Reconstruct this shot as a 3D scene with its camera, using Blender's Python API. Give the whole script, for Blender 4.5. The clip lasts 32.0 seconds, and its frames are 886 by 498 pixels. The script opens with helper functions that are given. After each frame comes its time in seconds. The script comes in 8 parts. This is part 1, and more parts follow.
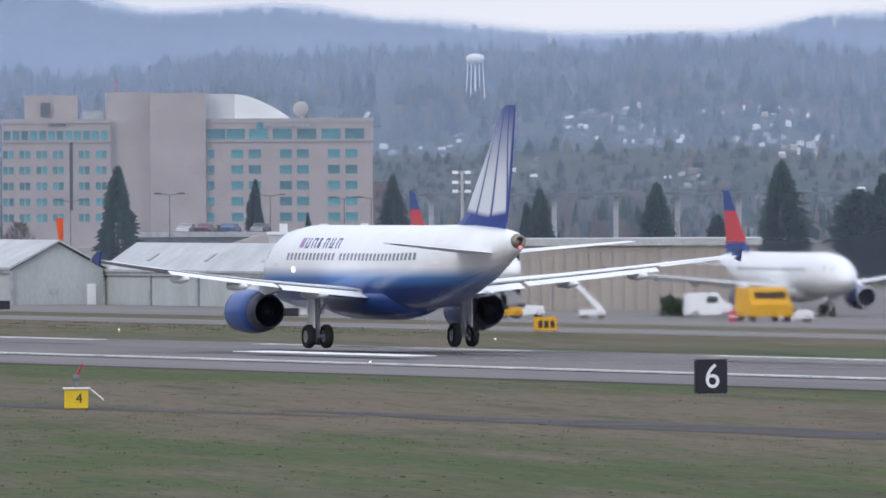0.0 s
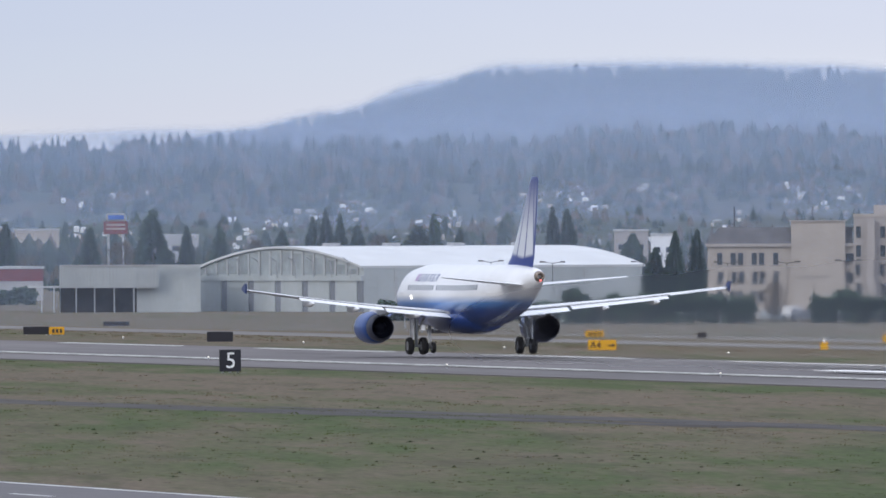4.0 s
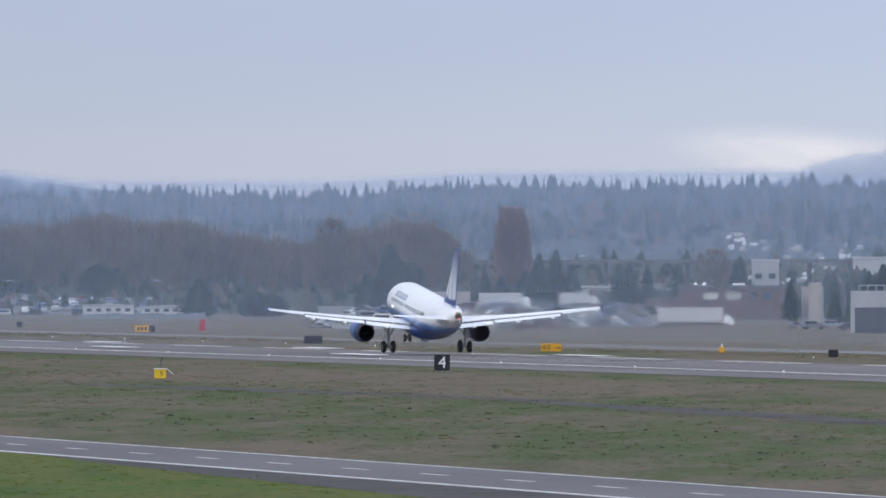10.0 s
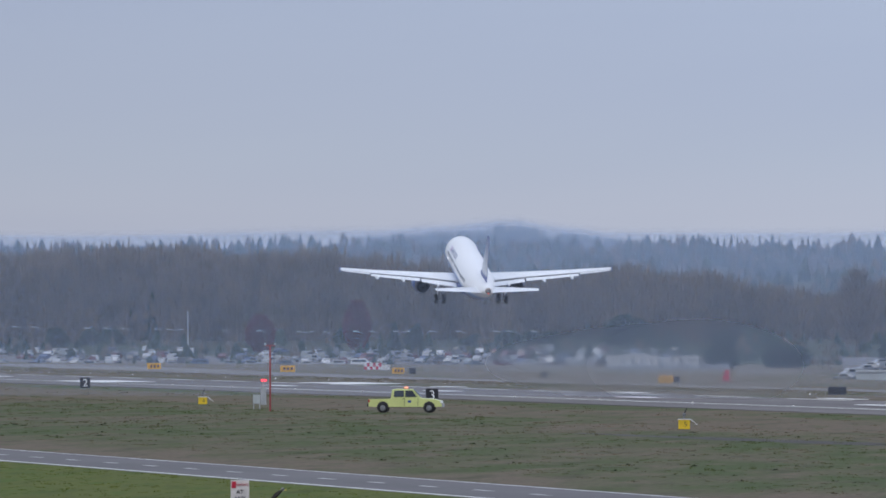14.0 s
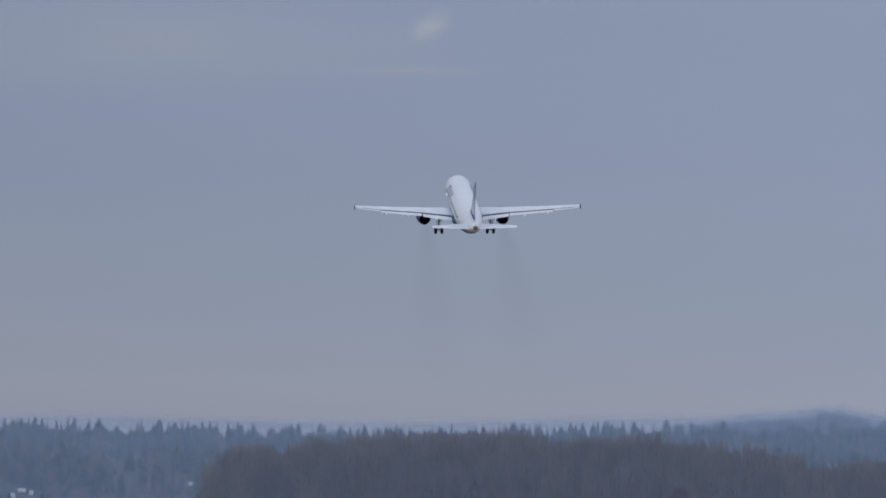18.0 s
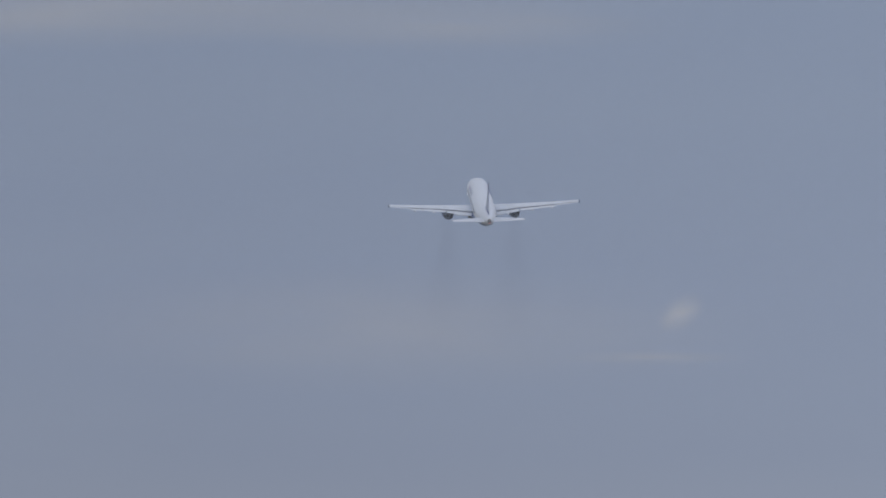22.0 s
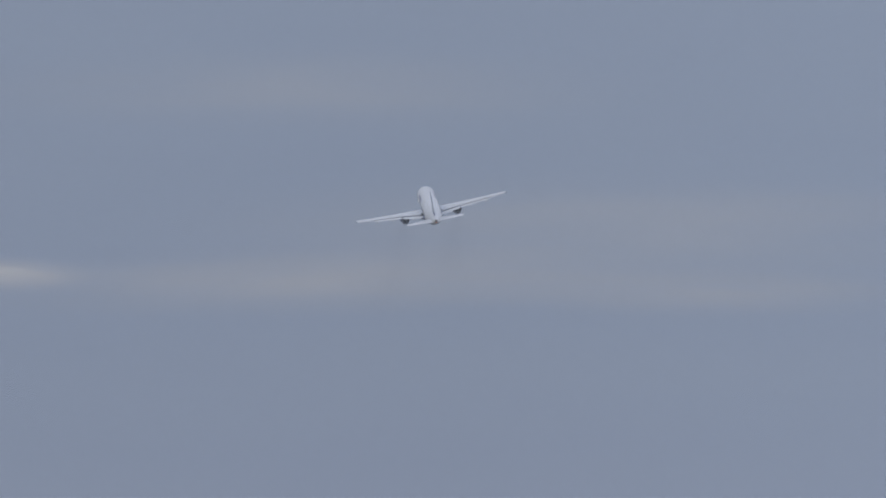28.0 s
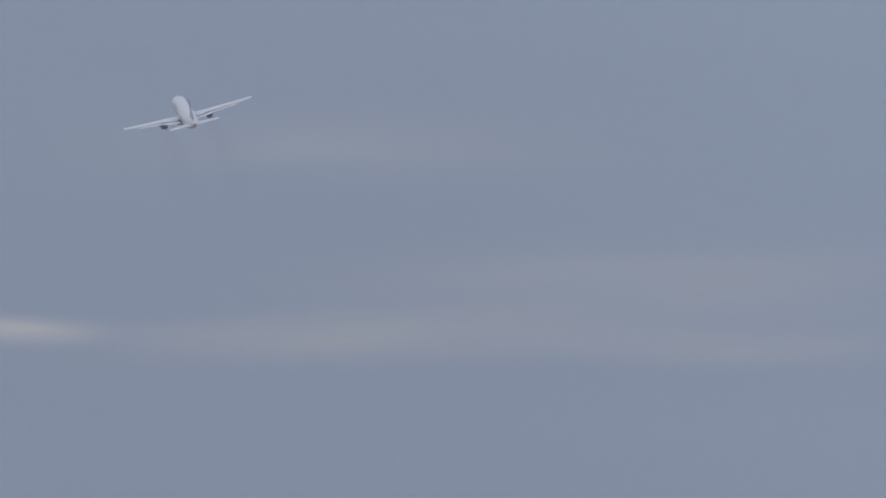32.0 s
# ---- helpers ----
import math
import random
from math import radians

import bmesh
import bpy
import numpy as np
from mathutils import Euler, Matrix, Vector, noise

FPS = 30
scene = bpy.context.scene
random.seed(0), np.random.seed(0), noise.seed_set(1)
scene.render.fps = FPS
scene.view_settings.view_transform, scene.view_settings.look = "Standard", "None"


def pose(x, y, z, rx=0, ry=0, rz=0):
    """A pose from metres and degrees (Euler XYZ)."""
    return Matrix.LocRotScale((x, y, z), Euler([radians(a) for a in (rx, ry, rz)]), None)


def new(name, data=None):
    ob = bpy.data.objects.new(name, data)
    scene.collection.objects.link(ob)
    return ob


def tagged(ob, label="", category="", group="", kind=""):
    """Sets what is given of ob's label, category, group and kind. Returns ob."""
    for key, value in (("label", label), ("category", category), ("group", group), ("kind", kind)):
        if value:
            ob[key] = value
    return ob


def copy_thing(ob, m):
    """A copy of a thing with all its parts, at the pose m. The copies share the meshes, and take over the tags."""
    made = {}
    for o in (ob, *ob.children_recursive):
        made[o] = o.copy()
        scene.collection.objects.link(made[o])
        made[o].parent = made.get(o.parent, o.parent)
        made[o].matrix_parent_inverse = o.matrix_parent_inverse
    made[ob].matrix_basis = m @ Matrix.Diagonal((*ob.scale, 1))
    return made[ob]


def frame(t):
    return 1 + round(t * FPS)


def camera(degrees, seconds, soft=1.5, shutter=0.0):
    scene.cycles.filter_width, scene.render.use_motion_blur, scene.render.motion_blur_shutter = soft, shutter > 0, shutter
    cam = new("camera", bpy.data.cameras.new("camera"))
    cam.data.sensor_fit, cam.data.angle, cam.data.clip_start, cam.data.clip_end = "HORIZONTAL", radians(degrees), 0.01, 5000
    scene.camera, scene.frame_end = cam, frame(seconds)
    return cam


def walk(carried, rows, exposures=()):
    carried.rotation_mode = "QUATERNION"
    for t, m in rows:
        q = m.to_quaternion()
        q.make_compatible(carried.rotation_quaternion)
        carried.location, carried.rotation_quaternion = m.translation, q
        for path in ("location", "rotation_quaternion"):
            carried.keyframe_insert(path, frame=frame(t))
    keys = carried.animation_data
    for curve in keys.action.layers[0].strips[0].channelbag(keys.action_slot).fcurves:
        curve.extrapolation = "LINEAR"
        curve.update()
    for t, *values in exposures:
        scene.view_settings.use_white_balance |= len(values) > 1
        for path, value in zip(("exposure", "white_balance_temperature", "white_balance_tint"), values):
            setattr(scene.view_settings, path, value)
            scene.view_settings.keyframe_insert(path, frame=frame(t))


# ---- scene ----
import colorsys
from math import cos, sin, tan, pi, hypot, atan2

# ---------------------------------------------------------------- camera
EYE_Z = 8.03
cam = camera(3.593, 32.0, soft=1.7)


def aim(az, tilt, roll):
    """A pose at the standpoint: bearing from +y (negative to -x), tilt up, roll."""
    return Matrix.Translation((0, 0, EYE_Z)) @ pose(0, 0, 0, 0, 0, -az) @ pose(0, 0, 0, 90 + tilt) @ pose(0, 0, 0, 0, 0, -roll)


PATH = [(0.0, -69.26, -0.267, 0.258), (0.5, -70.158, -0.231, 0.25), (1.0, -71.034, -0.197, 0.253), (1.5, -71.825, -0.168, 0.237), (2.0, -72.6, -0.141, 0.236),
        (2.5, -73.357, -0.116, 0.224), (3.0, -74.076, -0.098, 0.219), (3.5, -74.687, -0.076, 0.225), (4.0, -75.244, -0.06, 0.221), (4.5, -75.78, -0.043, 0.219),
        (5.2, -76.46, -0.02, 0.23), (5.9, -77.05, -0.003, 0.245), (6.5, -77.52, 0.012, 0.26), (7.0, -77.902, 0.026, 0.263), (7.5, -78.237, 0.037, 0.262),
        (8.0, -78.594, 0.049, 0.245), (8.5, -78.969, 0.057, 0.24), (9.0, -79.278, 0.065, 0.24), (9.5, -79.578, 0.075, 0.214), (10.0, -79.852, 0.087, 0.197),
        (10.5, -80.136, 0.093, 0.18), (11.0, -80.421, 0.102, 0.14), (11.5, -80.698, 0.111, 0.115), (12.0, -80.971, 0.119, 0.09), (12.5, -81.234, 0.132, 0.09),
        (13.0, -81.504, 0.159, 0.095), (13.5, -81.76, 0.215, 0.096), (14.0, -81.978, 0.298, 0.085), (14.5, -82.193, 0.4, 0.055), (15.0, -82.397, 0.51, 0.042),
        (15.5, -82.577, 0.623, 0.02), (16.5, -82.87, 0.815, 0.017), (17.5, -83.136, 0.991, 0.015), (18, -83.287, 1.058, 0.0), (18.5, -83.438, 1.132, 0.0),
        (19, -83.577, 1.245, 0.0), (20, -83.84, 1.555, 0.0), (21, -84.09, 1.9, 0.0), (21.5, -84.207, 2.06, 0.0), (22.5, -84.39, 2.37, 0.0),
        (23, -84.47, 2.5, 0.0), (24, -84.61, 2.7, 0.0), (25, -84.73, 2.86, 0.0), (25.5, -84.79, 2.92, 0.0), (26.5, -85.05, 3.07, 0.0),
        (27.5, -85.32, 3.22, 0.0), (28, -85.4, 3.3, 0.0), (29, -85.47, 3.46, 0.0), (30, -85.52, 3.54, 0.0), (31, -85.53, 3.55, 0.0),
        (32, -85.51, 3.53, 0.0)]
walk(cam, [(t, aim(a, b, c)) for t, a, b, c in PATH],
     exposures=[(0.0, 0.10, 6600, 10), (4.0, 0.07, 6600, 10), (9.0, -0.04, 6500, 10), (12.0, -0.04, 6450, 10), (13.0, -0.10, 6450, 10), (14.0, -0.23, 6350, 10), (15.5, -0.42, 6200, 10), (17.5, -0.76, 6200, 10), (19.0, -0.87, 6350, 10), (21.5, -0.92, 6400, 10), (32.0, -0.90, 6500, 10)])

# ---------------------------------------------------------------- light
world = bpy.data.worlds.new("overcast_sky")
scene.world = world
world.use_nodes = True
SUN_EL, SUN_AZ = 24.0, 150.0


def build_world():
    nt = world.node_tree
    nt.nodes.clear()
    n = nt.nodes.new
    L = nt.links.new
    out = n("ShaderNodeOutputWorld")
    bg = n("ShaderNodeBackground")
    bg.inputs["Strength"].default_value = 0.1
    sky = n("ShaderNodeTexSky")
    sky.sky_type = "NISHITA"
    sky.sun_disc = False
    sky.sun_elevation = radians(SUN_EL)
    sky.sun_rotation = radians(SUN_AZ)
    sky.air_density, sky.dust_density = 1.0, 2.0
    tc = n("ShaderNodeTexCoord")
    sep = n("ShaderNodeSeparateXYZ")
    L(tc.outputs["Generated"], sep.inputs[0])
    # overcast cloud deck: brightness rises towards the zenith
    zen = n("ShaderNodeMapRange")
    zen.inputs["From Min"].default_value, zen.inputs["From Max"].default_value = 0.0, 1.0
    zen.inputs["To Min"].default_value, zen.inputs["To Max"].default_value = 1.0, 2.35
    L(sep.outputs["Z"], zen.inputs["Value"])
    # long flat layers of cloud
    mp = n("ShaderNodeMapping")
    mp.inputs["Scale"].default_value = (9.0, 9.0, 75.0)
    L(tc.outputs["Generated"], mp.inputs["Vector"])
    nz = n("ShaderNodeTexNoise")
    nz.inputs["Scale"].default_value = 1.0
    nz.inputs["Detail"].default_value = 5.0
    nz.inputs["Roughness"].default_value = 0.5
    nz.inputs["Distortion"].default_value = 0.4
    L(mp.outputs[0], nz.inputs["Vector"])
    ramp = n("ShaderNodeValToRGB")
    e = ramp.color_ramp.elements
    e[0].position, e[0].color = 0.30, (6.4, 6.7, 8.15, 1)
    e[1].position, e[1].color = 0.74, (6.9, 7.15, 8.4, 1)
    L(nz.outputs["Fac"], ramp.inputs[0])
    # pale lavender over the horizon, slate blue where the deck thickens above it
    low = n("ShaderNodeValToRGB")
    low.color_ramp.interpolation = "B_SPLINE"
    e = low.color_ramp.elements
    e[0].position, e[0].color = 0.004, (1.055, 1.085, 1.16, 1)
    e[1].position, e[1].color = 0.30, (0.90, 0.96, 1.02, 1)
    e.new(0.014).color = (0.88, 0.94, 1.07, 1)
    e.new(0.026).color = (0.79, 0.89, 1.04, 1)
    e.new(0.040).color = (0.73, 0.84, 0.98, 1)
    e.new(0.056).color = (0.68, 0.80, 0.95, 1)
    e.new(0.10).color = (0.70, 0.82, 0.96, 1)
    L(sep.outputs["Z"], low.inputs[0])
    tint = n("ShaderNodeVectorMath")
    tint.operation = "MULTIPLY"
    L(ramp.outputs["Color"], tint.inputs[0])
    L(low.outputs["Color"], tint.inputs[1])
    mul = n("ShaderNodeVectorMath")
    mul.operation = "MULTIPLY"
    # the deck is thinner, and so brighter, to one side
    side, both = n("ShaderNodeMapRange"), n("ShaderNodeVectorMath")
    side.inputs["From Min"].default_value, side.inputs["From Max"].default_value = 0.08, 0.38
    L(sep.outputs["Y"], side.inputs["Value"])
    warm = n("ShaderNodeValToRGB")
    e = warm.color_ramp.elements
    e[0].position, e[0].color = 0.0, (0.80, 0.80, 0.80, 1)
    e[1].position, e[1].color = 1.0, (1.32, 1.25, 1.18, 1)
    e.new(0.42).color = (0.945, 0.965, 0.975, 1)
    e.new(0.74).color = (1.19, 1.14, 1.09, 1)
    L(side.outputs[0], warm.inputs[0])
    both.operation = "MULTIPLY"
    L(warm.outputs["Color"], both.inputs[0])
    L(zen.outputs[0], both.inputs[1])
    L(tint.outputs[0], mul.inputs[0])
    L(both.outputs[0], mul.inputs[1])
    mix = n("ShaderNodeMix")
    mix.data_type = "RGBA"
    mix.inputs["Factor"].default_value = 0.9
    L(sky.outputs["Color"], mix.inputs["A"])
    L(mul.outputs[0], mix.inputs["B"])
    L(mix.outputs["Result"], bg.inputs["Color"])
    L(bg.outputs[0], out.inputs[0])


build_world()
sun = new("sun", bpy.data.lights.new("sun", "SUN"))
sun.data.energy, sun.data.angle, sun.data.color = 0.9, radians(25), (1.0, 0.97, 0.92)
sun.matrix_world = pose(0, 0, 0, 90 - SUN_EL, 0, -SUN_AZ + 180)

# ---------------------------------------------------------------- materials


def material(name, color, rough=0.8, metal=0.0, var=0.15, scale=1.0, fine=12.0, bump=0.0, color2=None, stretch=(1, 1, 1), random_tint=0.0, spec=0.4, coat=0.0):
    """A node material with variation at a coarse and a fine scale (metres)."""
    m = bpy.data.materials.new(name)
    m.use_nodes = True
    nt = m.node_tree
    n, L = nt.nodes.new, nt.links.new
    b = nt.nodes["Principled BSDF"]
    b.inputs["Roughness"].default_value, b.inputs["Metallic"].default_value = rough, metal
    b.inputs["Specular IOR Level"].default_value = spec
    b.inputs["Coat Weight"].default_value = coat
    tc, mp = n("ShaderNodeTexCoord"), n("ShaderNodeMapping")
    mp.inputs["Scale"].default_value = stretch
    L(tc.outputs["Object"], mp.inputs["Vector"])
    n1, n2 = n("ShaderNodeTexNoise"), n("ShaderNodeTexNoise")
    n1.inputs["Scale"].default_value, n2.inputs["Scale"].default_value = scale, fine
    n1.inputs["Detail"].default_value, n2.inputs["Detail"].default_value = 6.0, 4.0
    L(mp.outputs[0], n1.inputs["Vector"])
    L(mp.outputs[0], n2.inputs["Vector"])
    c2 = color2 or tuple(min(1.0, c * (1 + 1.2 * var)) for c in color)
    c1 = color if color2 else tuple(c * (1 - var) for c in color)
    ramp = n("ShaderNodeValToRGB")
    ramp.color_ramp.elements[0].position, ramp.color_ramp.elements[1].position = 0.36, 0.64
    ramp.color_ramp.elements[0].color, ramp.color_ramp.elements[1].color = (*c1, 1), (*c2, 1)
    L(n1.outputs["Fac"], ramp.inputs[0])
    grain = n("ShaderNodeMapRange")
    grain.inputs["From Min"].default_value, grain.inputs["From Max"].default_value = 0.3, 0.7
    grain.inputs["To Min"].default_value, grain.inputs["To Max"].default_value = 1 - var, 1 + var
    L(n2.outputs["Fac"], grain.inputs["Value"])
    mul = n("ShaderNodeVectorMath")
    mul.operation = "MULTIPLY"
    L(ramp.outputs["Color"], mul.inputs[0])
    L(grain.outputs[0], mul.inputs[1])
    last = mul.outputs[0]
    if random_tint:
        oi = n("ShaderNodeObjectInfo")
        rr = n("ShaderNodeMapRange")
        rr.inputs["To Min"].default_value, rr.inputs["To Max"].default_value = 1 - random_tint, 1 + random_tint
        L(oi.outputs["Random"], rr.inputs["Value"])
        m2 = n("ShaderNodeVectorMath")
        m2.operation = "MULTIPLY"
        L(last, m2.inputs[0])
        L(rr.outputs[0], m2.inputs[1])
        last = m2.outputs[0]
    L(last, b.inputs["Base Color"])
    if bump:
        bp = n("ShaderNodeBump")
        bp.inputs["Strength"].default_value = bump
        L(n2.outputs["Fac"], bp.inputs["Height"])
        L(bp.outputs[0], b.inputs["Normal"])
    return m


def glow(name, color, strength):
    m = bpy.data.materials.new(name)
    m.use_nodes = True
    b = m.node_tree.nodes["Principled BSDF"]
    b.inputs["Base Color"].default_value = (*color, 1)
    b.inputs["Emission Color"].default_value = (*color, 1)
    b.inputs["Emission Strength"].default_value = strength
    return m


def island_material(name, colors, rough=0.9):
    """One of several colours for each loose piece of a joined mesh."""
    m = bpy.data.materials.new(name)
    m.use_nodes = True
    nt = m.node_tree
    n, L = nt.nodes.new, nt.links.new
    b = nt.nodes["Principled BSDF"]
    b.inputs["Roughness"].default_value = rough
    b.inputs["Specular IOR Level"].default_value = 0.2
    g, ramp = n("ShaderNodeNewGeometry"), n("ShaderNodeValToRGB")
    ramp.color_ramp.interpolation = "CONSTANT"
    el = ramp.color_ramp.elements
    while len(el) < len(colors):
        el.new(0.5)
    for i, c in enumerate(colors):
        el[i].position, el[i].color = i / len(colors), (*c, 1)
    L(g.outputs["Random Per Island"], ramp.inputs[0])
    L(ramp.outputs["Color"], b.inputs["Base Color"])
    return m


def ground_material(name, green, brown, dark, sx, sy, blades=False):
    """Winter grass: green and straw patches drawn out along the field, with fine tufts."""
    m = bpy.data.materials.new(name)
    m.use_nodes = True
    nt = m.node_tree
    n, L = nt.nodes.new, nt.links.new
    b = nt.nodes["Principled BSDF"]
    b.inputs["Roughness"].default_value, b.inputs["Specular IOR Level"].default_value = 0.95, 0.1
    tc, turn = n("ShaderNodeTexCoord"), n("ShaderNodeMapping")
    # the mower's lanes run a little askew to the runway
    turn.inputs["Rotation"].default_value = (0, 0, radians(12))
    L(tc.outputs["Object"], turn.inputs["Vector"])

    def noise_at(scale, detail=5.0):
        mp, nz = n("ShaderNodeMapping"), n("ShaderNodeTexNoise")
        mp.inputs["Scale"].default_value = scale
        L(turn.outputs[0], mp.inputs["Vector"])
        nz.inputs["Scale"].default_value, nz.inputs["Detail"].default_value = 1.0, detail
        nz.inputs["Roughness"].default_value = 0.6
        L(mp.outputs[0], nz.inputs["Vector"])
        return nz.outputs["Fac"]

    def mix(a, bcol, fac, lo, hi):
        mr, mx = n("ShaderNodeMapRange"), n("ShaderNodeMix")
        mr.inputs["From Min"].default_value, mr.inputs["From Max"].default_value = lo, hi
        L(fac, mr.inputs["Value"])
        mx.data_type = "RGBA"
        L(mr.outputs[0], mx.inputs["Factor"])
        for key, v in (("A", a), ("B", bcol)):
            if isinstance(v, tuple):
                mx.inputs[key].default_value = (*v, 1)
            else:
                L(v, mx.inputs[key])
        return mx.outputs["Result"]

    # bands across the field, broken up by broad patches
    sep, band, addn = n("ShaderNodeSeparateXYZ"), n("ShaderNodeValToRGB"), n("ShaderNodeMath")
    L(tc.outputs["Object"], sep.inputs[0])
    yr = n("ShaderNodeMapRange")
    yr.inputs["From Min"].default_value, yr.inputs["From Max"].default_value = 90.0, 330.0
    L(sep.outputs["Y"], yr.inputs["Value"])
    e = band.color_ramp.elements
    e[0].position, e[0].color = 0.05, (0.62, 0.62, 0.62, 1)
    e[1].position, e[1].color = 1.0, (0.66, 0.66, 0.66, 1)
    for p, v in ((0.10, 0.40), (0.275, 0.42), (0.315, 0.57), (0.335, 0.46), (0.36, 0.65), (0.425, 0.63), (0.45, 0.37), (0.478, 0.36), (0.74, 0.60)):
        e.new(p).color = (v, v, v, 1)
    L(yr.outputs[0], band.inputs[0])
    addn.operation = "MULTIPLY_ADD"
    addn.inputs[1].default_value = 1.3
    L(noise_at((sx, sy, 1)), addn.inputs[0])
    off = n("ShaderNodeMath")
    off.operation = "SUBTRACT"
    off.inputs[1].default_value = 0.65
    L(band.outputs["Color"], off.inputs[0])
    L(off.outputs[0], addn.inputs[2])
    c = mix(green, brown, addn.outputs[0], 0.38, 0.62)
    c = mix(c, brown, noise_at((0.03, 0.22, 1)), 0.46, 0.68)
    c = mix(c, green, noise_at((0.05, 0.40, 1)), 0.54, 0.72)
    c = mix(c, dark, noise_at((0.035, 0.3, 1)), 0.52, 0.85)
    c = mix(c, dark, noise_at((0.16, 1.1, 1)), 0.56, 0.85)
    tuft = noise_at((0.4, 2.4, 1), 5.0)
    mr, mul = n("ShaderNodeMapRange"), n("ShaderNodeVectorMath")
    mr.inputs["From Min"].default_value, mr.inputs["From Max"].default_value = 0.3, 0.7
    mr.inputs["To Min"].default_value, mr.inputs["To Max"].default_value = 0.80, 1.20
    L(tuft, mr.inputs["Value"])
    mul.operation = "MULTIPLY"
    L(c, mul.inputs[0])
    L(mr.outputs[0], mul.inputs[1])
    last = mul.outputs[0]
    if blades:
        # blades brightened by random amounts to make up for shade on upright sides
        g, rr, m2 = n("ShaderNodeNewGeometry"), n("ShaderNodeValToRGB"), n("ShaderNodeVectorMath")
        rr.color_ramp.elements[0].color, rr.color_ramp.elements[1].color = (1.1, 1.1, 1.06, 1), (1.6, 1.55, 1.45, 1)
        L(g.outputs["Random Per Island"], rr.inputs[0])
        m2.operation = "MULTIPLY"
        L(last, m2.inputs[0])
        L(rr.outputs["Color"], m2.inputs[1])
        last = m2.outputs[0]
    L(last, b.inputs["Base Color"])
    return m


M = {}
GRASS = ((0.060, 0.079, 0.030), (0.124, 0.099, 0.070), (0.042, 0.046, 0.026), 0.009, 0.045)
LAWN = ((0.048, 0.092, 0.013), (0.086, 0.100, 0.022), (0.030, 0.052, 0.012), 0.02, 0.11)
M["grass"] = ground_material("airfield_grass", *GRASS)
M["tufts"] = ground_material("airfield_grass_blades", *GRASS, blades=True)
M["lawn"] = ground_material("roadside_grass", *LAWN)
M["lawntufts"] = ground_material("roadside_grass_blades", *LAWN, blades=True)
M["asphalt"] = material("runway_asphalt", (0.118, 0.108, 0.106), 0.9, var=0.16, scale=0.05, fine=0.6, bump=0.1, stretch=(0.12, 1.2, 1))
M["taxi"] = material("taxiway_concrete", (0.135, 0.125, 0.115), 0.85, var=0.12, scale=0.05, fine=0.8, stretch=(0.2, 1, 1))
M["road"] = material("road_asphalt", (0.105, 0.10, 0.102), 0.9, var=0.10, scale=0.1, fine=2.0, stretch=(0.2, 1, 1))
M["line"] = material("worn_white_line_paint", (0.48, 0.48, 0.46), 0.8, var=0.22, scale=0.3, fine=2.0)
M["bars"] = material("fresh_white_runway_paint", (0.78, 0.78, 0.76), 0.7, var=0.12, scale=0.3, fine=2.0)
M["weeds"] = island_material("dark_weed_leaves", [(0.036, 0.054, 0.024), (0.05, 0.07, 0.03), (0.06, 0.052, 0.034), (0.03, 0.036, 0.022)])
M["soil"] = material("dark_soil_and_ditch_shade", (0.040, 0.036, 0.034), 0.95, var=0.3, scale=0.2, fine=2.0)
M["white"] = material("white_paint", (0.86, 0.86, 0.86), 0.35, var=0.03, scale=0.6, fine=6, coat=0.2)
M["notice"] = material("weathered_sign_white", (0.60, 0.56, 0.53), 0.5, var=0.08, scale=4, fine=20)
M["wing"] = material("grey_wing_paint", (0.78, 0.79, 0.80), 0.4, var=0.06, scale=0.8, fine=8)
# near-black colour standing in for shade in gaps, bays and recesses
M["slot"] = material("shadowed_gap_grey", (0.06, 0.06, 0.07), 0.6, var=0.15)
M["navy"] = material("navy_paint", (0.018, 0.046, 0.17), 0.35, var=0.08, coat=0.3)
M["blue"] = material("engine_blue_paint", (0.028, 0.080, 0.28), 0.35, var=0.08, coat=0.3)
M["metal"] = material("bare_metal", (0.55, 0.54, 0.53), 0.35, metal=0.9, var=0.1)
M["hot"] = material("exhaust_metal", (0.30, 0.25, 0.21), 0.45, metal=0.7, var=0.15, scale=2)
M["nozzle"] = material("shaded_nozzle_dark", (0.022, 0.026, 0.045), 0.55, metal=0.2, var=0.15, scale=2)
M["nozzleskin"] = material("blue_grey_nozzle_metal", (0.10, 0.105, 0.14), 0.45, metal=0.3, var=0.15, scale=2)
M["rubber"] = material("black_rubber", (0.022, 0.022, 0.024), 0.8, var=0.15)
M["black"] = material("sign_black", (0.022, 0.022, 0.03), 0.6, var=0.12)
M["glass"] = material("dark_window_glass", (0.035, 0.045, 0.055), 0.15, var=0.2, spec=0.6, random_tint=0.35)
M["cabinpane"] = material("grey_cabin_pane", (0.20, 0.22, 0.25), 0.25, var=0.15)
M["teal"] = material("teal_tinted_glass", (0.05, 0.22, 0.24), 0.12, var=0.25, scale=0.5, spec=0.7, random_tint=0.45)
M["pink"] = material("pinkish_concrete", (0.39, 0.335, 0.315), 0.9, var=0.06, scale=0.2, fine=3)
M["cream"] = material("cream_render", (0.38, 0.345, 0.325), 0.9, var=0.06, scale=0.2, fine=3)
M["beige"] = material("beige_render", (0.41, 0.365, 0.325), 0.9, var=0.06, scale=0.2, fine=3)
M["greyblue"] = material("pale_metal_cladding", (0.42, 0.45, 0.45), 0.7, var=0.07, scale=0.25, fine=4, stretch=(1, 1, 0.3))
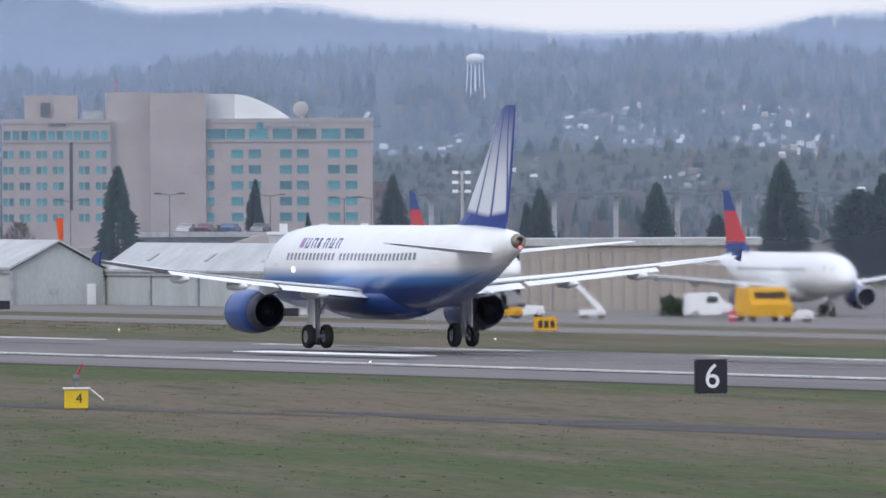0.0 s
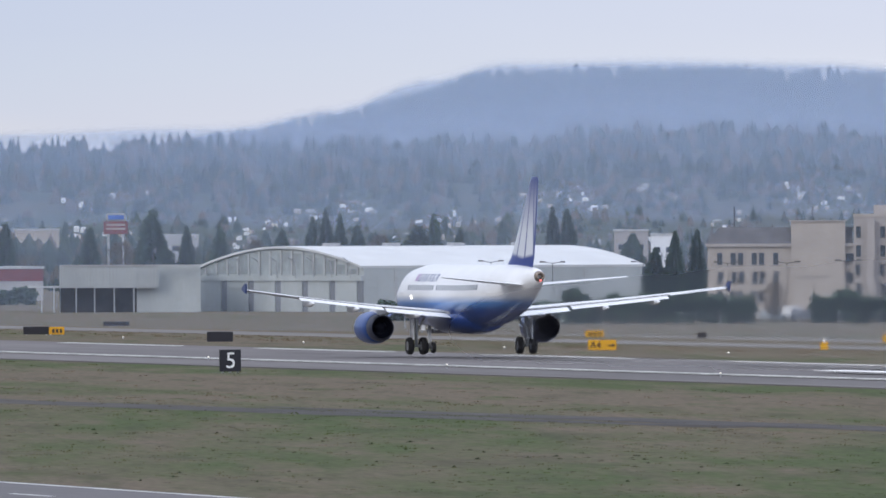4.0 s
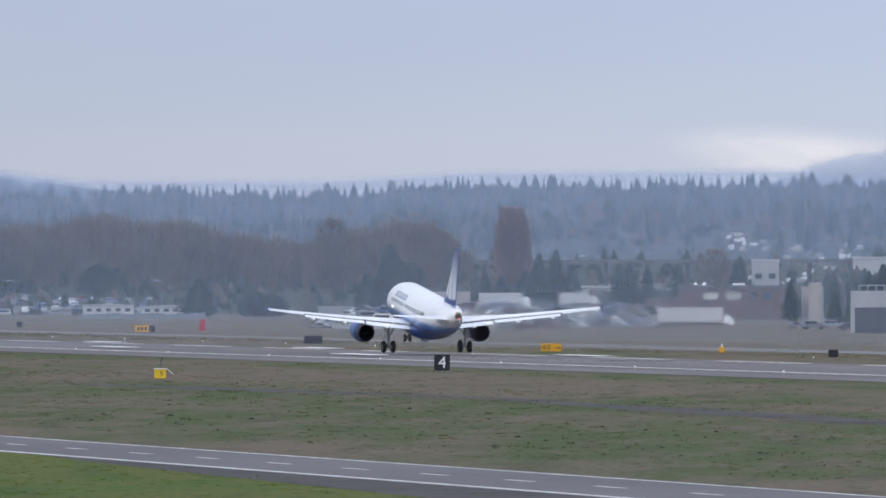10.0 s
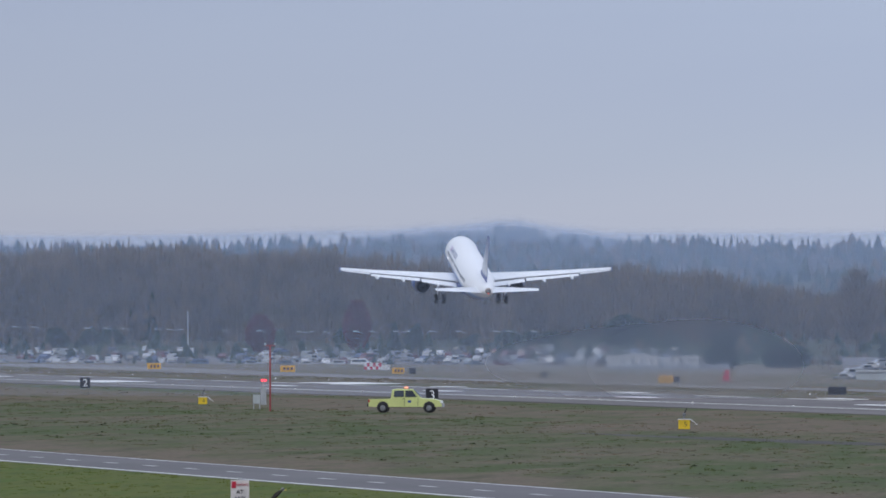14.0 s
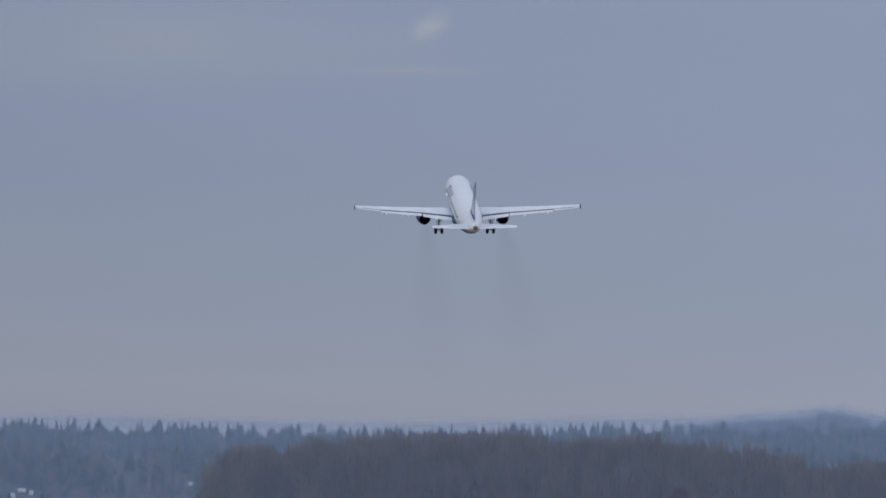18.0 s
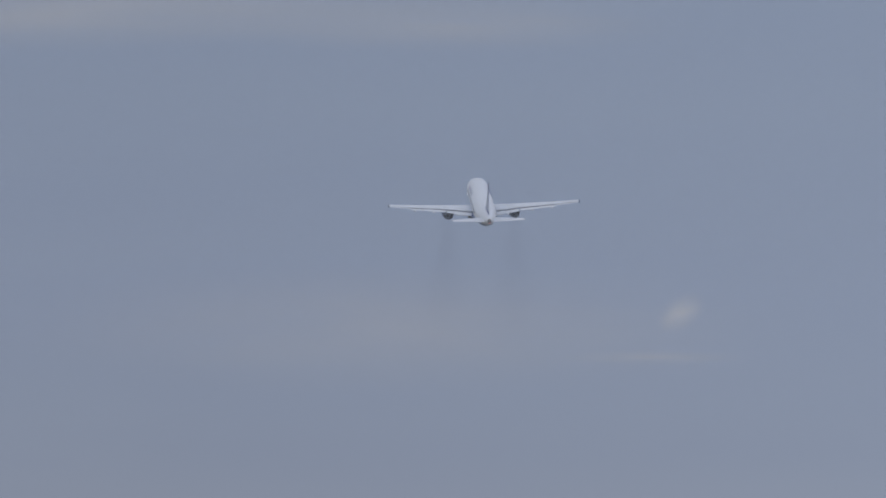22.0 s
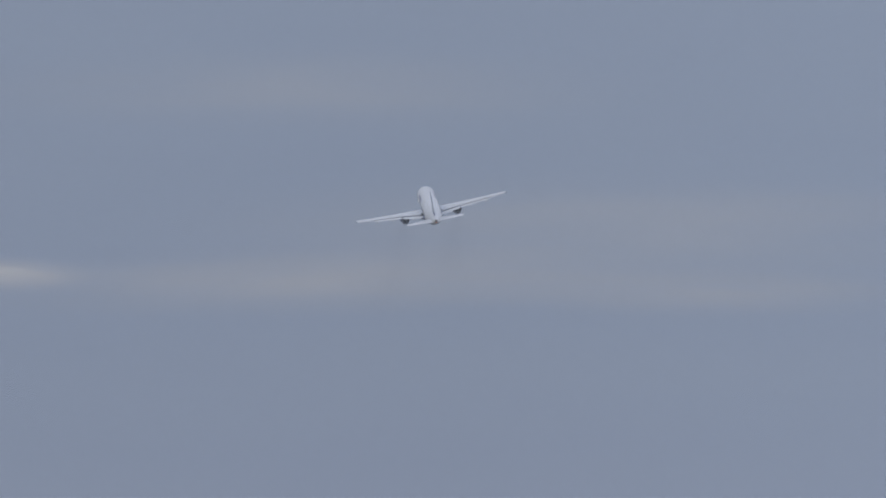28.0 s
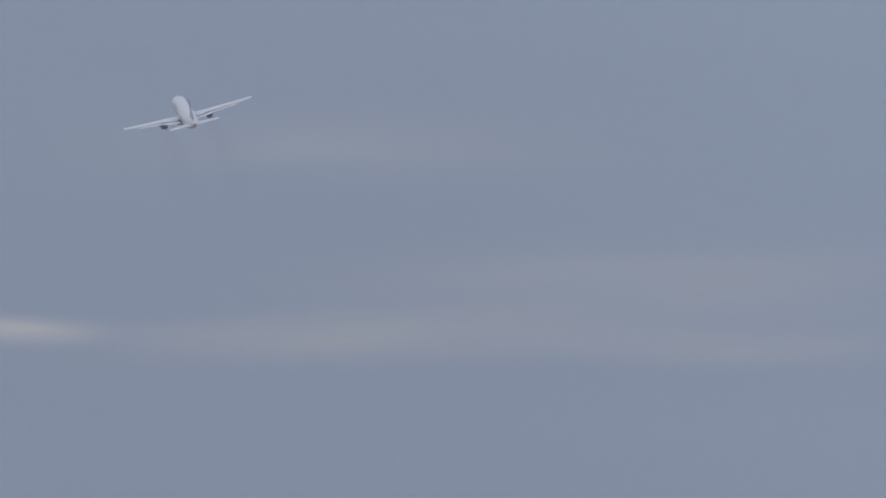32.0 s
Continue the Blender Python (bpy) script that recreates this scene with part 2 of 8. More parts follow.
M["bluegrey"] = material("blue_grey_cladding", (0.20, 0.215, 0.24), 0.7, var=0.08, scale=0.25, fine=4, stretch=(1, 1, 0.3))
M["shedroof"] = material("weathered_metal_roof", (0.44, 0.45, 0.45), 0.55, var=0.10, scale=0.3, fine=3)
M["darkroof"] = material("slate_grey_roof", (0.11, 0.105, 0.11), 0.9, var=0.15, scale=0.5, fine=5)
M["fabricroof"] = material("white_membrane_roof", (0.60, 0.61, 0.61), 0.5, var=0.05, scale=0.2)
M["sunlitroof"] = material("sunlit_white_membrane", (0.84, 0.86, 0.84), 0.35, var=0.04, scale=0.2)
M["brick"] = material("brown_brick", (0.13, 0.080, 0.065), 0.9, var=0.15, scale=0.4, fine=5)
M["redband"] = material("dark_red_cladding", (0.17, 0.04, 0.045), 0.7, var=0.12, scale=0.3)
M["red"] = material("red_paint", (0.46, 0.02, 0.045), 0.5, var=0.1)
M["orange"] = material("orange_fabric", (0.75, 0.10, 0.03), 0.7, var=0.1)
M["yellow"] = material("yellow_sign_paint", (0.75, 0.52, 0.03), 0.5, var=0.08)
M["amber"] = material("amber_sign_paint", (0.70, 0.36, 0.02), 0.5, var=0.08)
M["lime"] = material("lime_yellow_paint", (0.61, 0.65, 0.25), 0.35, var=0.05, coat=0.3)
M["steel"] = material("galvanised_steel", (0.42, 0.43, 0.44), 0.5, metal=0.4, var=0.12)
M["pole"] = material("weathered_grey_pole", (0.15, 0.155, 0.16), 0.7, var=0.12)
M["alloy"] = material("dull_alloy_wheel", (0.26, 0.27, 0.28), 0.5, metal=0.3, var=0.12)
M["dark"] = material("dark_trim", (0.03, 0.03, 0.035), 0.6, var=0.15)
M["bark"] = material("grey_brown_bark", (0.09, 0.07, 0.055), 0.95, var=0.25, scale=2)
M["needles"] = material("conifer_foliage", (0.026, 0.044, 0.030), 0.9, var=0.35, scale=0.6, fine=3, random_tint=0.25, spec=0.15)
M["dull"] = material("dull_white_render", (0.40, 0.40, 0.40), 0.85, var=0.08, scale=0.2, fine=3)
M["officewhite"] = material("white_office_render", (0.54, 0.54, 0.54), 0.85, var=0.06, scale=0.2, fine=3)
M["hedge"] = material("evergreen_hedge", (0.042, 0.066, 0.044), 0.9, var=0.35, scale=0.6, fine=3, spec=0.15)
M["twigs"] = material("bare_winter_twigs", (0.112, 0.088, 0.066), 0.95, var=0.20, scale=0.16, fine=0.8, random_tint=0.2, spec=0.1)
M["poplar"] = material("brown_poplar_twigs", (0.17, 0.10, 0.08), 0.95, var=0.25, scale=0.08, fine=1.5, spec=0.1)
M["redtwigs"] = material("reddish_winter_twigs", (0.105, 0.018, 0.030), 0.95, var=0.25, scale=0.2, fine=2, spec=0.1)
M["forest"] = island_material("hill_forest_foliage", [(0.012, 0.028, 0.018), (0.03, 0.05, 0.034), (0.012, 0.026, 0.018), (0.09, 0.08, 0.065), (0.024, 0.042, 0.03), (0.11, 0.09, 0.075), (0.04, 0.055, 0.042)])
M["hillside"] = material("wooded_hillside_ground", (0.03, 0.045, 0.028), 0.95, var=0.35, scale=0.012, fine=0.12, color2=(0.06, 0.06, 0.045), spec=0.1)
M["houses"] = island_material("far_house_walls", [(0.6, 0.6, 0.58), (0.3, 0.3, 0.3), (0.4, 0.36, 0.32), (0.2, 0.18, 0.17), (0.7, 0.7, 0.7), (0.15, 0.15, 0.16), (0.12, 0.11, 0.12)])
M["carbody"] = island_material("car_paint_mix", [(0.75, 0.75, 0.75), (0.4, 0.42, 0.44), (0.06, 0.06, 0.07), (0.22, 0.03, 0.03), (0.05, 0.08, 0.18), (0.6, 0.6, 0.58), (0.15, 0.16, 0.17), (0.78, 0.78, 0.78)], 0.35)

# ---------------------------------------------------------------- tools


def add_box(bm, x0, x1, y0, y1, z0, z1):
    v = [bm.verts.new((x, y, z)) for z in (z0, z1) for y in (y0, y1) for x in (x0, x1)]
    for f in ((0, 2, 3, 1), (4, 5, 7, 6), (0, 1, 5, 4), (2, 6, 7, 3), (0, 4, 6, 2), (1, 3, 7, 5)):
        bm.faces.new([v[i] for i in f])
    return v


def box(x0, x1, y0, y1, z0, z1, bevel=0.0):
    bm = bmesh.new()
    add_box(bm, x0, x1, y0, y1, z0, z1)
    if bevel:
        bmesh.ops.bevel(bm, geom=bm.edges[:], offset=bevel, segments=2, affect="EDGES")
    return bm


def rod(bm, a, b, r0, r1=None, n=8):
    """A tapered round bar from a to b."""
    a, b = Vector(a), Vector(b)
    r1 = r0 if r1 is None else r1
    q = (b - a).to_track_quat("Z", "Y")
    rings = []
    for p, r in ((a, r0), (b, r1)):
        rings.append([bm.verts.new(p + q @ Vector((r * cos(2 * pi * i / n), r * sin(2 * pi * i / n), 0))) for i in range(n)])
    skin(bm, rings)
    bm.faces.new(rings[0][::-1])
    bm.faces.new(rings[1])


def skin(bm, rings, closed=True):
    for r0, r1 in zip(rings, rings[1:]):
        k = len(r0)
        for i in range(k if closed else k - 1):
            bm.faces.new((r0[i], r0[(i + 1) % k], r1[(i + 1) % k], r1[i]))


def loft(sections, cap=True):
    bm = bmesh.new()
    rings = [[bm.verts.new(p) for p in s] for s in sections]
    skin(bm, rings)
    if cap:
        bm.faces.new(rings[0][::-1])
        bm.faces.new(rings[-1])
    bmesh.ops.recalc_face_normals(bm, faces=bm.faces[:])
    return bm


def lathe_x(profile, n=24, cy=0.0, cz=0.0):
    """A body of rotation round the x axis through (cy, cz); profile of (x, radius)."""
    bm = bmesh.new()
    rings = [[bm.verts.new((x, cy + r * cos(2 * pi * i / n), cz + r * sin(2 * pi * i / n))) for i in range(n)] for x, r in profile]
    skin(bm, rings)
    bmesh.ops.recalc_face_normals(bm, faces=bm.faces[:])
    return bm


def mesh_of(name, bm, mat, smooth=False):
    me = bpy.data.meshes.new(name)
    if smooth:
        for f in bm.faces:
            f.smooth = True
    bm.to_mesh(me)
    bm.free()
    for m in (mat if isinstance(mat, (list, tuple)) else [mat]):
        me.materials.append(m)
    return me


def part(name, bm, mat, parent=None, label="", smooth=False):
    ob = new(name, bm if isinstance(bm, bpy.types.Mesh) else mesh_of(name, bm, mat, smooth))
    if parent is not None:
        ob.parent = parent
    if label:
        ob["label"] = label
    return ob


def thing(name, m, label, category, group="", kind=""):
    e = new(name)
    e.matrix_world = m
    return tagged(e, label, category, group, kind)


def spot(az, r):
    a = radians(az)
    return r * sin(a), r * cos(a)


def height_at(el, r):
    return EYE_Z + r * tan(radians(el))


def clamp(v, a=0.0, b=1.0):
    return max(a, min(b, v))


def ground_z(x, y):
    """The airfield's surface: level round the runway, a bank below the standpoint, lower land beyond."""
    t = clamp((55 - y) / 51)
    z = 6.4 * t * t * (3 - 2 * t)
    drop = 4.5 - 2.8 * clamp((-2500 - x) / 600)
    return z - 0.45 * clamp((y - 242) / 23) - (drop - 0.45) * clamp((y - 275) / 205)


def stand(az, r, turn=0.0, sink=0.0):
    """A pose on the ground at a bearing and a distance, x to the viewer's right, y away."""
    x, y = spot(az, r)
    return pose(x, y, ground_z(x, y) - sink, 0, 0, -az + turn)


def glyphs(text, size, mat, align="CENTER"):
    """Lettering as a mesh in the x-z plane, facing -y."""
    cu = bpy.data.curves.new("lettering", "FONT")
    cu.body, cu.size, cu.align_x, cu.align_y, cu.extrude = text, size, align, "CENTER", 0.008
    cu.resolution_u = 3
    tmp = bpy.data.objects.new("lettering", cu)
    scene.collection.objects.link(tmp)
    bpy.context.view_layer.update()
    me = bpy.data.meshes.new_from_object(tmp)
    bpy.data.objects.remove(tmp)
    me.transform(pose(0, 0, 0, 90))
    me.materials.clear()
    me.materials.append(mat)
    return me

# ---------------------------------------------------------------- ground, runway, road


def build_ground():
    xs = [-5200, -4600, -4100, -3700, -3400, -3200, -3100, -2950, -2800, -2650, -2500, -2200, -1900, -1600, -1300, -1000, -800, -600, -400, -200, -100, -40, 0, 40, 100, 300, 700, 1500, 3000, 5000]
    ys = [-5000, -2500, -1000, -400, -100, -30, 0, 4, 8, 12, 16, 20, 25, 30, 35, 40, 45, 50, 55, 60, 80, 120, 200, 260, 275, 310, 345, 380, 415, 450, 480, 520, 700, 1200, 2000, 3000, 4200, 5200]
    bm = bmesh.new()
    grid = [[bm.verts.new((x, y, ground_z(x, y))) for x in xs] for y in ys]
    skin(bm, grid, closed=False)
    bmesh.ops.recalc_face_normals(bm, faces=bm.faces[:])
    ob = part("ground", bm, M["grass"], smooth=True)
    tagged(ob, "wide winter airfield grass, green and straw brown", "ground", kind="structure")
    return ob


def strip(name, x0, x1, y0, y1, mat, lift, label, category, step=60.0):
    """A level band of paving or paint that follows the ground."""
    nx = max(1, int((x1 - x0) / step))
    ny = max(1, int((y1 - y0) / 35))
    bm = bmesh.new()
    rows = []
    for j in range(ny + 1):
        y = y0 + (y1 - y0) * j / ny
        rows.append([bm.verts.new((x0 + (x1 - x0) * i / nx, y, ground_z(x0 + (x1 - x0) * i / nx, y) + lift)) for i in range(nx + 1)])
    skin(bm, rows, closed=False)
    ext = bmesh.ops.extrude_face_region(bm, geom=bm.faces[:])
    bmesh.ops.translate(bm, vec=(0, 0, -lift - 0.3), verts=[g for g in ext["geom"] if isinstance(g, bmesh.types.BMVert)])
    bmesh.ops.recalc_face_normals(bm, faces=bm.faces[:])
    ob = part(name, bm, mat)
    return tagged(ob, label, category, kind="structure")


RY = 242.1   # runway centre line
build_ground()
strip("runway", -3050, 900, 207, 268, M["asphalt"], 0.03, "long grey asphalt runway with tyre-worn surface", "runway")
strip("taxiway", -3050, 900, 318, 352, M["taxi"], 0.03, "grey parallel taxiway beyond the runway", "taxiway")
strip("apron", -1500, 900, 392, 700, M["taxi"], 0.03, "wide grey concrete apron before the hangars", "apron")
ROAD = Matrix.Translation((-515, 0, 0)) @ pose(0, 0, 0, 0, 0, 0.72) @ Matrix.Translation((515, 0, 0))
strip("perimeter_road", -2300, 700, 92.7, 102.6, M["road"], 0.03, "two-lane grey asphalt road beside the airfield", "road").matrix_world = ROAD


def markings():
    def line(name, x0, x1, y, w, lift=0.034):
        g = ground_z(x0, y)
        bm = box(x0, x1, y - w / 2, y + w / 2, g - 0.02, g + lift)
        return tagged(part(name, bm, M["line"]), "white painted line on the paving", "road marking", kind="structure")
    line("runway_edge_line_near", -3000, 900, RY - 22.3, 0.9)
    line("runway_edge_line_far", -3000, 900, RY + 22.3, 0.3)
    bm = box(-18.3, 18.3, -0.45, 0.45, 0.0, 0.036)
    me = mesh_of("centre_line_dash", bm, M["line"])
    for i in range(62):
        ob = part("centre_line_dash", me, None)
        ob.matrix_world = pose(878 - 61 * i, RY, 0)
        tagged(ob, "white painted centre line dash on the runway", "road marking", "runway centre line", "structure")
    # touchdown and aiming bars
    me = mesh_of("touchdown_bar", box(-11.4, 11.4, -0.9, 0.9, 0.0, 0.036), M["bars"])
    for x in TOUCHDOWN:
        for s in ((-1,) if x > -1300 or x < -2000 else (-1, 1)):
            for k in range(TOUCHDOWN[x]):
                ob = part("touchdown_bar", me, None)
                ob.matrix_world = pose(x, RY + s * (11.0 + 3.0 * k), ground_z(x, RY + s * 11))
                tagged(ob, "broad white touchdown bar painted on the runway", "road marking", "touchdown bars", "structure")
    me = mesh_of("aiming_bar", box(-23, 23, -4.2, 4.2, 0.0, 0.036), M["bars"])
    for x, s in ((-1930, -17), (-1930, 17)):
        ob = part("aiming_bar", me, None)
        ob.matrix_world = pose(x, RY + s, ground_z(x, RY + s))
        tagged(ob, "very broad white aiming bar painted on the runway", "road marking", "aiming bars", "structure")
    line("road_edge_line_far", -2300, 700, 102.2, 0.3).matrix_world = ROAD
    line("road_edge_line_near", -2300, 700, 93.2, 0.5).matrix_world = ROAD
    me = mesh_of("road_dash", box(-2.6, 2.6, -0.13, 0.13, 0.0, 0.036), M["line"])
    for i in range(95):
        ob = part("road_dash", me, None)
        ob.matrix_world = ROAD @ pose(-200 - 17.2 * i, 97.6, 0)
        tagged(ob, "short white lane dash painted on the road", "road marking", "road lane dashes", "structure")


TOUCHDOWN = {-625: 1, -778: 1, -1337: 1, -1490: 1, -1640: 1, -1790: 1, -2120: 1}
markings()
strip("lawn", -2300, 700, 56, 92.72, M["lawn"], 0.02, "bright green roadside grass below the bank", "lawn").matrix_world = ROAD


def road_shoulder():
    """Dark bare gravel between the road and the lawn, running out to a point."""
    bm = bmesh.new()
    rows = [[], []]
    for i in range(61):
        x = -610 + 20.0 * i
        w = 5.9 * clamp((x + 610) / 120) ** 0.8 * (1 + 0.10 * noise.noise(Vector((x * 0.02, 0, 2)))) + 0.02
        rows[0].append(bm.verts.new((x, 92.7 - w, ground_z(x, 90) + 0.028)))
        rows[1].append(bm.verts.new((x, 92.7, ground_z(x, 90) + 0.028)))
    skin(bm, rows, closed=False)
    bmesh.ops.recalc_face_normals(bm, faces=bm.faces[:])
    ob = part("road_shoulder", bm, M["soil"])
    ob.matrix_world = ROAD
    tagged(ob, "dark bare gravel along the road's edge", "shoulder", kind="structure")


road_shoulder()



def grass_tufts():
    """Loose tufts of winter grass over the field that the camera sweeps."""
    rnd = random.Random(41)
    for name, mat, y0, y1, count, road in (("field_grass", "tufts", 108, 203, 24000, False), ("roadside_grass", "lawntufts", 58, 92, 15000, True), ("far_field_grass", "tufts", 271, 316, 5000, False)):
        verts, faces = [], []
        for i in range(count):
            y = rnd.uniform(y0, y1)
            az = radians(-(67.0 + 17.5 * rnd.random() ** 0.9))
            x = y * tan(az)
            r = hypot(x, y)
            if not road and 172 < y < 205 and rnd.random() < 0.8:
                continue
            if noise.noise(Vector((x * 0.05, y * 0.25, 3))) < rnd.uniform(-0.5, 0.3):
                continue
            z = ground_z(x, y) + (0.02 if road else 0.0)
            if road:
                p = ROAD @ Vector((x, y, z))
                x, y, z = p.x, p.y, p.z
            w, h = r * rnd.uniform(0.0001, 0.0004), r * rnd.uniform(0.00003, 0.00011)
            k = len(verts)
            ax, ay = cos(az), sin(az)
            n = 4
            for j in range(n):
                u = w * (2 * (j + rnd.random()) / n - 1)
                b = w * rnd.uniform(0.15, 0.4)
                lean = rnd.uniform(-0.5, 0.5) * b
                hh = h * rnd.uniform(0.5, 1.0)
                d = rnd.uniform(-0.15, 0.15)
                verts += [(x + ax * (u - b) + d, y - ay * (u - b), z - 0.02), (x + ax * (u + b) + d, y - ay * (u + b), z - 0.02), (x + ax * (u + lean) + d, y - ay * (u + lean), z + hh)]
                faces.append((k + 3 * j, k + 3 * j + 1, k + 3 * j + 2))
        me = bpy.data.meshes.new(name)
        me.from_pydata(verts, [], faces)
        me.materials.append(M[mat])
        tagged(new(name, me), "short tufted winter grass, green and straw", "grass", kind="stuff")

    # darker weeds scattered singly
    verts, faces = [], []
    for i in range(1100):
        y = (rnd.uniform(108, 170) if i % 5 == 0 else rnd.uniform(108, 138)) if i % 7 else rnd.uniform(60, 86)
        az = radians(-(67.0 + 17.5 * rnd.random()))
        x = y * tan(az)
        if noise.noise(Vector((x * 0.02, y * 0.08, 7))) < rnd.uniform(-0.4, 0.35):
            continue
        r, z = hypot(x, y), ground_z(x, y)
        w, h = r * rnd.uniform(0.00008, 0.00042), r * rnd.uniform(0.00004, 0.00016)
        for j in range(9):
            a, q, k = rnd.random() * 6.283, rnd.random() * w, len(verts)
            b = w * rnd.uniform(0.2, 0.5)
            px, py = x + q * cos(a), y + q * sin(a)
            hh = h * rnd.uniform(0.4, 1.0) * (1.2 - q / w)
            verts += [(px - b * cos(az), py + b * sin(az), z - 0.01), (px + b * cos(az), py - b * sin(az), z - 0.01), (px + rnd.uniform(-b, b) * 0.8, py, z + hh)]
            faces.append((k, k + 1, k + 2))
    me = bpy.data.meshes.new("weeds")
    me.from_pydata(verts, [], faces)
    me.materials.append(M["weeds"])
    tagged(new("weeds", me), "dark low weed clumps scattered through the grass", "weeds", kind="stuff")


grass_tufts()

# ---------------------------------------------------------------- hills and woods


def profile(knots, az):
    if az <= knots[0][0]:
        return knots[0][1]
    for (a0, e0), (a1, e1) in zip(knots, knots[1:]):
        if az <= a1:
            t = (az - a0) / (a1 - a0)
            t = t * t * (3 - 2 * t)
            return e0 + (e1 - e0) * t
    return knots[-1][1]


def suburb(az, f):
    """Where the houses on the ridge's slope lie thickest."""
    return noise.noise(Vector((az * 2.6, f * 9, 9)))


def firs(bm, x, y, z, h, w, rnd, round_top=False):
    """A small far tree of stacked uneven tiers."""
    n = 5
    tiers = 3 if not round_top else 2
    for k in range(tiers):
        z0 = z + h * (0.02 + 0.62 * k / tiers)
        top = z + h * (0.55 + 0.45 * (k + 1) / tiers) * (0.86 if round_top and k < tiers - 1 else 1.0)
        r = w * (1.0 - 0.26 * k)
        a0 = rnd.random() * 6.28
        ring = [bm.verts.new((x + r * rnd.uniform(0.6, 1.25) * cos(a0 + 6.283 * i / n), y + r * rnd.uniform(0.6, 1.25) * sin(a0 + 6.283 * i / n), z0 + rnd.uniform(-0.05, 0.08) * h)) for i in range(n)]
        t = bm.verts.new((x + rnd.uniform(-0.1, 0.1) * w, y, top))
        if round_top:
            up = [bm.verts.new((x + (v.co.x - x) * 0.75, y + (v.co.y - y) * 0.75, z0 + 0.6 * (top - z0))) for v in ring]
            skin(bm, [ring, up])
            ring = up
        for i in range(n):
            bm.faces.new((ring[i], ring[(i + 1) % n], t))


def hill(name, knots, r0, r1, label, trees, tree_h, seed, back=300.0, base_z=-4.5, cap=1.25, low_trees=False):
    """A wooded rise from r0 to its crest at r1, with trees on it."""
    a0, a1 = knots[0][0], knots[-1][0]
    bm = bmesh.new()
    n, rows = 90, 8
    grid = []

    def surf(az, f):
        r = r0 + (r1 - r0) * f
        crest = height_at(profile(knots, az), r1) - tree_h * 0.8
        s = f * f * (3 - 2 * f) * 0.7 + 0.3 * f
        wob = noise.noise(Vector((az * 2.3, f * 3, seed))) * 0.07 * (crest - base_z) * sin(pi * f)
        return r, base_z + (crest - base_z) * s + wob
    for j in range(rows + 1):
        f = j / rows
        line = []
        for i in range(n + 1):
            az = a0 + (a1 - a0) * i / n
            r, z = surf(az, f)
            x, y = spot(az, r)
            line.append(bm.verts.new((x, y, z)))
        grid.append(line)
    line = []
    for i in range(n + 1):
        x, y = spot(a0 + (a1 - a0) * i / n, r1 + back)
        line.append(bm.verts.new((x, y, -6)))
    grid.append(line)
    skin(bm, grid, closed=False)
    bmesh.ops.recalc_face_normals(bm, faces=bm.faces[:])
    tagged(part(name, bm, M["hillside"], smooth=True), label, "hill", kind="structure")
    rnd = random.Random(seed)
    bm = bmesh.new()
    for i in range(trees):
        crest = i < trees * 0.3
        f = rnd.uniform(0.93, 1.0) if crest else rnd.random() ** 0.75
        az = rnd.uniform(a0, a1)
        patch = noise.noise(Vector((az * 4, f * 5, seed + 3)))
        if not crest and patch < -0.55:
            continue
        if low_trees and 0.28 < f < 0.62 and suburb(az, f) > 0.08 and rnd.random() < 0.7:
            continue
        r, z = surf(az, f)
        x, y = spot(az, r)
        h = tree_h * min(cap, (rnd.uniform(0.7, 1.2) if crest else rnd.uniform(0.45, 1.35)) * (1.0 + 0.35 * patch) * (1.3 if rnd.random() < 0.08 else 1.0))
        if low_trees and crest:
            clump = noise.noise(Vector((az * 7.0, 3.0, seed)))
            h = tree_h * (0.42 + 0.3 * clump + 0.18 * rnd.random() + (0.45 * rnd.random() if rnd.random() < 0.05 else 0.0))
        elif low_trees:
            h *= 0.5 if f < 0.5 else 0.85
        firs(bm, x, y, z - 0.3, h, h * (rnd.uniform(0.3, 0.5) if h < tree_h * 0.85 else rnd.uniform(0.2, 0.3)), rnd, rnd.random() < 0.45)
    tagged(part(name + "_forest", bm, M["forest"]), "dense dark evergreen forest covering the hill", "forest", kind="stuff")
    return surf


RIDGE_B = [(-86.5, 0.345), (-84.9, 0.36), (-83.5, 0.332), (-82.3, 0.352), (-81.0, 0.342), (-80.4, 0.34), (-79.6, 0.375), (-78.3, 0.378), (-77.0, 0.39), (-76.3, 0.41), (-75.9, 0.388), (-75.2, 0.405), (-74.2, 0.455), (-73.0, 0.41), (-72.0, 0.445), (-71.1, 0.49), (-70.7, 0.475), (-70.0, 0.565), (-68.9, 0.575), (-68.0, 0.595), (-67.3, 0.54), (-66.3, 0.52)]
RIDGE_A = [(-76.6, 0.314), (-76.1, 0.414), (-75.7, 0.484), (-75.3, 0.604), (-75.0, 0.669), (-74.4, 0.679), (-73.7, 0.664), (-73.15, 0.629), (-72.8, 0.679), (-72.2, 0.609), (-71.8, 0.724), (-71.2, 0.779), (-70.8, 0.769), (-70.4, 0.689), (-69.9, 0.714), (-69.4, 0.649), (-68.7, 0.594), (-68.1, 0.599), (-67.6, 0.669), (-66.6, 0.734)]
MIST_HILL = [(-78.9, 0.25), (-78.1, 0.45), (-77.9, 0.505), (-77.6, 0.515), (-77.35, 0.46), (-77.1, 0.36), (-76.9, 0.25)]
KNOB = [(-82.6, 0.260), (-82.3, 0.345), (-82.0, 0.370), (-81.7, 0.395), (-81.5, 0.365), (-81.2, 0.330), (-80.9, 0.260)]
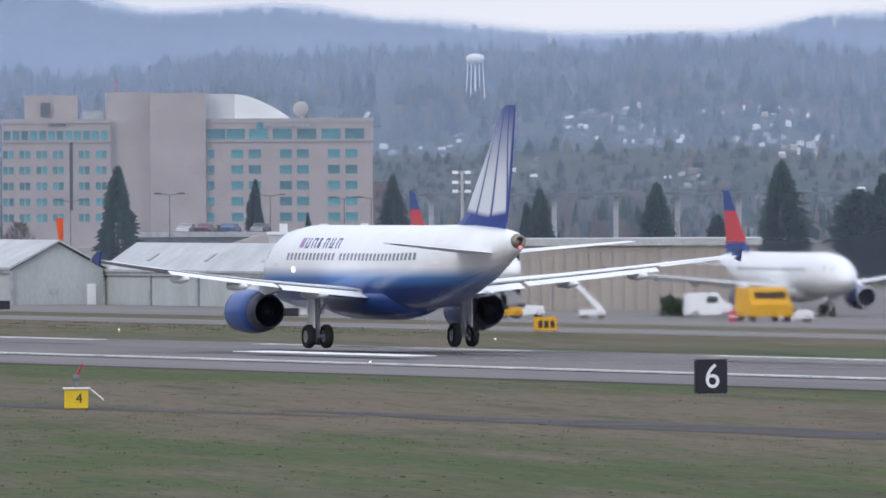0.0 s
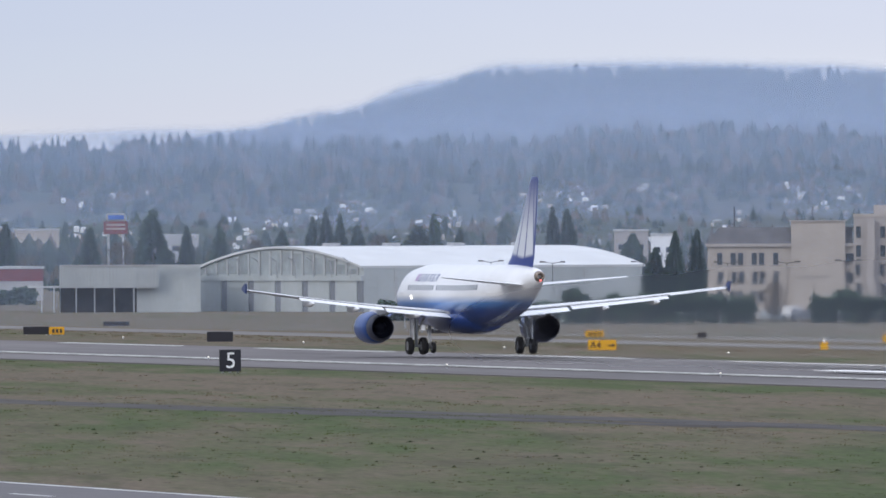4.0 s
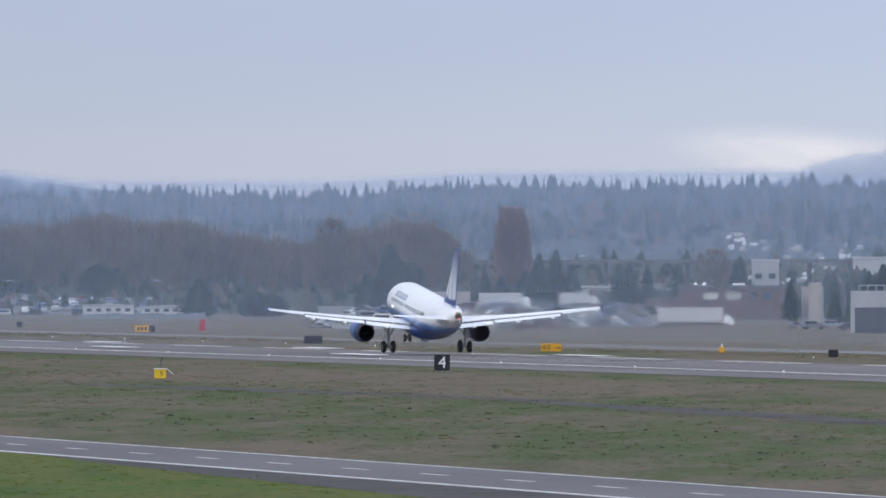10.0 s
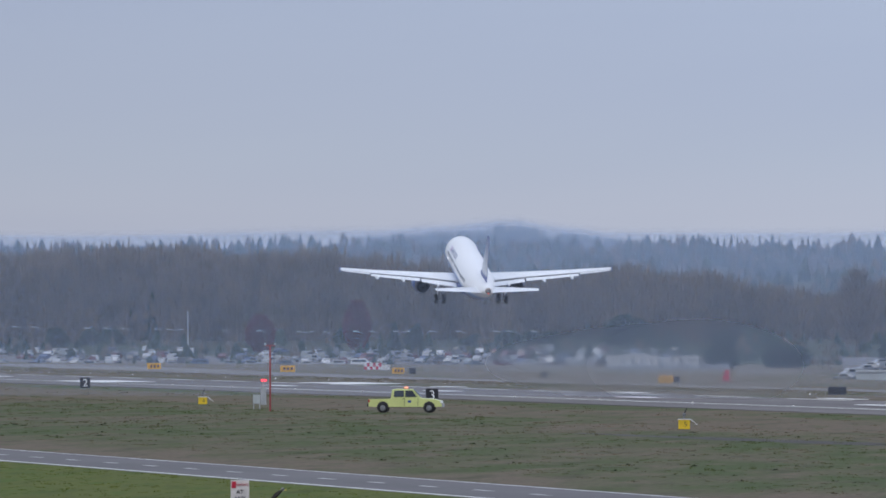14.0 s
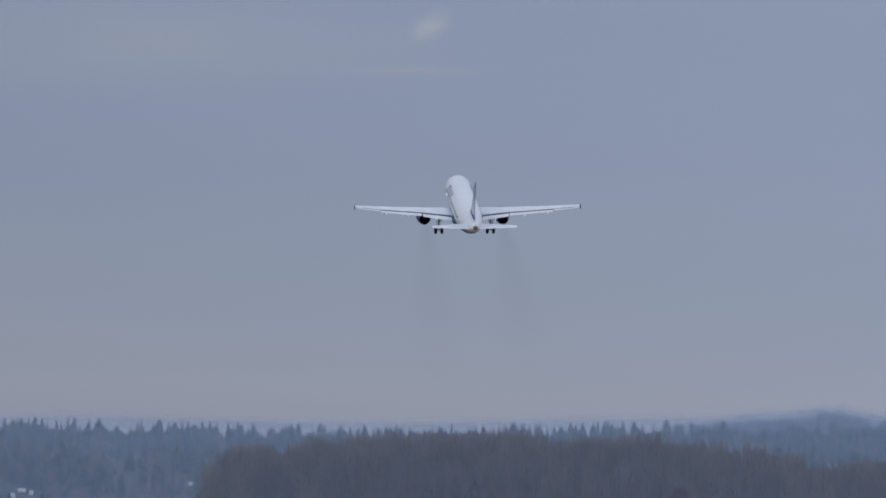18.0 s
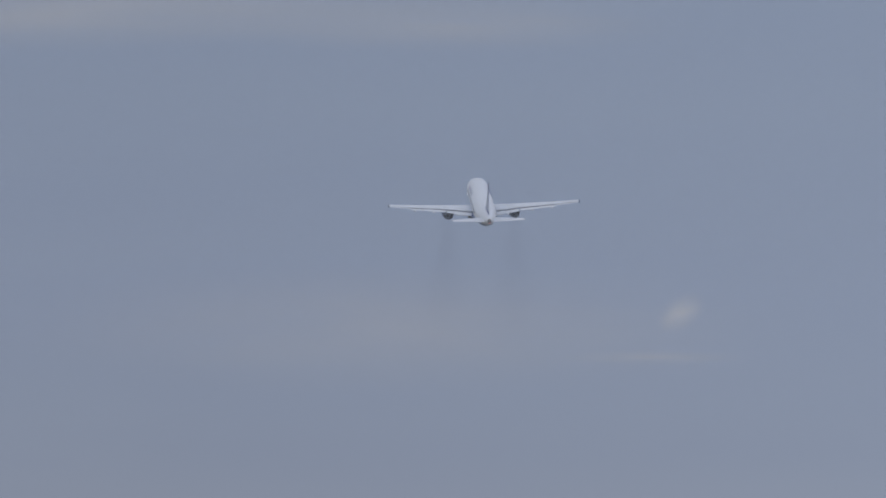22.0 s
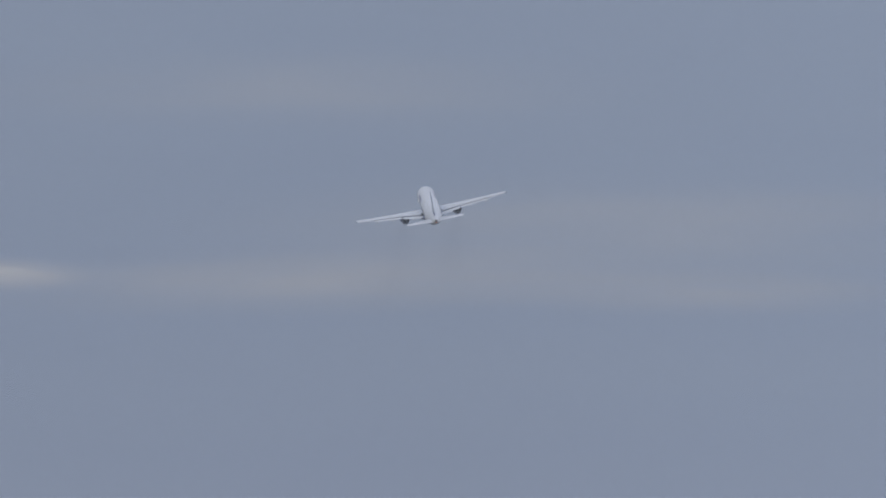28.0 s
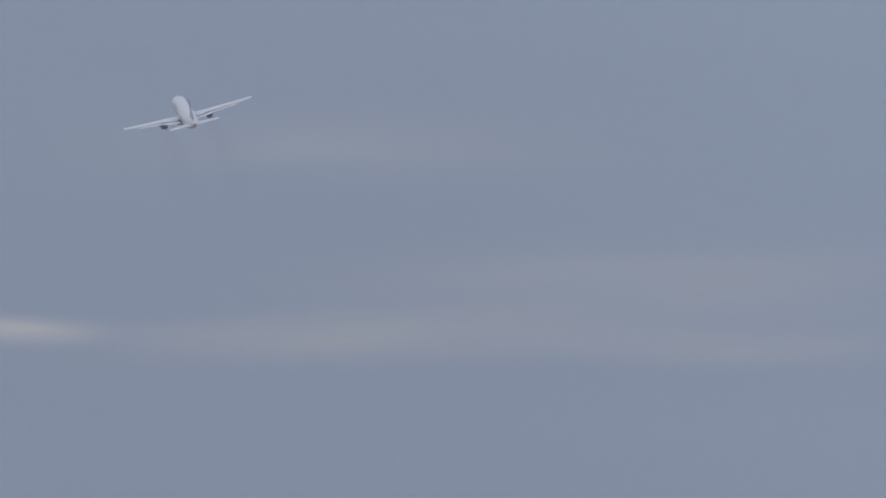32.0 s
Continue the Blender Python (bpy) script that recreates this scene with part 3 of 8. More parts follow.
SURF_B = hill("forested_ridge", RIDGE_B, 3150, 3900, "long low ridge covered with dark firs in haze", 15000, 7.5, 11, cap=1.2, low_trees=True)
hill("far_hill", RIDGE_A, 4250, 4550, "higher wooded hill fading into blue haze", 5200, 5.0, 23, 150, cap=1.15)
hill("misty_hill", MIST_HILL, 4300, 4600, "pale flat-topped hill veiled by low cloud", 700, 2.6, 31, 150, cap=1.05)
hill("wooded_knoll", KNOB, 4000, 4150, "small rounded wooded knoll in haze", 1000, 3.0, 37, 150, cap=1.15)


def far_houses():
    rnd = random.Random(5)
    bm = bmesh.new()
    for i in range(3400):
        az = rnd.uniform(-78.7, -67.0) if i < 3200 else rnd.uniform(-86, -83.6)
        f = rnd.uniform(0.25, 0.62)
        if suburb(az, f) < 0.08:
            continue
        r, z = SURF_B(az, f)
        x, y = spot(az, r)
        w, d, h = rnd.uniform(0.6, 1.9), 1.0, rnd.uniform(0.5, 1.0)
        if rnd.random() < 0.08:
            w = w * 1.5
        bt = bmesh.new()
        add_box(bt, -w / 2, w / 2, -d / 2, d / 2, -1, h)
        top = [v for v in bt.verts if v.co.z > 0]
        ridge = [bt.verts.new((-w / 2, 0, h + 0.5 * rnd.random())), bt.verts.new((w / 2, 0, h + 0.3))]
        m = pose(x, y, z, 0, 0, -az + rnd.uniform(-30, 30))
        vs = {v: bm.verts.new(m @ v.co) for v in bt.verts}
        for fc in bt.faces:
            bm.faces.new([vs[v] for v in fc.verts])
        tv = [vs[v] for v in top]
        bm.faces.new((tv[0], tv[1], vs[ridge[1]], vs[ridge[0]]))
        bm.faces.new((tv[2], tv[3], vs[ridge[1]], vs[ridge[0]]))
        bt.free()
    tagged(part("hillside_houses", bm, M["houses"]), "many small pale houses scattered over the wooded slope", "houses", kind="stuff")


far_houses()


def bare_tree(bm, x, y, z, h, rnd, w=0.2, slivers=46):
    """A leafless broad tree: stem, limbs and a brush of fine upright twigs."""
    rod(bm, (x, y, z), (x, y, z + 0.75 * h), 0.018 * h, 0.006 * h, 4)
    for i in range(slivers):
        u = rnd.random() ** 0.8
        zz = z + h * (0.12 + 0.8 * u)
        spread = w * h * (0.45 + 0.75 * sin(pi * min(1, 0.12 + u * 0.85))) * rnd.random() ** 0.5
        a = rnd.random() * 6.283
        px, py = x + spread * cos(a), y + spread * sin(a)
        ln = h * rnd.uniform(0.06, 0.15)
        b = rnd.uniform(0.005, 0.016) * h
        a2 = rnd.random() * 6.283
        dx, dy = b * cos(a2), b * sin(a2)
        tx, ty = px + 0.15 * ln * cos(a), py + 0.15 * ln * sin(a)
        v = [bm.verts.new(p) for p in ((px - dx, py - dy, zz - ln * 0.4), (px + dx, py + dy, zz - ln * 0.4), (tx + dx * 0.5, ty + dy * 0.5, zz + ln * 0.35), (tx, ty, zz + ln * 0.7))]
        bm.faces.new(v)


WOODS = [(-84.26, 0.05), (-84.22, 0.25), (-84.1, 0.30), (-83.5, 0.362), (-83.0, 0.358), (-82.5, 0.342), (-82.0, 0.29), (-81.75, 0.225), (-81.3, 0.275), (-81.0, 0.25), (-80.6, 0.19), (-80.4, 0.16), (-80.2, 0.225), (-79.9, 0.255), (-79.75, 0.12)]


def woods():
    rnd = random.Random(17)
    bm = bmesh.new()
    for i in range(620):
        az = rnd.uniform(WOODS[0][0], WOODS[-1][0])
        r = rnd.uniform(3385, 3480)
        x, y = spot(az, r)
        g = ground_z(x, y)
        h = (height_at(profile(WOODS, az) - rnd.uniform(0, 0.05) - 0.03 * (rnd.random() < 0.3), r) - g) * rnd.uniform(0.88, 1.0)
        bare_tree(bm, x, y, g, h, rnd, rnd.uniform(0.12, 0.2), 190)
    tagged(part("winter_woods", bm, M["twigs"]), "broad belt of leafless grey-brown winter woods", "woods", kind="stuff")


woods()


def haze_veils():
    """Distance haze put in as thin tinted sheets between the planes of distance; each ends at the skyline behind it."""
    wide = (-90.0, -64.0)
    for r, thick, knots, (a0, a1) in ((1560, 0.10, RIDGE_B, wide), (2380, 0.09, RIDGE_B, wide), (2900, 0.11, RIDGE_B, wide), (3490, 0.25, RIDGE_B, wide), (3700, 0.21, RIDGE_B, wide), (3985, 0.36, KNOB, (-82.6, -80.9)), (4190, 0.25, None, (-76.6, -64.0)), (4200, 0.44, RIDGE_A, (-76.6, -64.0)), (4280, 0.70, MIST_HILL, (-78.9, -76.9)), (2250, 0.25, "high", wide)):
        m = bpy.data.materials.new("haze_tint")
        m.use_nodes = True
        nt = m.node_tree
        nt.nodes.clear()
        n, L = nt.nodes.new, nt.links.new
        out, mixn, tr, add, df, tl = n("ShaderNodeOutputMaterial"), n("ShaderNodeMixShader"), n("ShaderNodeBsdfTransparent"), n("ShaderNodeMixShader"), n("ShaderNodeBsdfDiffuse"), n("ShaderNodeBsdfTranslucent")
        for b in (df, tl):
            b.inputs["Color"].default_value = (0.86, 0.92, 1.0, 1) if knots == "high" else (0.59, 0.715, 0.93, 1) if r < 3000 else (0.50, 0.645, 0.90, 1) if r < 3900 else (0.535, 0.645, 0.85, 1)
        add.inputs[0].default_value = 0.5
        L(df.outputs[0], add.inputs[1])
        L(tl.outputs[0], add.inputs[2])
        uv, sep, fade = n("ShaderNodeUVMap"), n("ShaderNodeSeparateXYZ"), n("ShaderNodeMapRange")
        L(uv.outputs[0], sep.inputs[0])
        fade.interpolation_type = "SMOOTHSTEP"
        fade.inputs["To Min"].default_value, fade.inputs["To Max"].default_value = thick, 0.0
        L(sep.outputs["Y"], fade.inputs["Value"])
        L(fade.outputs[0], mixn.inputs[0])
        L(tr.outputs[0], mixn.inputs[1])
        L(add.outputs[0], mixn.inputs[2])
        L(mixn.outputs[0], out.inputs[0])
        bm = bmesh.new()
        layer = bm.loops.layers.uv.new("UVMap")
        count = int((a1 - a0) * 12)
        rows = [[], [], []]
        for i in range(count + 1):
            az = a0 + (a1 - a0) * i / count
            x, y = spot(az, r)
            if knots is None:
                # a sheet of imitated haze at the foot of the far hill
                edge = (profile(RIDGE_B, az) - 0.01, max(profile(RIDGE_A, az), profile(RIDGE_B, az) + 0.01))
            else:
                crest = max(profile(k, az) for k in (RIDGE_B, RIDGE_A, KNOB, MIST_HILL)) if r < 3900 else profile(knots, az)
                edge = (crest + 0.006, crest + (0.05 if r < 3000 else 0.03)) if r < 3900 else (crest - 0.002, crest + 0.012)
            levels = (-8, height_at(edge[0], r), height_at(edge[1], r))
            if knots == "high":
                # imitated haze paling the climbing aircraft, from well above the ridge upwards
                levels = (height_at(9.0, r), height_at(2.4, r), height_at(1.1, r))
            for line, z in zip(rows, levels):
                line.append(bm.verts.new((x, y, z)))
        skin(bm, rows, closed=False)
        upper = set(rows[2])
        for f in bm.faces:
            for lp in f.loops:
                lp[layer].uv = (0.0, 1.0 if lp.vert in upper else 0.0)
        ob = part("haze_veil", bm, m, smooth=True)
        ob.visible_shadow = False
        tagged(ob, "thin bluish sheet that imitates winter haze", "haze", kind="structure")


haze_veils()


def cloud_sheet(az, el, w, h, tilt, density, seed, label, bright=0.76, r=4800):
    """A thin far sheet of cloud, w by h degrees, with a soft ragged edge."""
    m = bpy.data.materials.new("thin_cloud")
    m.use_nodes = True
    nt = m.node_tree
    nt.nodes.clear()
    n, L = nt.nodes.new, nt.links.new
    out, mixn, tr, add = n("ShaderNodeOutputMaterial"), n("ShaderNodeMixShader"), n("ShaderNodeBsdfTransparent"), n("ShaderNodeEmission")
    # the sheet emits its paleness itself instead of catching skylight
    add.inputs["Color"].default_value = (0.95, 0.92, 0.92, 1)
    add.inputs["Strength"].default_value = bright
    tc, mp, ln, nz, mul, mr = n("ShaderNodeTexCoord"), n("ShaderNodeMapping"), n("ShaderNodeVectorMath"), n("ShaderNodeTexNoise"), n("ShaderNodeMath"), n("ShaderNodeMapRange")
    k = radians(1) * r
    mp.inputs["Scale"].default_value = (2 / (w * k), 0.0, 2 / (h * k))
    L(tc.outputs["Object"], mp.inputs["Vector"])
    nz.inputs["Scale"].default_value, nz.inputs["Detail"].default_value, nz.inputs["Distortion"].default_value = 1.6, 4.0, 0.6
    off = n("ShaderNodeVectorMath")
    off.operation = "ADD"
    off.inputs[1].default_value = (seed * 3.7, 0, seed)
    L(mp.outputs[0], off.inputs[0])
    L(off.outputs[0], nz.inputs["Vector"])
    ln.operation = "LENGTH"
    L(mp.outputs[0], ln.inputs[0])
    mr.inputs["From Min"].default_value, mr.inputs["From Max"].default_value = 0.0, 1.0
    mr.inputs["To Min"].default_value, mr.inputs["To Max"].default_value = density * 2.0, 0.0
    mr.interpolation_type = "SMOOTHSTEP"
    L(ln.outputs["Value"], mr.inputs["Value"])
    mul.operation = "MULTIPLY"
    L(mr.outputs[0], mul.inputs[0])
    L(nz.outputs["Fac"], mul.inputs[1])
    L(mul.outputs[0], mixn.inputs[0])
    L(tr.outputs[0], mixn.inputs[1])
    L(add.outputs[0], mixn.inputs[2])
    L(mixn.outputs[0], out.inputs[0])
    bm = bmesh.new()
    grid = [[bm.verts.new((w * k * (i / 12 - 0.5), 0, h * k * (j / 6 - 0.5))) for i in range(13)] for j in range(7)]
    skin(bm, grid, closed=False)
    ob = part("cloud", bm, m, smooth=True)
    x, y = spot(az, r)
    ob.matrix_world = pose(x, y, height_at(el, r), 0, 0, -az) @ pose(0, 0, 0, 0, -tilt, 0)
    ob.visible_shadow = False
    tagged(ob, label, "cloud", kind="structure")


cloud_sheet(-83.34, 1.96, 0.24, 0.15, 35, 0.42, 1, "small bright torn wisp of cloud", 0.9)
cloud_sheet(-83.45, 1.78, 0.9, 0.07, 0, 0.2, 2, "thin pale streak of cloud")
cloud_sheet(-84.5, 1.90, 3.6, 0.60, 0, 0.20, 3, "broad pale bank of thin cloud")
cloud_sheet(-87.25, 3.20, 1.0, 0.17, -1, 0.6, 4, "bright pale streak of cloud", 0.9)
cloud_sheet(-85.9, 3.17, 3.6, 0.34, 1, 0.30, 5, "long thin band of pale cloud")
cloud_sheet(-84.3, 3.12, 2.2, 0.24, 0, 0.26, 6, "long thin band of pale cloud")
cloud_sheet(-84.8, 3.36, 4.2, 0.60, 0, 0.20, 7, "long thin band of pale cloud")
cloud_sheet(-84.3, 3.46, 2.6, 0.24, 1, 0.14, 8, "long thin band of pale cloud")
cloud_sheet(-86.0, 3.95, 3.4, 0.4, 0, 0.18, 10, "long thin band of pale cloud")
# added sheet that whitens the hill the way haze would
cloud_sheet(-77.75, 0.41, 2.6, 0.30, 0, 0.40, 12, "thin glowing sheet paling the flat-topped hill like haze", 0.80, 4270)
cloud_sheet(-78.42, 0.475, 1.3, 0.26, -3, 0.50, 9, "bank of low white cloud on the hill's shoulder", 1.05, 4260)
# ---------------------------------------------------------------- airliner


def paint_fuselage(name, low, mid, top):
    """Two-tone hull: dark belly shading through mid blue into a white crown."""
    m = bpy.data.materials.new(name)
    m.use_nodes = True
    nt = m.node_tree
    n, L = nt.nodes.new, nt.links.new
    b = nt.nodes["Principled BSDF"]
    b.inputs["Roughness"].default_value, b.inputs["Coat Weight"].default_value = 0.32, 0.3
    tc, sep, mr, ramp = n("ShaderNodeTexCoord"), n("ShaderNodeSeparateXYZ"), n("ShaderNodeMapRange"), n("ShaderNodeValToRGB")
    L(tc.outputs["Object"], sep.inputs[0])
    mr.inputs["From Min"].default_value, mr.inputs["From Max"].default_value = 1.6, 6.4
    # the colours sweep up towards the tail
    back, lift = n("ShaderNodeMath"), n("ShaderNodeMath")
    back.operation, lift.operation = "MINIMUM", "MULTIPLY_ADD"
    back.inputs[1].default_value, lift.inputs[1].default_value = 2.0, 0.006
    L(sep.outputs["X"], back.inputs[0])
    L(back.outputs[0], lift.inputs[0])
    L(sep.outputs["Z"], lift.inputs[2])
    L(lift.outputs[0], mr.inputs["Value"])
    e = ramp.color_ramp.elements
    e[0].position, e[0].color = 0.27, (*low, 1)
    e[1].position, e[1].color = 0.485, (*top, 1)
    k = e.new(0.375)
    k.color = (*mid, 1)
    k = e.new(0.43)
    k.color = (*[0.5 * a + 0.5 * c for a, c in zip(mid, top)], 1)
    L(mr.outputs[0], ramp.inputs[0])
    nz, g, mul = n("ShaderNodeTexNoise"), n("ShaderNodeMapRange"), n("ShaderNodeVectorMath")
    nz.inputs["Scale"].default_value = 0.7
    L(tc.outputs["Object"], nz.inputs["Vector"])
    g.inputs["To Min"].default_value, g.inputs["To Max"].default_value = 0.92, 1.06
    L(nz.outputs["Fac"], g.inputs["Value"])
    mul.operation = "MULTIPLY"
    L(ramp.outputs["Color"], mul.inputs[0])
    L(g.outputs[0], mul.inputs[1])
    L(mul.outputs[0], b.inputs["Base Color"])
    return m


def paint_fin(name, pale, dark):
    """A pale fin with a dark upper end and dark curved stripes running up it."""
    m = bpy.data.materials.new(name)
    m.use_nodes = True
    nt = m.node_tree
    n, L = nt.nodes.new, nt.links.new
    b = nt.nodes["Principled BSDF"]
    b.inputs["Roughness"].default_value = 0.35
    tc, sep = n("ShaderNodeTexCoord"), n("ShaderNodeSeparateXYZ")
    L(tc.outputs["Object"], sep.inputs[0])

    def math_node(op, a, c):
        k = n("ShaderNodeMath")
        k.operation = op
        for i, v in enumerate((a, c)):
            if isinstance(v, (int, float)):
                k.inputs[i].default_value = v
            else:
                L(v, k.inputs[i])
        return k.outputs[0]
    # chord position: 0 at the leading edge, 1 at the trailing edge
    zz = math_node("SUBTRACT", sep.outputs["Z"], 6.0)
    lead = math_node("SUBTRACT", -10.05, math_node("MULTIPLY", zz, 0.95))
    chord = math_node("SUBTRACT", 6.2, math_node("MULTIPLY", zz, 0.79))
    u = math_node("DIVIDE", math_node("SUBTRACT", lead, sep.outputs["X"]), chord)
    curve = math_node("ADD", u, math_node("MULTIPLY", math_node("POWER", math_node("MULTIPLY", zz, 0.17), 2.0), 0.35))
    stripes = math_node("PINGPONG", math_node("ADD", curve, 0.02), 0.16)
    sm = n("ShaderNodeMapRange")
    sm.inputs["From Min"].default_value, sm.inputs["From Max"].default_value = 0.012, 0.03
    L(stripes, sm.inputs["Value"])
    tr = n("ShaderNodeMapRange")
    tr.inputs["From Min"].default_value, tr.inputs["From Max"].default_value = 8.2, 11.9
    tr.inputs["To Min"].default_value, tr.inputs["To Max"].default_value = 1.0, 0.0
    L(sep.outputs["Z"], tr.inputs["Value"])
    low = n("ShaderNodeMapRange")
    low.inputs["From Min"].default_value, low.inputs["From Max"].default_value = 6.35, 6.6
    L(math_node("SUBTRACT", sep.outputs["Z"], math_node("MULTIPLY", math_node("ABSOLUTE", math_node("SUBTRACT", u, 0.55), 0), 0.5)), low.inputs["Value"])
    f = math_node("MULTIPLY", math_node("MULTIPLY", sm.outputs[0], tr.outputs[0]), low.outputs[0])
    rear = n("ShaderNodeMapRange")
    rear.inputs["From Min"].default_value, rear.inputs["From Max"].default_value = 0.90, 0.95
    rear.inputs["To Min"].default_value, rear.inputs["To Max"].default_value = 1.0, 0.0
    L(u, rear.inputs["Value"])
    f = math_node("MULTIPLY", f, rear.outputs[0])
    mx = n("ShaderNodeMix")
    mx.data_type = "RGBA"
    L(f, mx.inputs["Factor"])
    mx.inputs["A"].default_value, mx.inputs["B"].default_value = (*dark, 1), (*pale, 1)
    L(mx.outputs["Result"], b.inputs["Base Color"])
    return m


HULL = [(0.0, 3.35, 0.06, 0.06), (0.35, 3.38, 0.62, 0.58), (1.1, 3.5, 1.1, 1.1), (2.3, 3.7, 1.58, 1.6), (3.9, 3.85, 1.88, 1.95), (6.0, 3.92, 1.975, 2.07), (14.0, 3.92, 1.975, 2.07), (21.0, 3.92, 1.975, 2.07), (23.5, 4.02, 1.92, 1.98), (26.0, 4.27, 1.72, 1.76), (28.5, 4.58, 1.38, 1.44), (31.0, 4.92, 0.92, 0.98), (32.8, 5.13, 0.55, 0.6), (33.5, 5.2, 0.36, 0.38)]


def hull_at(s):
    for p, q in zip(HULL, HULL[1:]):
        if s <= q[0]:
            t = (s - p[0]) / (q[0] - p[0])
            return [p[i] + (q[i] - p[i]) * t for i in (1, 2, 3)]
    return HULL[-1][1:]


def hull_patch(s0, s1, z0, z1, side, off=0.012, skew=0.0, n=3):
    """A thin patch lying on the hull's side between two stations and two heights."""
    bm = bmesh.new()
    rings = []
    for k in range(n + 1):
        z = z0 + (z1 - z0) * k / n
        row = []
        for s in (s0, s1):
            ss = s - skew * (z - z0)
            zc, w, h = hull_at(ss)
            y = w * math.sqrt(max(0.0, 1 - ((z - zc) / h) ** 2)) + off
            row.append(bm.verts.new((16.1 - ss, side * y, z)))
        rings.append(row)
    skin(bm, rings, closed=False)
    ext = bmesh.ops.extrude_face_region(bm, geom=bm.faces[:])
    bmesh.ops.translate(bm, vec=(0, -side * 0.03, 0), verts=[g for g in ext["geom"] if isinstance(g, bmesh.types.BMVert)])
    bmesh.ops.recalc_face_normals(bm, faces=bm.faces[:])
    return bm


def foil(x_le, chord, y, z, thick, f0=0.0, f1=1.0, drop=0.0):
    """A wing section between two fractions of its chord, as a ring of points."""
    up, dn = [], []
    for k in range(7):
        f = f0 + (f1 - f0) * k / 6
        t = thick * chord * (1.48 * math.sqrt(max(f, 0.0)) * (1 - f) + 0.06 * (1 - f))
        x = x_le - f * chord
        zz = z - drop * (f - f0) / max(1e-6, f1 - f0) if f1 > 0.9 and f0 > 0.5 else z
        up.append((x, y, zz + t * 0.62))
        dn.append((x, y, zz - t * 0.5 - 0.004))
    return up + dn[::-1]


def wing_z(y, flex):
    d = abs(y) - 1.6
    return 2.75 + 0.088 * d + flex * (d / 15.4) ** 2


def wing_line(y):
    """Leading edge and chord of the wing at span position y."""
    a = abs(y)
    le = 5.6 - 0.515 * a
    te = -1.95 + 0.03 * a if a < 6.4 else -1.76 - 0.272 * (a - 6.4)
    return le, le - te


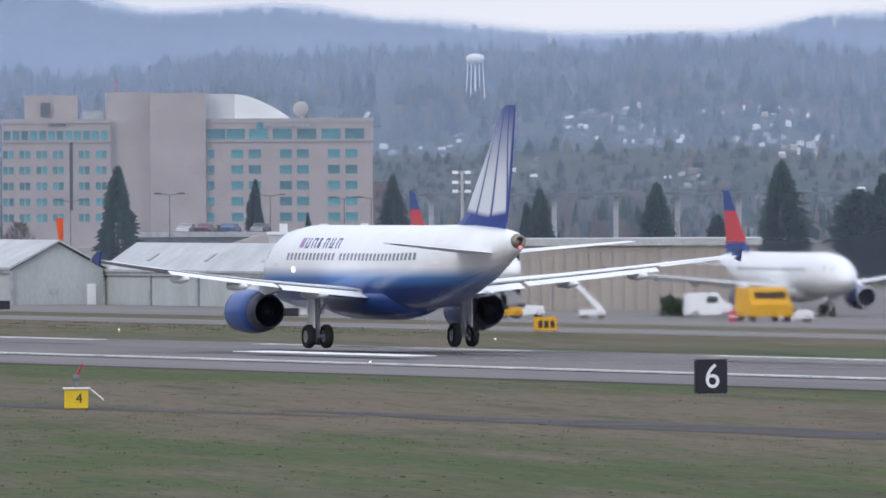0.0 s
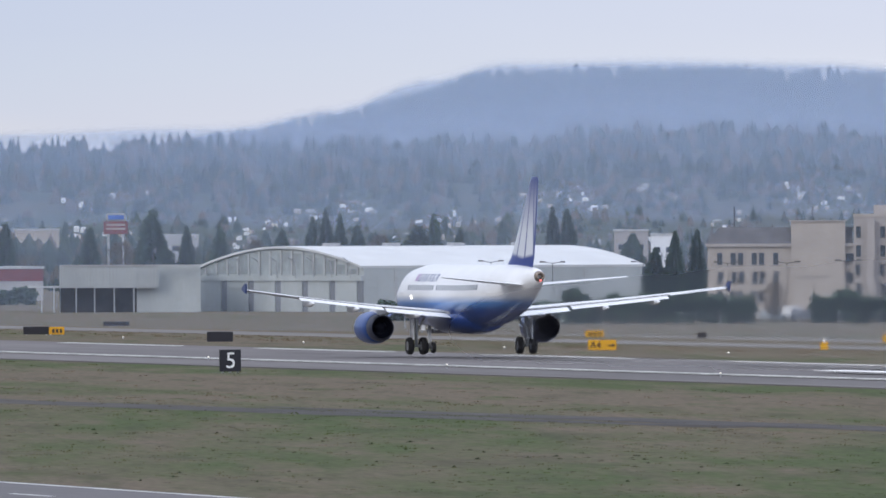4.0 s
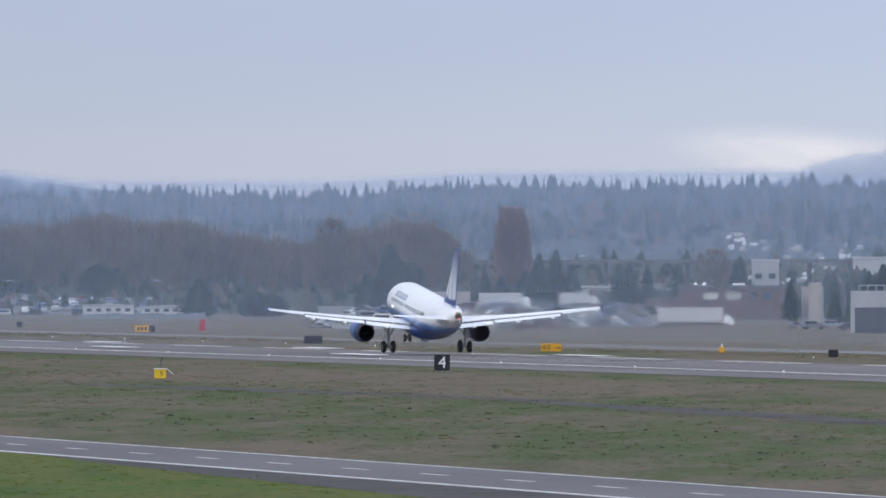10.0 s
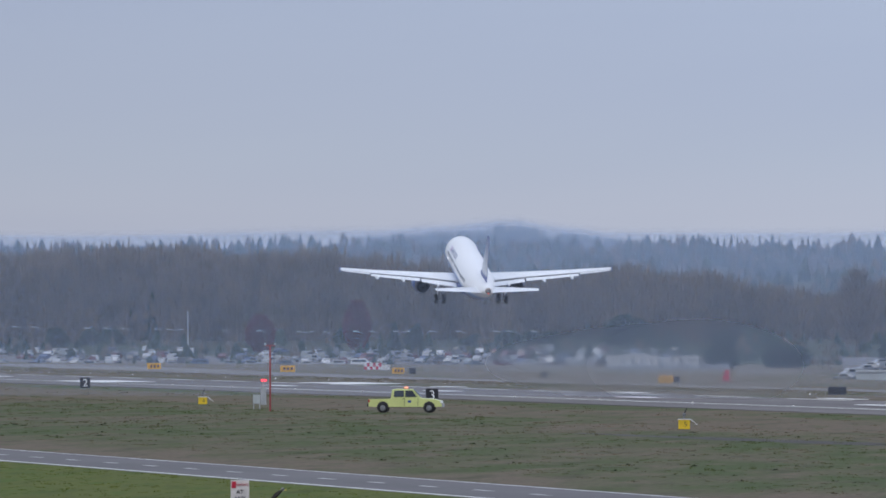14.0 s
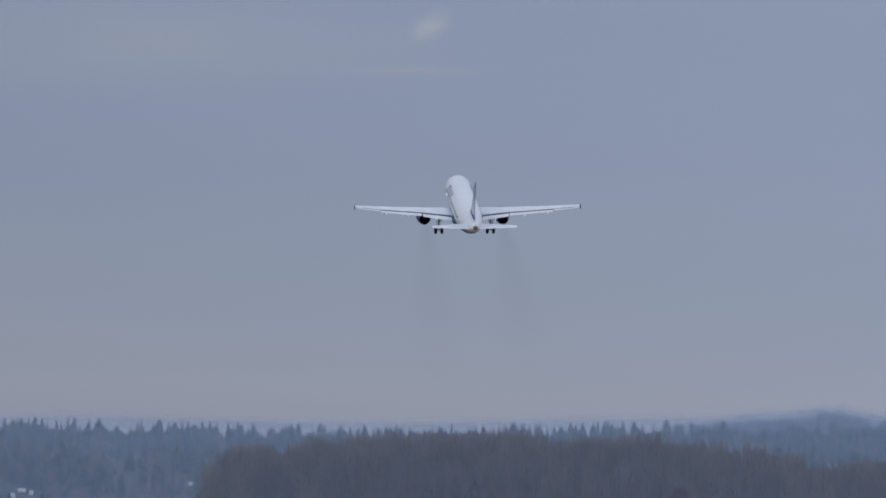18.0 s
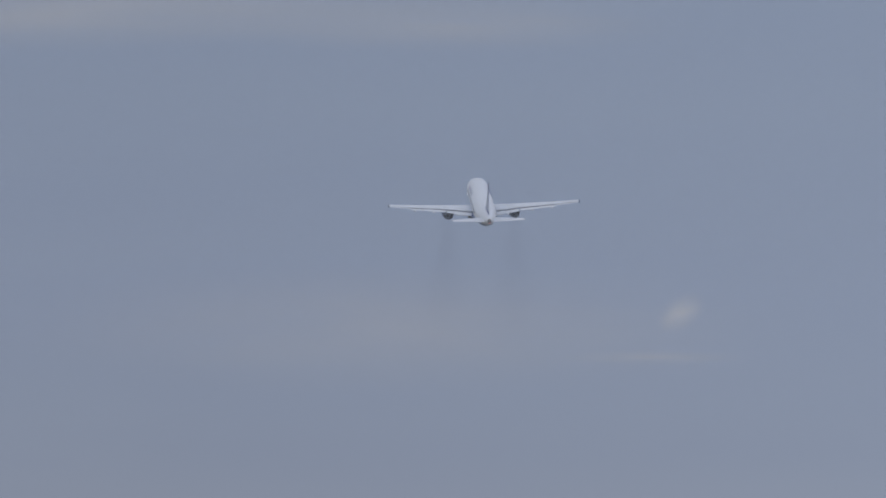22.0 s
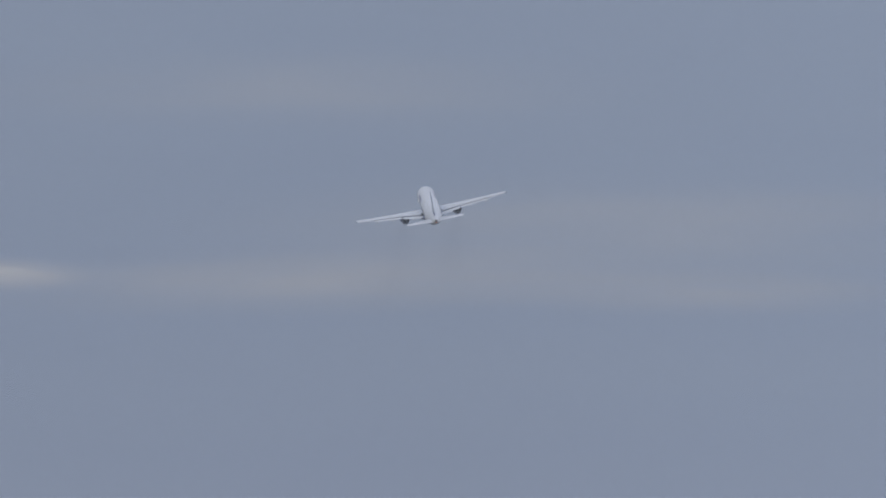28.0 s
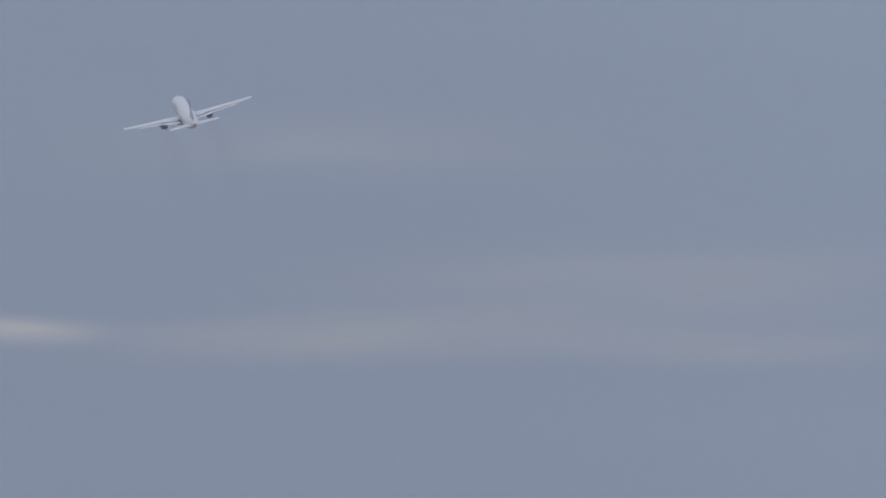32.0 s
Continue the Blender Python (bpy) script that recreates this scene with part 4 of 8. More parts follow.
def build_airliner(name, m, label, skins, gear_down=True, titles=True, flex=0.35):
    hull_m, fin_m, eng_m, wing_m, tip_m = skins
    top = thing(name, m, label, "airliner")
    N = 28
    secs = []
    for s, zc, w, h in HULL:
        secs.append([(16.1 - s, w * cos(2 * pi * i / N), zc + h * sin(2 * pi * i / N)) for i in range(N)])
    fus = part("fuselage", loft(secs), hull_m, top, smooth=True)
    # belly fairing
    secs = []
    for s, w, d in ((9.6, 0.9, 0.05), (10.6, 1.75, 0.22), (12.5, 2.12, 0.38), (17.5, 2.12, 0.38), (19.2, 1.7, 0.2), (20.4, 0.9, 0.04)):
        secs.append([(16.1 - s, w * cos(pi + pi * i / 12), 2.55 + (0.82 + d) * sin(pi + pi * i / 12)) for i in range(13)] + [(16.1 - s, w * 0.9, 2.7), (16.1 - s, -w * 0.9, 2.7)])
    part("belly_fairing", loft(secs), hull_m, top, smooth=True)
    bm = lathe_x([(-17.35, 0.37), (-17.7, 0.29), (-17.74, 0.2), (-17.5, 0.17), (-17.3, 0.02)], 16, 0, 5.24)
    part("tail_exhaust", bm, M["hot"], top, "dark tail cone exhaust", True)
    # cockpit glass and doors
    for sd in (1, -1):
        part("cockpit_window", hull_patch(1.75, 2.9, 4.35, 4.85, sd, 0.015), M["glass"], top, "dark cockpit window")
        for s in (4.6, 26.2):
            d = part("cabin_door", hull_patch(s, s + 0.82, 3.55, 5.3, sd, 0.008), hull_m, top)
    wm = None
    wings = []
    for sd in (1, -1):
        wm = mesh_of("cabin_window", hull_patch(10.0, 10.24, 4.28, 4.62, sd, 0.012), M["cabinpane"])
        for i in range(34):
            s = 6.7 + 0.53 * i
            if i in (13,):
                continue
            ob = part("cabin_window", wm, None, top)
            dz = 0.0 if s < 21 else 0.02 * (s - 21)
            ob.location = (-(s - 10.0), -sd * (hull_at(10)[1] - hull_at(s)[1]) * 0.6, dz)
    if titles:
        for sd in (1, -1):
            for i, (w, c) in enumerate(((0.62, "navy"), (0.7, "navy"), (0.28, "navy"), (0.6, "navy"), (0.55, "navy"), (0.65, "navy"))):
                s = 8.75 + 0.86 * i
                part("title_bar", hull_patch(s, s + 0.12, 4.86, 5.36, sd, 0.01, 0.3, 2), M[c], top, "navy title bar on the white hull")
                part("title_bar", hull_patch(s + w * 0.62, s + w * 0.62 + 0.12, 4.86, 5.36, sd, 0.01, 0.3, 2), M[c], top, "navy title bar on the white hull")
                part("title_bar", hull_patch(s, s + w * 0.62, (4.86, 5.27)[i % 2], (4.95, 5.36)[i % 2], sd, 0.011, 0.3, 1), M[c], top, "navy title bar on the white hull")
            part("emblem", hull_patch(7.95, 8.5, 4.88, 5.36, sd, 0.01, 0.3, 2), M["emblem"], top, "small magenta emblem block")
    # wings
    for sd in (1, -1):
        ys = (1.3, 4.0, 6.4, 9.5, 12.8, 16.6)
        secs = [foil(wing_line(y)[0], wing_line(y)[1], sd * y, wing_z(y, flex), 0.10 if y < 7 else 0.085, 0.0, 0.785) for y in ys]
        w = part("wing", loft(secs), wing_m, top, smooth=False)
        wings.append((w, sd))
        # movable trailing panels
        for nm, y0, y1, drop in (("inboard_flap", 2.0, 6.3, 0.22), ("outboard_flap", 6.5, 12.7, 0.16), ("aileron", 12.85, 16.4, 0.02)):
            secs = []
            for y in (y0, 0.5 * (y0 + y1), y1):
                le, c = wing_line(y)
                sec = foil(le - 0.12, c * 1.03, sd * y, wing_z(y, flex) - drop * 0.45, 0.075, 0.82, 1.0, drop)
                secs.append(sec)
            part(nm, loft(secs), wing_m, w)
        # a dark foil paints the shade of the gap before the flaps
        secs = [foil(wing_line(y)[0], wing_line(y)[1], sd * y, wing_z(y, flex) - 0.03, 0.055, 0.76, 0.86) for y in (2.0, 6.4, 12.8, 16.4)]
        part("flap_gap_shade", loft(secs), M["slot"], w, "dark strip painted as the shaded gap before the flaps")
        for nm, y0, y1 in (("slat", 2.6, 5.0), ("slat", 6.6, 16.2)):
            secs = []
            for y in (y0, 0.5 * (y0 + y1), y1):
                le, c = wing_line(y)
                secs.append(foil(le + 0.16, c, sd * y, wing_z(y, flex) - 0.05, 0.085, 0.0, 0.1))
            part(nm, loft(secs), M["metal"], w)
        for y in (4.3, 8.6, 11.9):
            le, c = wing_line(y)
            x = le - 0.62 * c
            bm = lathe_x([(x + 0.9, 0.03), (x + 0.3, 0.2), (x - 0.7, 0.24), (x - 0.45 * c - 0.2, 0.15), (x - 0.45 * c - 0.8, 0.02)], 10, sd * y, wing_z(y, flex) - 0.36)
            part("flap_track_fairing", bm, wing_m, w, smooth=True)
        le, c = wing_line(16.6)
        zt = wing_z(16.6, flex)
        bm = bmesh.new()
        out = [(le - 0.4, 0.02), (le - 1.35, 0.42), (le - 1.7, 0.40), (le - 1.62, 0.0), (le - 1.55, -0.26), (le - 1.3, -0.22)]
        rings = [[bm.verts.new((x, sd * yy, zt + z)) for x, z in out] for yy in (16.58, 16.68)]
        skin(bm, rings)
        bm.faces.new(rings[0][::-1]), bm.faces.new(rings[1])
        bmesh.ops.recalc_face_normals(bm, faces=bm.faces[:])
        part("wingtip_fence", bm, tip_m, w, "dark blue arrow-shaped wingtip fence")
        # tailplane
        secs = []
        for y, le, c in ((0.5, -12.2, 3.5), (6.22, -15.6, 1.35)):
            secs.append(foil(le, c, sd * y, 4.62 + 0.09 * y, 0.08))
        part("tailplane", loft(secs), wing_m, top)
        # engine
        cy, cz, x0 = sd * 5.75, 1.80, 5.4
        bm = lathe_x([(x0 - 0.9, 0.78), (x0 - 0.1, 0.86), (x0, 0.93), (x0 - 0.12, 1.0), (x0 - 0.8, 1.07), (x0 - 1.6, 1.10), (x0 - 2.4, 1.06), (x0 - 3.1, 0.97), (x0 - 3.15, 0.93), (x0 - 2.9, 0.88)], 28, cy, cz)
        eng = part("engine_cowl", bm, eng_m, top, "deep blue engine cowl", True)
        part("intake_lip", lathe_x([(x0 - 0.1, 0.84), (x0 + 0.04, 0.93), (x0 - 0.12, 1.012), (x0 - 0.3, 1.03)], 28, cy, cz), M["metal"], eng, "polished intake lip", True)
        part("exhaust_nozzle", lathe_x([(x0 - 3.0, 0.96), (x0 - 3.5, 0.88), (x0 - 3.95, 0.78), (x0 - 3.98, 0.75), (x0 - 3.8, 0.74)], 28, cy, cz), M["nozzleskin"], eng, "blue-grey metal exhaust nozzle", True)
        # the shadow inside the nozzle is put into a near-black colour
        part("exhaust_duct", lathe_x([(x0 - 3.82, 0.735), (x0 - 3.3, 0.70), (x0 - 3.25, 0.05)], 24, cy, cz), M["nozzle"], eng, "inside of the exhaust duct, its shade painted near-black", True)
        part("exhaust_plug", lathe_x([(x0 - 3.3, 0.45), (x0 - 3.8, 0.3), (x0 - 4.1, 0.02)], 16, cy, cz), M["nozzle"], eng, "black exhaust plug", True)
        part("fan_disc", lathe_x([(x0 - 0.85, 0.8), (x0 - 0.88, 0.3), (x0 - 0.6, 0.02)], 20, cy, cz), M["slot"], eng)
        wz = wing_z(5.75, flex)
        bm = bmesh.new()
        prof = [(x0 - 1.0, cz + 1.1), (x0 - 2.6, wz + 0.12), (x0 - 5.4, wz - 0.1), (x0 - 5.6, wz - 0.3), (x0 - 3.6, cz + 0.80), (x0 - 2.4, cz + 0.95)]
        rings = [[bm.verts.new((x, cy + k, z)) for x, z in prof] for k in (-0.17, 0.17)]
        skin(bm, rings)
        bm.faces.new(rings[0][::-1]), bm.faces.new(rings[1])
        bmesh.ops.recalc_face_normals(bm, faces=bm.faces[:])
        part("engine_pylon", bm, wing_m, top)
        bm = bmesh.new()
        v = [bm.verts.new((x0 - a, cy - sd * (0.95 + o), cz + z)) for a, z, o in ((0.9, 0.62, 0.0), (1.9, 0.66, 0.0), (1.8, 0.9, 0.28), (1.3, 0.86, 0.2))]
        bm.faces.new(v)
        ext = bmesh.ops.extrude_face_region(bm, geom=bm.faces[:])
        bmesh.ops.translate(bm, vec=(0, 0, 0.04), verts=[g for g in ext["geom"] if isinstance(g, bmesh.types.BMVert)])
        part("cowl_strake", bm, eng_m, eng)
    # fin
    secs = []
    for z, le, c in ((5.55, -8.5, 7.1), (6.0, -9.4, 6.45), (6.5, -10.4, 5.75), (9.0, -12.95, 3.8), (11.55, -15.3, 1.85), (11.76, -15.75, 1.35)):
        sec = foil(le, c, 0, 0, 0.075)
        secs.append([(x, zz * 1.0, z) for x, yy, zz in sec])
    part("fin", loft(secs), fin_m, top, "pale fin with dark blue stripes and top")
    # landing gear
    gear = []
    if gear_down:
        tm = lathe_x([(-0.17, 0.30), (-0.2, 0.42), (-0.19, 0.52), (-0.1, 0.585), (0.1, 0.585), (0.19, 0.52), (0.2, 0.42), (0.17, 0.30)], 22)
        rm = lathe_x([(-0.15, 0.02), (-0.12, 0.15), (-0.165, 0.3), (-0.165, 0.32), (0.165, 0.32), (0.165, 0.3), (0.12, 0.15), (0.15, 0.02)], 16)
        for b in (tm, rm):
            bmesh.ops.rotate(b, verts=b.verts[:], cent=(0, 0, 0), matrix=Matrix.Rotation(pi / 2, 3, "Z"))
        tyre_me, rim_me = mesh_of("tyre", tm, M["rubber"], True), mesh_of("rim", rm, M["steel"], True)
        for nm, gx, gy, top_z, rr, spread in (("main_gear", 0, 3.8, 2.55, 1.0, 0.46), ("main_gear", 0, -3.8, 2.55, 1.0, 0.46), ("nose_gear", 11.04, 0, 2.2, 0.66, 0.26)):
            bm = bmesh.new()
            axle = 0.585 * rr - top_z
            rod(bm, (0, 0, 0), (0, 0, axle), 0.14 * (0.6 + 0.4 * rr), 0.11 * (0.6 + 0.4 * rr), 10)
            rod(bm, (0, -spread, axle), (0, spread, axle), 0.09, None, 8)
            rod(bm, (0.05, -0.55 if gy > 0 else (0.55 if gy < 0 else 0), -0.1), (0, 0, axle * 0.55), 0.06, None, 6)
            rod(bm, (-0.18, 0, axle * 0.6), (-0.32, 0, axle * 0.8), 0.05, None, 6)
            rod(bm, (-0.32, 0, axle * 0.8), (-0.1, 0, axle), 0.05, None, 6)
            g = part(nm, bm, M["steel"], top, "grey landing gear strut")
            g.location = (gx, gy, top_z)
            for s in (-1, 1):
                t = part("tyre", tyre_me, None, g, "black rubber tyre")
                t.location, t.scale = (0, s * spread, axle), (rr, rr, rr)
                r = part("rim", rim_me, None, g, "pale metal wheel rim")
                r.location, r.scale = (0, s * spread, axle), (rr, rr, rr)
            if gy:
                sgn = 1 if gy > 0 else -1
                bm = box(-0.45, 0.45, -0.03, 0.03, -1.55, -0.15, 0.01)
                d = part("gear_door", bm, M["wing"], g)
                d.location = (0, sgn * 0.3, 0)
            else:
                for k in (-0.45, 0.42):
                    part("gear_door", box(-0.5, 0.5, k, k + 0.03, -0.65, 0.1), M["wing"], g)
            gear.append((g, gx, gy, top_z))
    return top, gear, wings


M["emblem"] = material("magenta_emblem_paint", (0.36, 0.22, 0.40), 0.4, var=0.1)
HULL_BLUE = paint_fuselage("two_tone_hull_paint", (0.018, 0.050, 0.20), (0.075, 0.22, 0.52), (0.84, 0.84, 0.84))
FIN_STRIPED = paint_fin("striped_fin_paint", (0.62, 0.64, 0.68), (0.02, 0.045, 0.22))
PLANE, GEAR, WINGS = build_airliner("airliner", pose(-646, RY, 0, 0, 0, 180), "white airliner with blue belly and striped fin, taking off", (HULL_BLUE, FIN_STRIPED, M["blue"], M["wing"], M["navy"]))
lamp_white = glow("lamp_white", (1.0, 0.97, 0.9), 2.5)
part("wing_light", hull_patch(7.55, 7.87, 3.68, 3.92, 1, 0.02), lamp_white, PLANE, "lit white lamp on the hull side")
part("tail_light", lathe_x([(-17.80, 0.0), (-17.77, 0.07), (-17.66, 0.08)], 10, 0, 4.96), glow("tail_lamp_red", (1.0, 0.22, 0.2), 0.9), PLANE, "small lit red tail lamp")


def exhaust_wakes():
    """Behind each engine: a faint trail of soot, and sheets of hot turbulent air that bend the light through them."""
    soot = bpy.data.materials.new("thin_exhaust_soot")
    hot = bpy.data.materials.new("hot_exhaust_air")
    for m in (soot, hot):
        m.use_nodes = True
        m.node_tree.nodes.clear()
    nt = soot.node_tree
    out, tr = nt.nodes.new("ShaderNodeOutputMaterial"), nt.nodes.new("ShaderNodeBsdfTransparent")
    uv, sep, thin, fade, dark = nt.nodes.new("ShaderNodeUVMap"), nt.nodes.new("ShaderNodeSeparateXYZ"), nt.nodes.new("ShaderNodeMapRange"), nt.nodes.new("ShaderNodeMapRange"), nt.nodes.new("ShaderNodeMath")
    nt.links.new(uv.outputs[0], sep.inputs[0])
    thin.interpolation_type = "SMOOTHSTEP"
    thin.inputs["From Min"].default_value, thin.inputs["From Max"].default_value = 0.0, 1.0
    thin.inputs["To Min"].default_value, thin.inputs["To Max"].default_value = 0.06, 0.0
    nt.links.new(sep.outputs["X"], thin.inputs["Value"])
    fade.inputs["To Min"].default_value, fade.inputs["To Max"].default_value = 1.0, 0.0
    nt.links.new(sep.outputs["Y"], fade.inputs["Value"])
    dark.operation = "MULTIPLY"
    nt.links.new(thin.outputs[0], dark.inputs[0])
    nt.links.new(fade.outputs[0], dark.inputs[1])
    inv = nt.nodes.new("ShaderNodeMath")
    inv.operation = "SUBTRACT"
    inv.inputs[0].default_value = 1.0
    nt.links.new(dark.outputs[0], inv.inputs[1])
    nt.links.new(inv.outputs[0], tr.inputs["Color"])
    nt.links.new(tr.outputs[0], out.inputs[0])
    nt = hot.node_tree
    out, rf = nt.nodes.new("ShaderNodeOutputMaterial"), nt.nodes.new("ShaderNodeBsdfRefraction")
    rf.inputs["Roughness"].default_value, rf.inputs["IOR"].default_value = 0.65, 1.00035
    nt.links.new(rf.outputs[0], out.inputs[0])
    wakes = []
    for sd in (1, -1):
        bm = bmesh.new()
        layer = bm.loops.layers.uv.new("UVMap")
        grid, at = [], {}
        for k in range(21):
            d = 1.0 + 219.0 * (k / 20) ** 1.3
            r = 0.7 + 0.07 * d ** 0.85
            row = [bm.verts.new((-d, r * u, 0.0)) for u in (-1, -0.5, 0, 0.5, 1)]
            at.update({v: (abs(u), d / 220.0) for v, u in zip(row, (-1, -0.5, 0, 0.5, 1))})
            grid.append(row)
        skin(bm, grid, closed=False)
        for f in bm.faces:
            for lp in f.loops:
                lp[layer].uv = at[lp.vert]
        w = part("exhaust_trail", bm, soot, PLANE, "faint grey trail of exhaust soot")
        w.visible_shadow = False
        wakes.append((w, sd * 5.75, 1.8, -4.3))
    air = thing("jet_blast", pose(0, 0, 0), "shimmering hot air blown over the runway behind the engines", "hot air")
    for k, (d, ry, rz) in enumerate(((30, 9.5, 3.0), (48, 10, 3.6), (70, 11, 4.2), (96, 11.5, 4.6), (124, 12, 5.0))):
        bm = bmesh.new()
        ring = [bm.verts.new((-d, ry * cos(a), 1.8 + rz * sin(a))) for a in (2 * pi * i / 28 for i in range(28))]
        bm.faces.new(ring if k % 2 else ring[::-1])
        part("swirl", bm, hot, air).visible_shadow = False
    return wakes, air


WAKES, BLAST = exhaust_wakes()

# ---------------------------------------------------------------- buildings


def panes(parent, cells, mat, frame_mat, y=0.0, name="window", proud=0.05):
    """Windows in a wall's face: each a frame with a glass pane, from (x, z, width, height)."""
    cache = {}
    for x, z, w, h in cells:
        key = (round(w, 2), round(h, 2))
        if key not in cache:
            bm = bmesh.new()
            t = 0.09
            for b in ((-w / 2 - t, w / 2 + t, h / 2, h / 2 + t), (-w / 2 - t, w / 2 + t, -h / 2 - t, -h / 2), (-w / 2 - t, -w / 2, -h / 2, h / 2), (w / 2, w / 2 + t, -h / 2, h / 2)):
                add_box(bm, b[0], b[1], -proud - 0.05, 0.05, b[2], b[3])
            cache[key] = (mesh_of(name, bm, frame_mat), mesh_of("pane", box(-w / 2, w / 2, -proud + 0.02, 0.03, -h / 2, h / 2), mat))
        fr, gl = cache[key]
        ob = part(name, fr, None, parent)
        ob.location = (x, y, z)
        part("pane", gl, None, ob)


def wall_box(name, parent, x0, x1, y0, y1, z0, z1, mat, bevel=0.0):
    return part(name, box(x0, x1, y0, y1, z0, z1, bevel), mat, parent)


def blocks(parent, n, x0, x1, z0, z1, y, mat, label, name="sign_bar", gap=0.3):
    """Lettering too far to read, as plain bars."""
    w = (x1 - x0) / n
    for i in range(n):
        ob = part(name, box(x0 + i * w, x0 + (i + 1 - gap) * w, y - 0.12, y, z0, z1), mat, parent, label)


def tall_hotel():
    top = thing("tall_hotel", stand(-71.046, 2500), "pinkish concrete hotel with teal windows and white barrel roof", "hotel")
    H = 23.9
    wall_box("wall", top, 0, 19.2, 0, 24, -1, H, M["pink"])
    wall_box("wall", top, 19.2, 26.2, 1.2, 25, -1, H, M["pink"])
    wall_box("tower", top, 26.2, 36.0, -1.2, 25, -1, 28.7, M["pink"])
    wall_box("wall", top, 36.0, 65.6, 0, 24, -1, H, M["pink"])
    wall_box("parapet", top, -0.15, 19.3, -0.2, 0.25, H - 0.5, H + 0.25, M["cream"])
    wall_box("parapet", top, 36.1, 65.8, -0.2, 0.25, H - 0.5, H + 0.25, M["cream"])
    wall_box("cornice", top, 0, 19.2, -0.3, 0.0, 20.0, 20.3, M["cream"])
    wall_box("cornice", top, 36.0, 65.6, -0.3, 0.0, 20.0, 20.3, M["cream"])
    wall_box("penthouse", top, 4.0, 13.4, 4, 16, H, H + 4.5, M["pink"])
    wall_box("penthouse", top, 18.4, 26.2, 3, 16, H, 28.9, M["cream"])
    wall_box("roof_plant", top, 14.2, 18.0, 5, 10, H, H + 1.8, M["steel"])
    wall_box("roof_plant", top, 6.8, 8.6, 3.3, 4.0, H + 0.8, H + 3.2, M["darkroof"])
    # barrel roof: level by the tower, then curving down to the parapet
    def barrel(x0, x1):
        secs = []
        for k in range(9):
            x = x0 + (x1 - x0) * k / 8
            z = H + 4.6 * (1 - clamp((x - 41.0) / 10.4) ** 1.7)
            secs.append([(x, 2, H - 0.2), (x, 18, H - 0.2), (x, 18, z), (x, 2, z)])
        return loft(secs)
    part("barrel_roof", barrel(36.0, 41.2), M["fabricroof"], top, "pale curved membrane roof")
    # the curve's sunlight is put into a brighter copy of the membrane
    part("barrel_roof", barrel(41.2, 51.4), M["sunlitroof"], top, "white curved membrane roof, coloured as sunlit")
    bm = lathe_x([(0.0, 0.05), (0.18, 0.8), (0.5, 1.4), (0.55, 1.4), (0.2, 0.7), (0.05, 0.02)], 16)
    bmesh.ops.rotate(bm, verts=bm.verts[:], cent=(0, 0, 0), matrix=Matrix.Rotation(radians(70), 3, "Z"))
    bmesh.ops.translate(bm, verts=bm.verts[:], vec=(52.8, 4, H + 1.9))
    part("satellite_dish", bm, M["cream"], top, "pale satellite dish", True)
    bm = bmesh.new()
    rod(bm, (20.2, 5, 28.9), (20.2, 5, 31.2), 0.09)
    part("mast", bm, M["red"], top)
    cells = [(1.1, 1), (4.0, 1), (7.0, 1), (9.9, 1), (14.5, 1), (17.5, 1)]
    rows = [17.9, 15.1, 12.3, 9.5, 6.7]
    for z in rows:
        panes(top, [(x - 0.52, z, 0.85, 1.35) for x, _ in cells] + [(x + 0.52, z, 0.85, 1.35) for x, _ in cells], M["teal"], M["cream"])
    panes(top, [(0.9 + 1.56 * i, 21.3, 1.15, 1.6) for i in range(12)], M["teal"], M["cream"])
    panes(top, [(12.2, 14.0, 0.6, 12.0)], M["glass"], M["pink"])
    panes(top, [(x, 21.4, 3.4, 1.8) for x in (37.9, 41.0 + 0.3, 45.4, 49.6, 53.9, 58.2, 62.4)], M["teal"], M["cream"])
    for z in rows:
        panes(top, [(36.9, z, 1.2, 1.5)] + [(x, z, 2.1, 1.5) for x in (41.6, 44.7, 50.2, 53.2, 58.7, 61.8)], M["teal"], M["cream"])
    blocks(top, 8, 46.5, 54.8, 22.7, 23.2, -0.2, M["steel"], "grey sign block that cannot be read")
    part("sign_disc", box(45.0, 46.2, -0.35, -0.2, 22.3, 23.5, 0.1), M["teal"], top)
    blocks(top, 5, 8.2, 11.4, 22.9, 23.4, -0.2, M["darkroof"], "dark sign block that cannot be read")


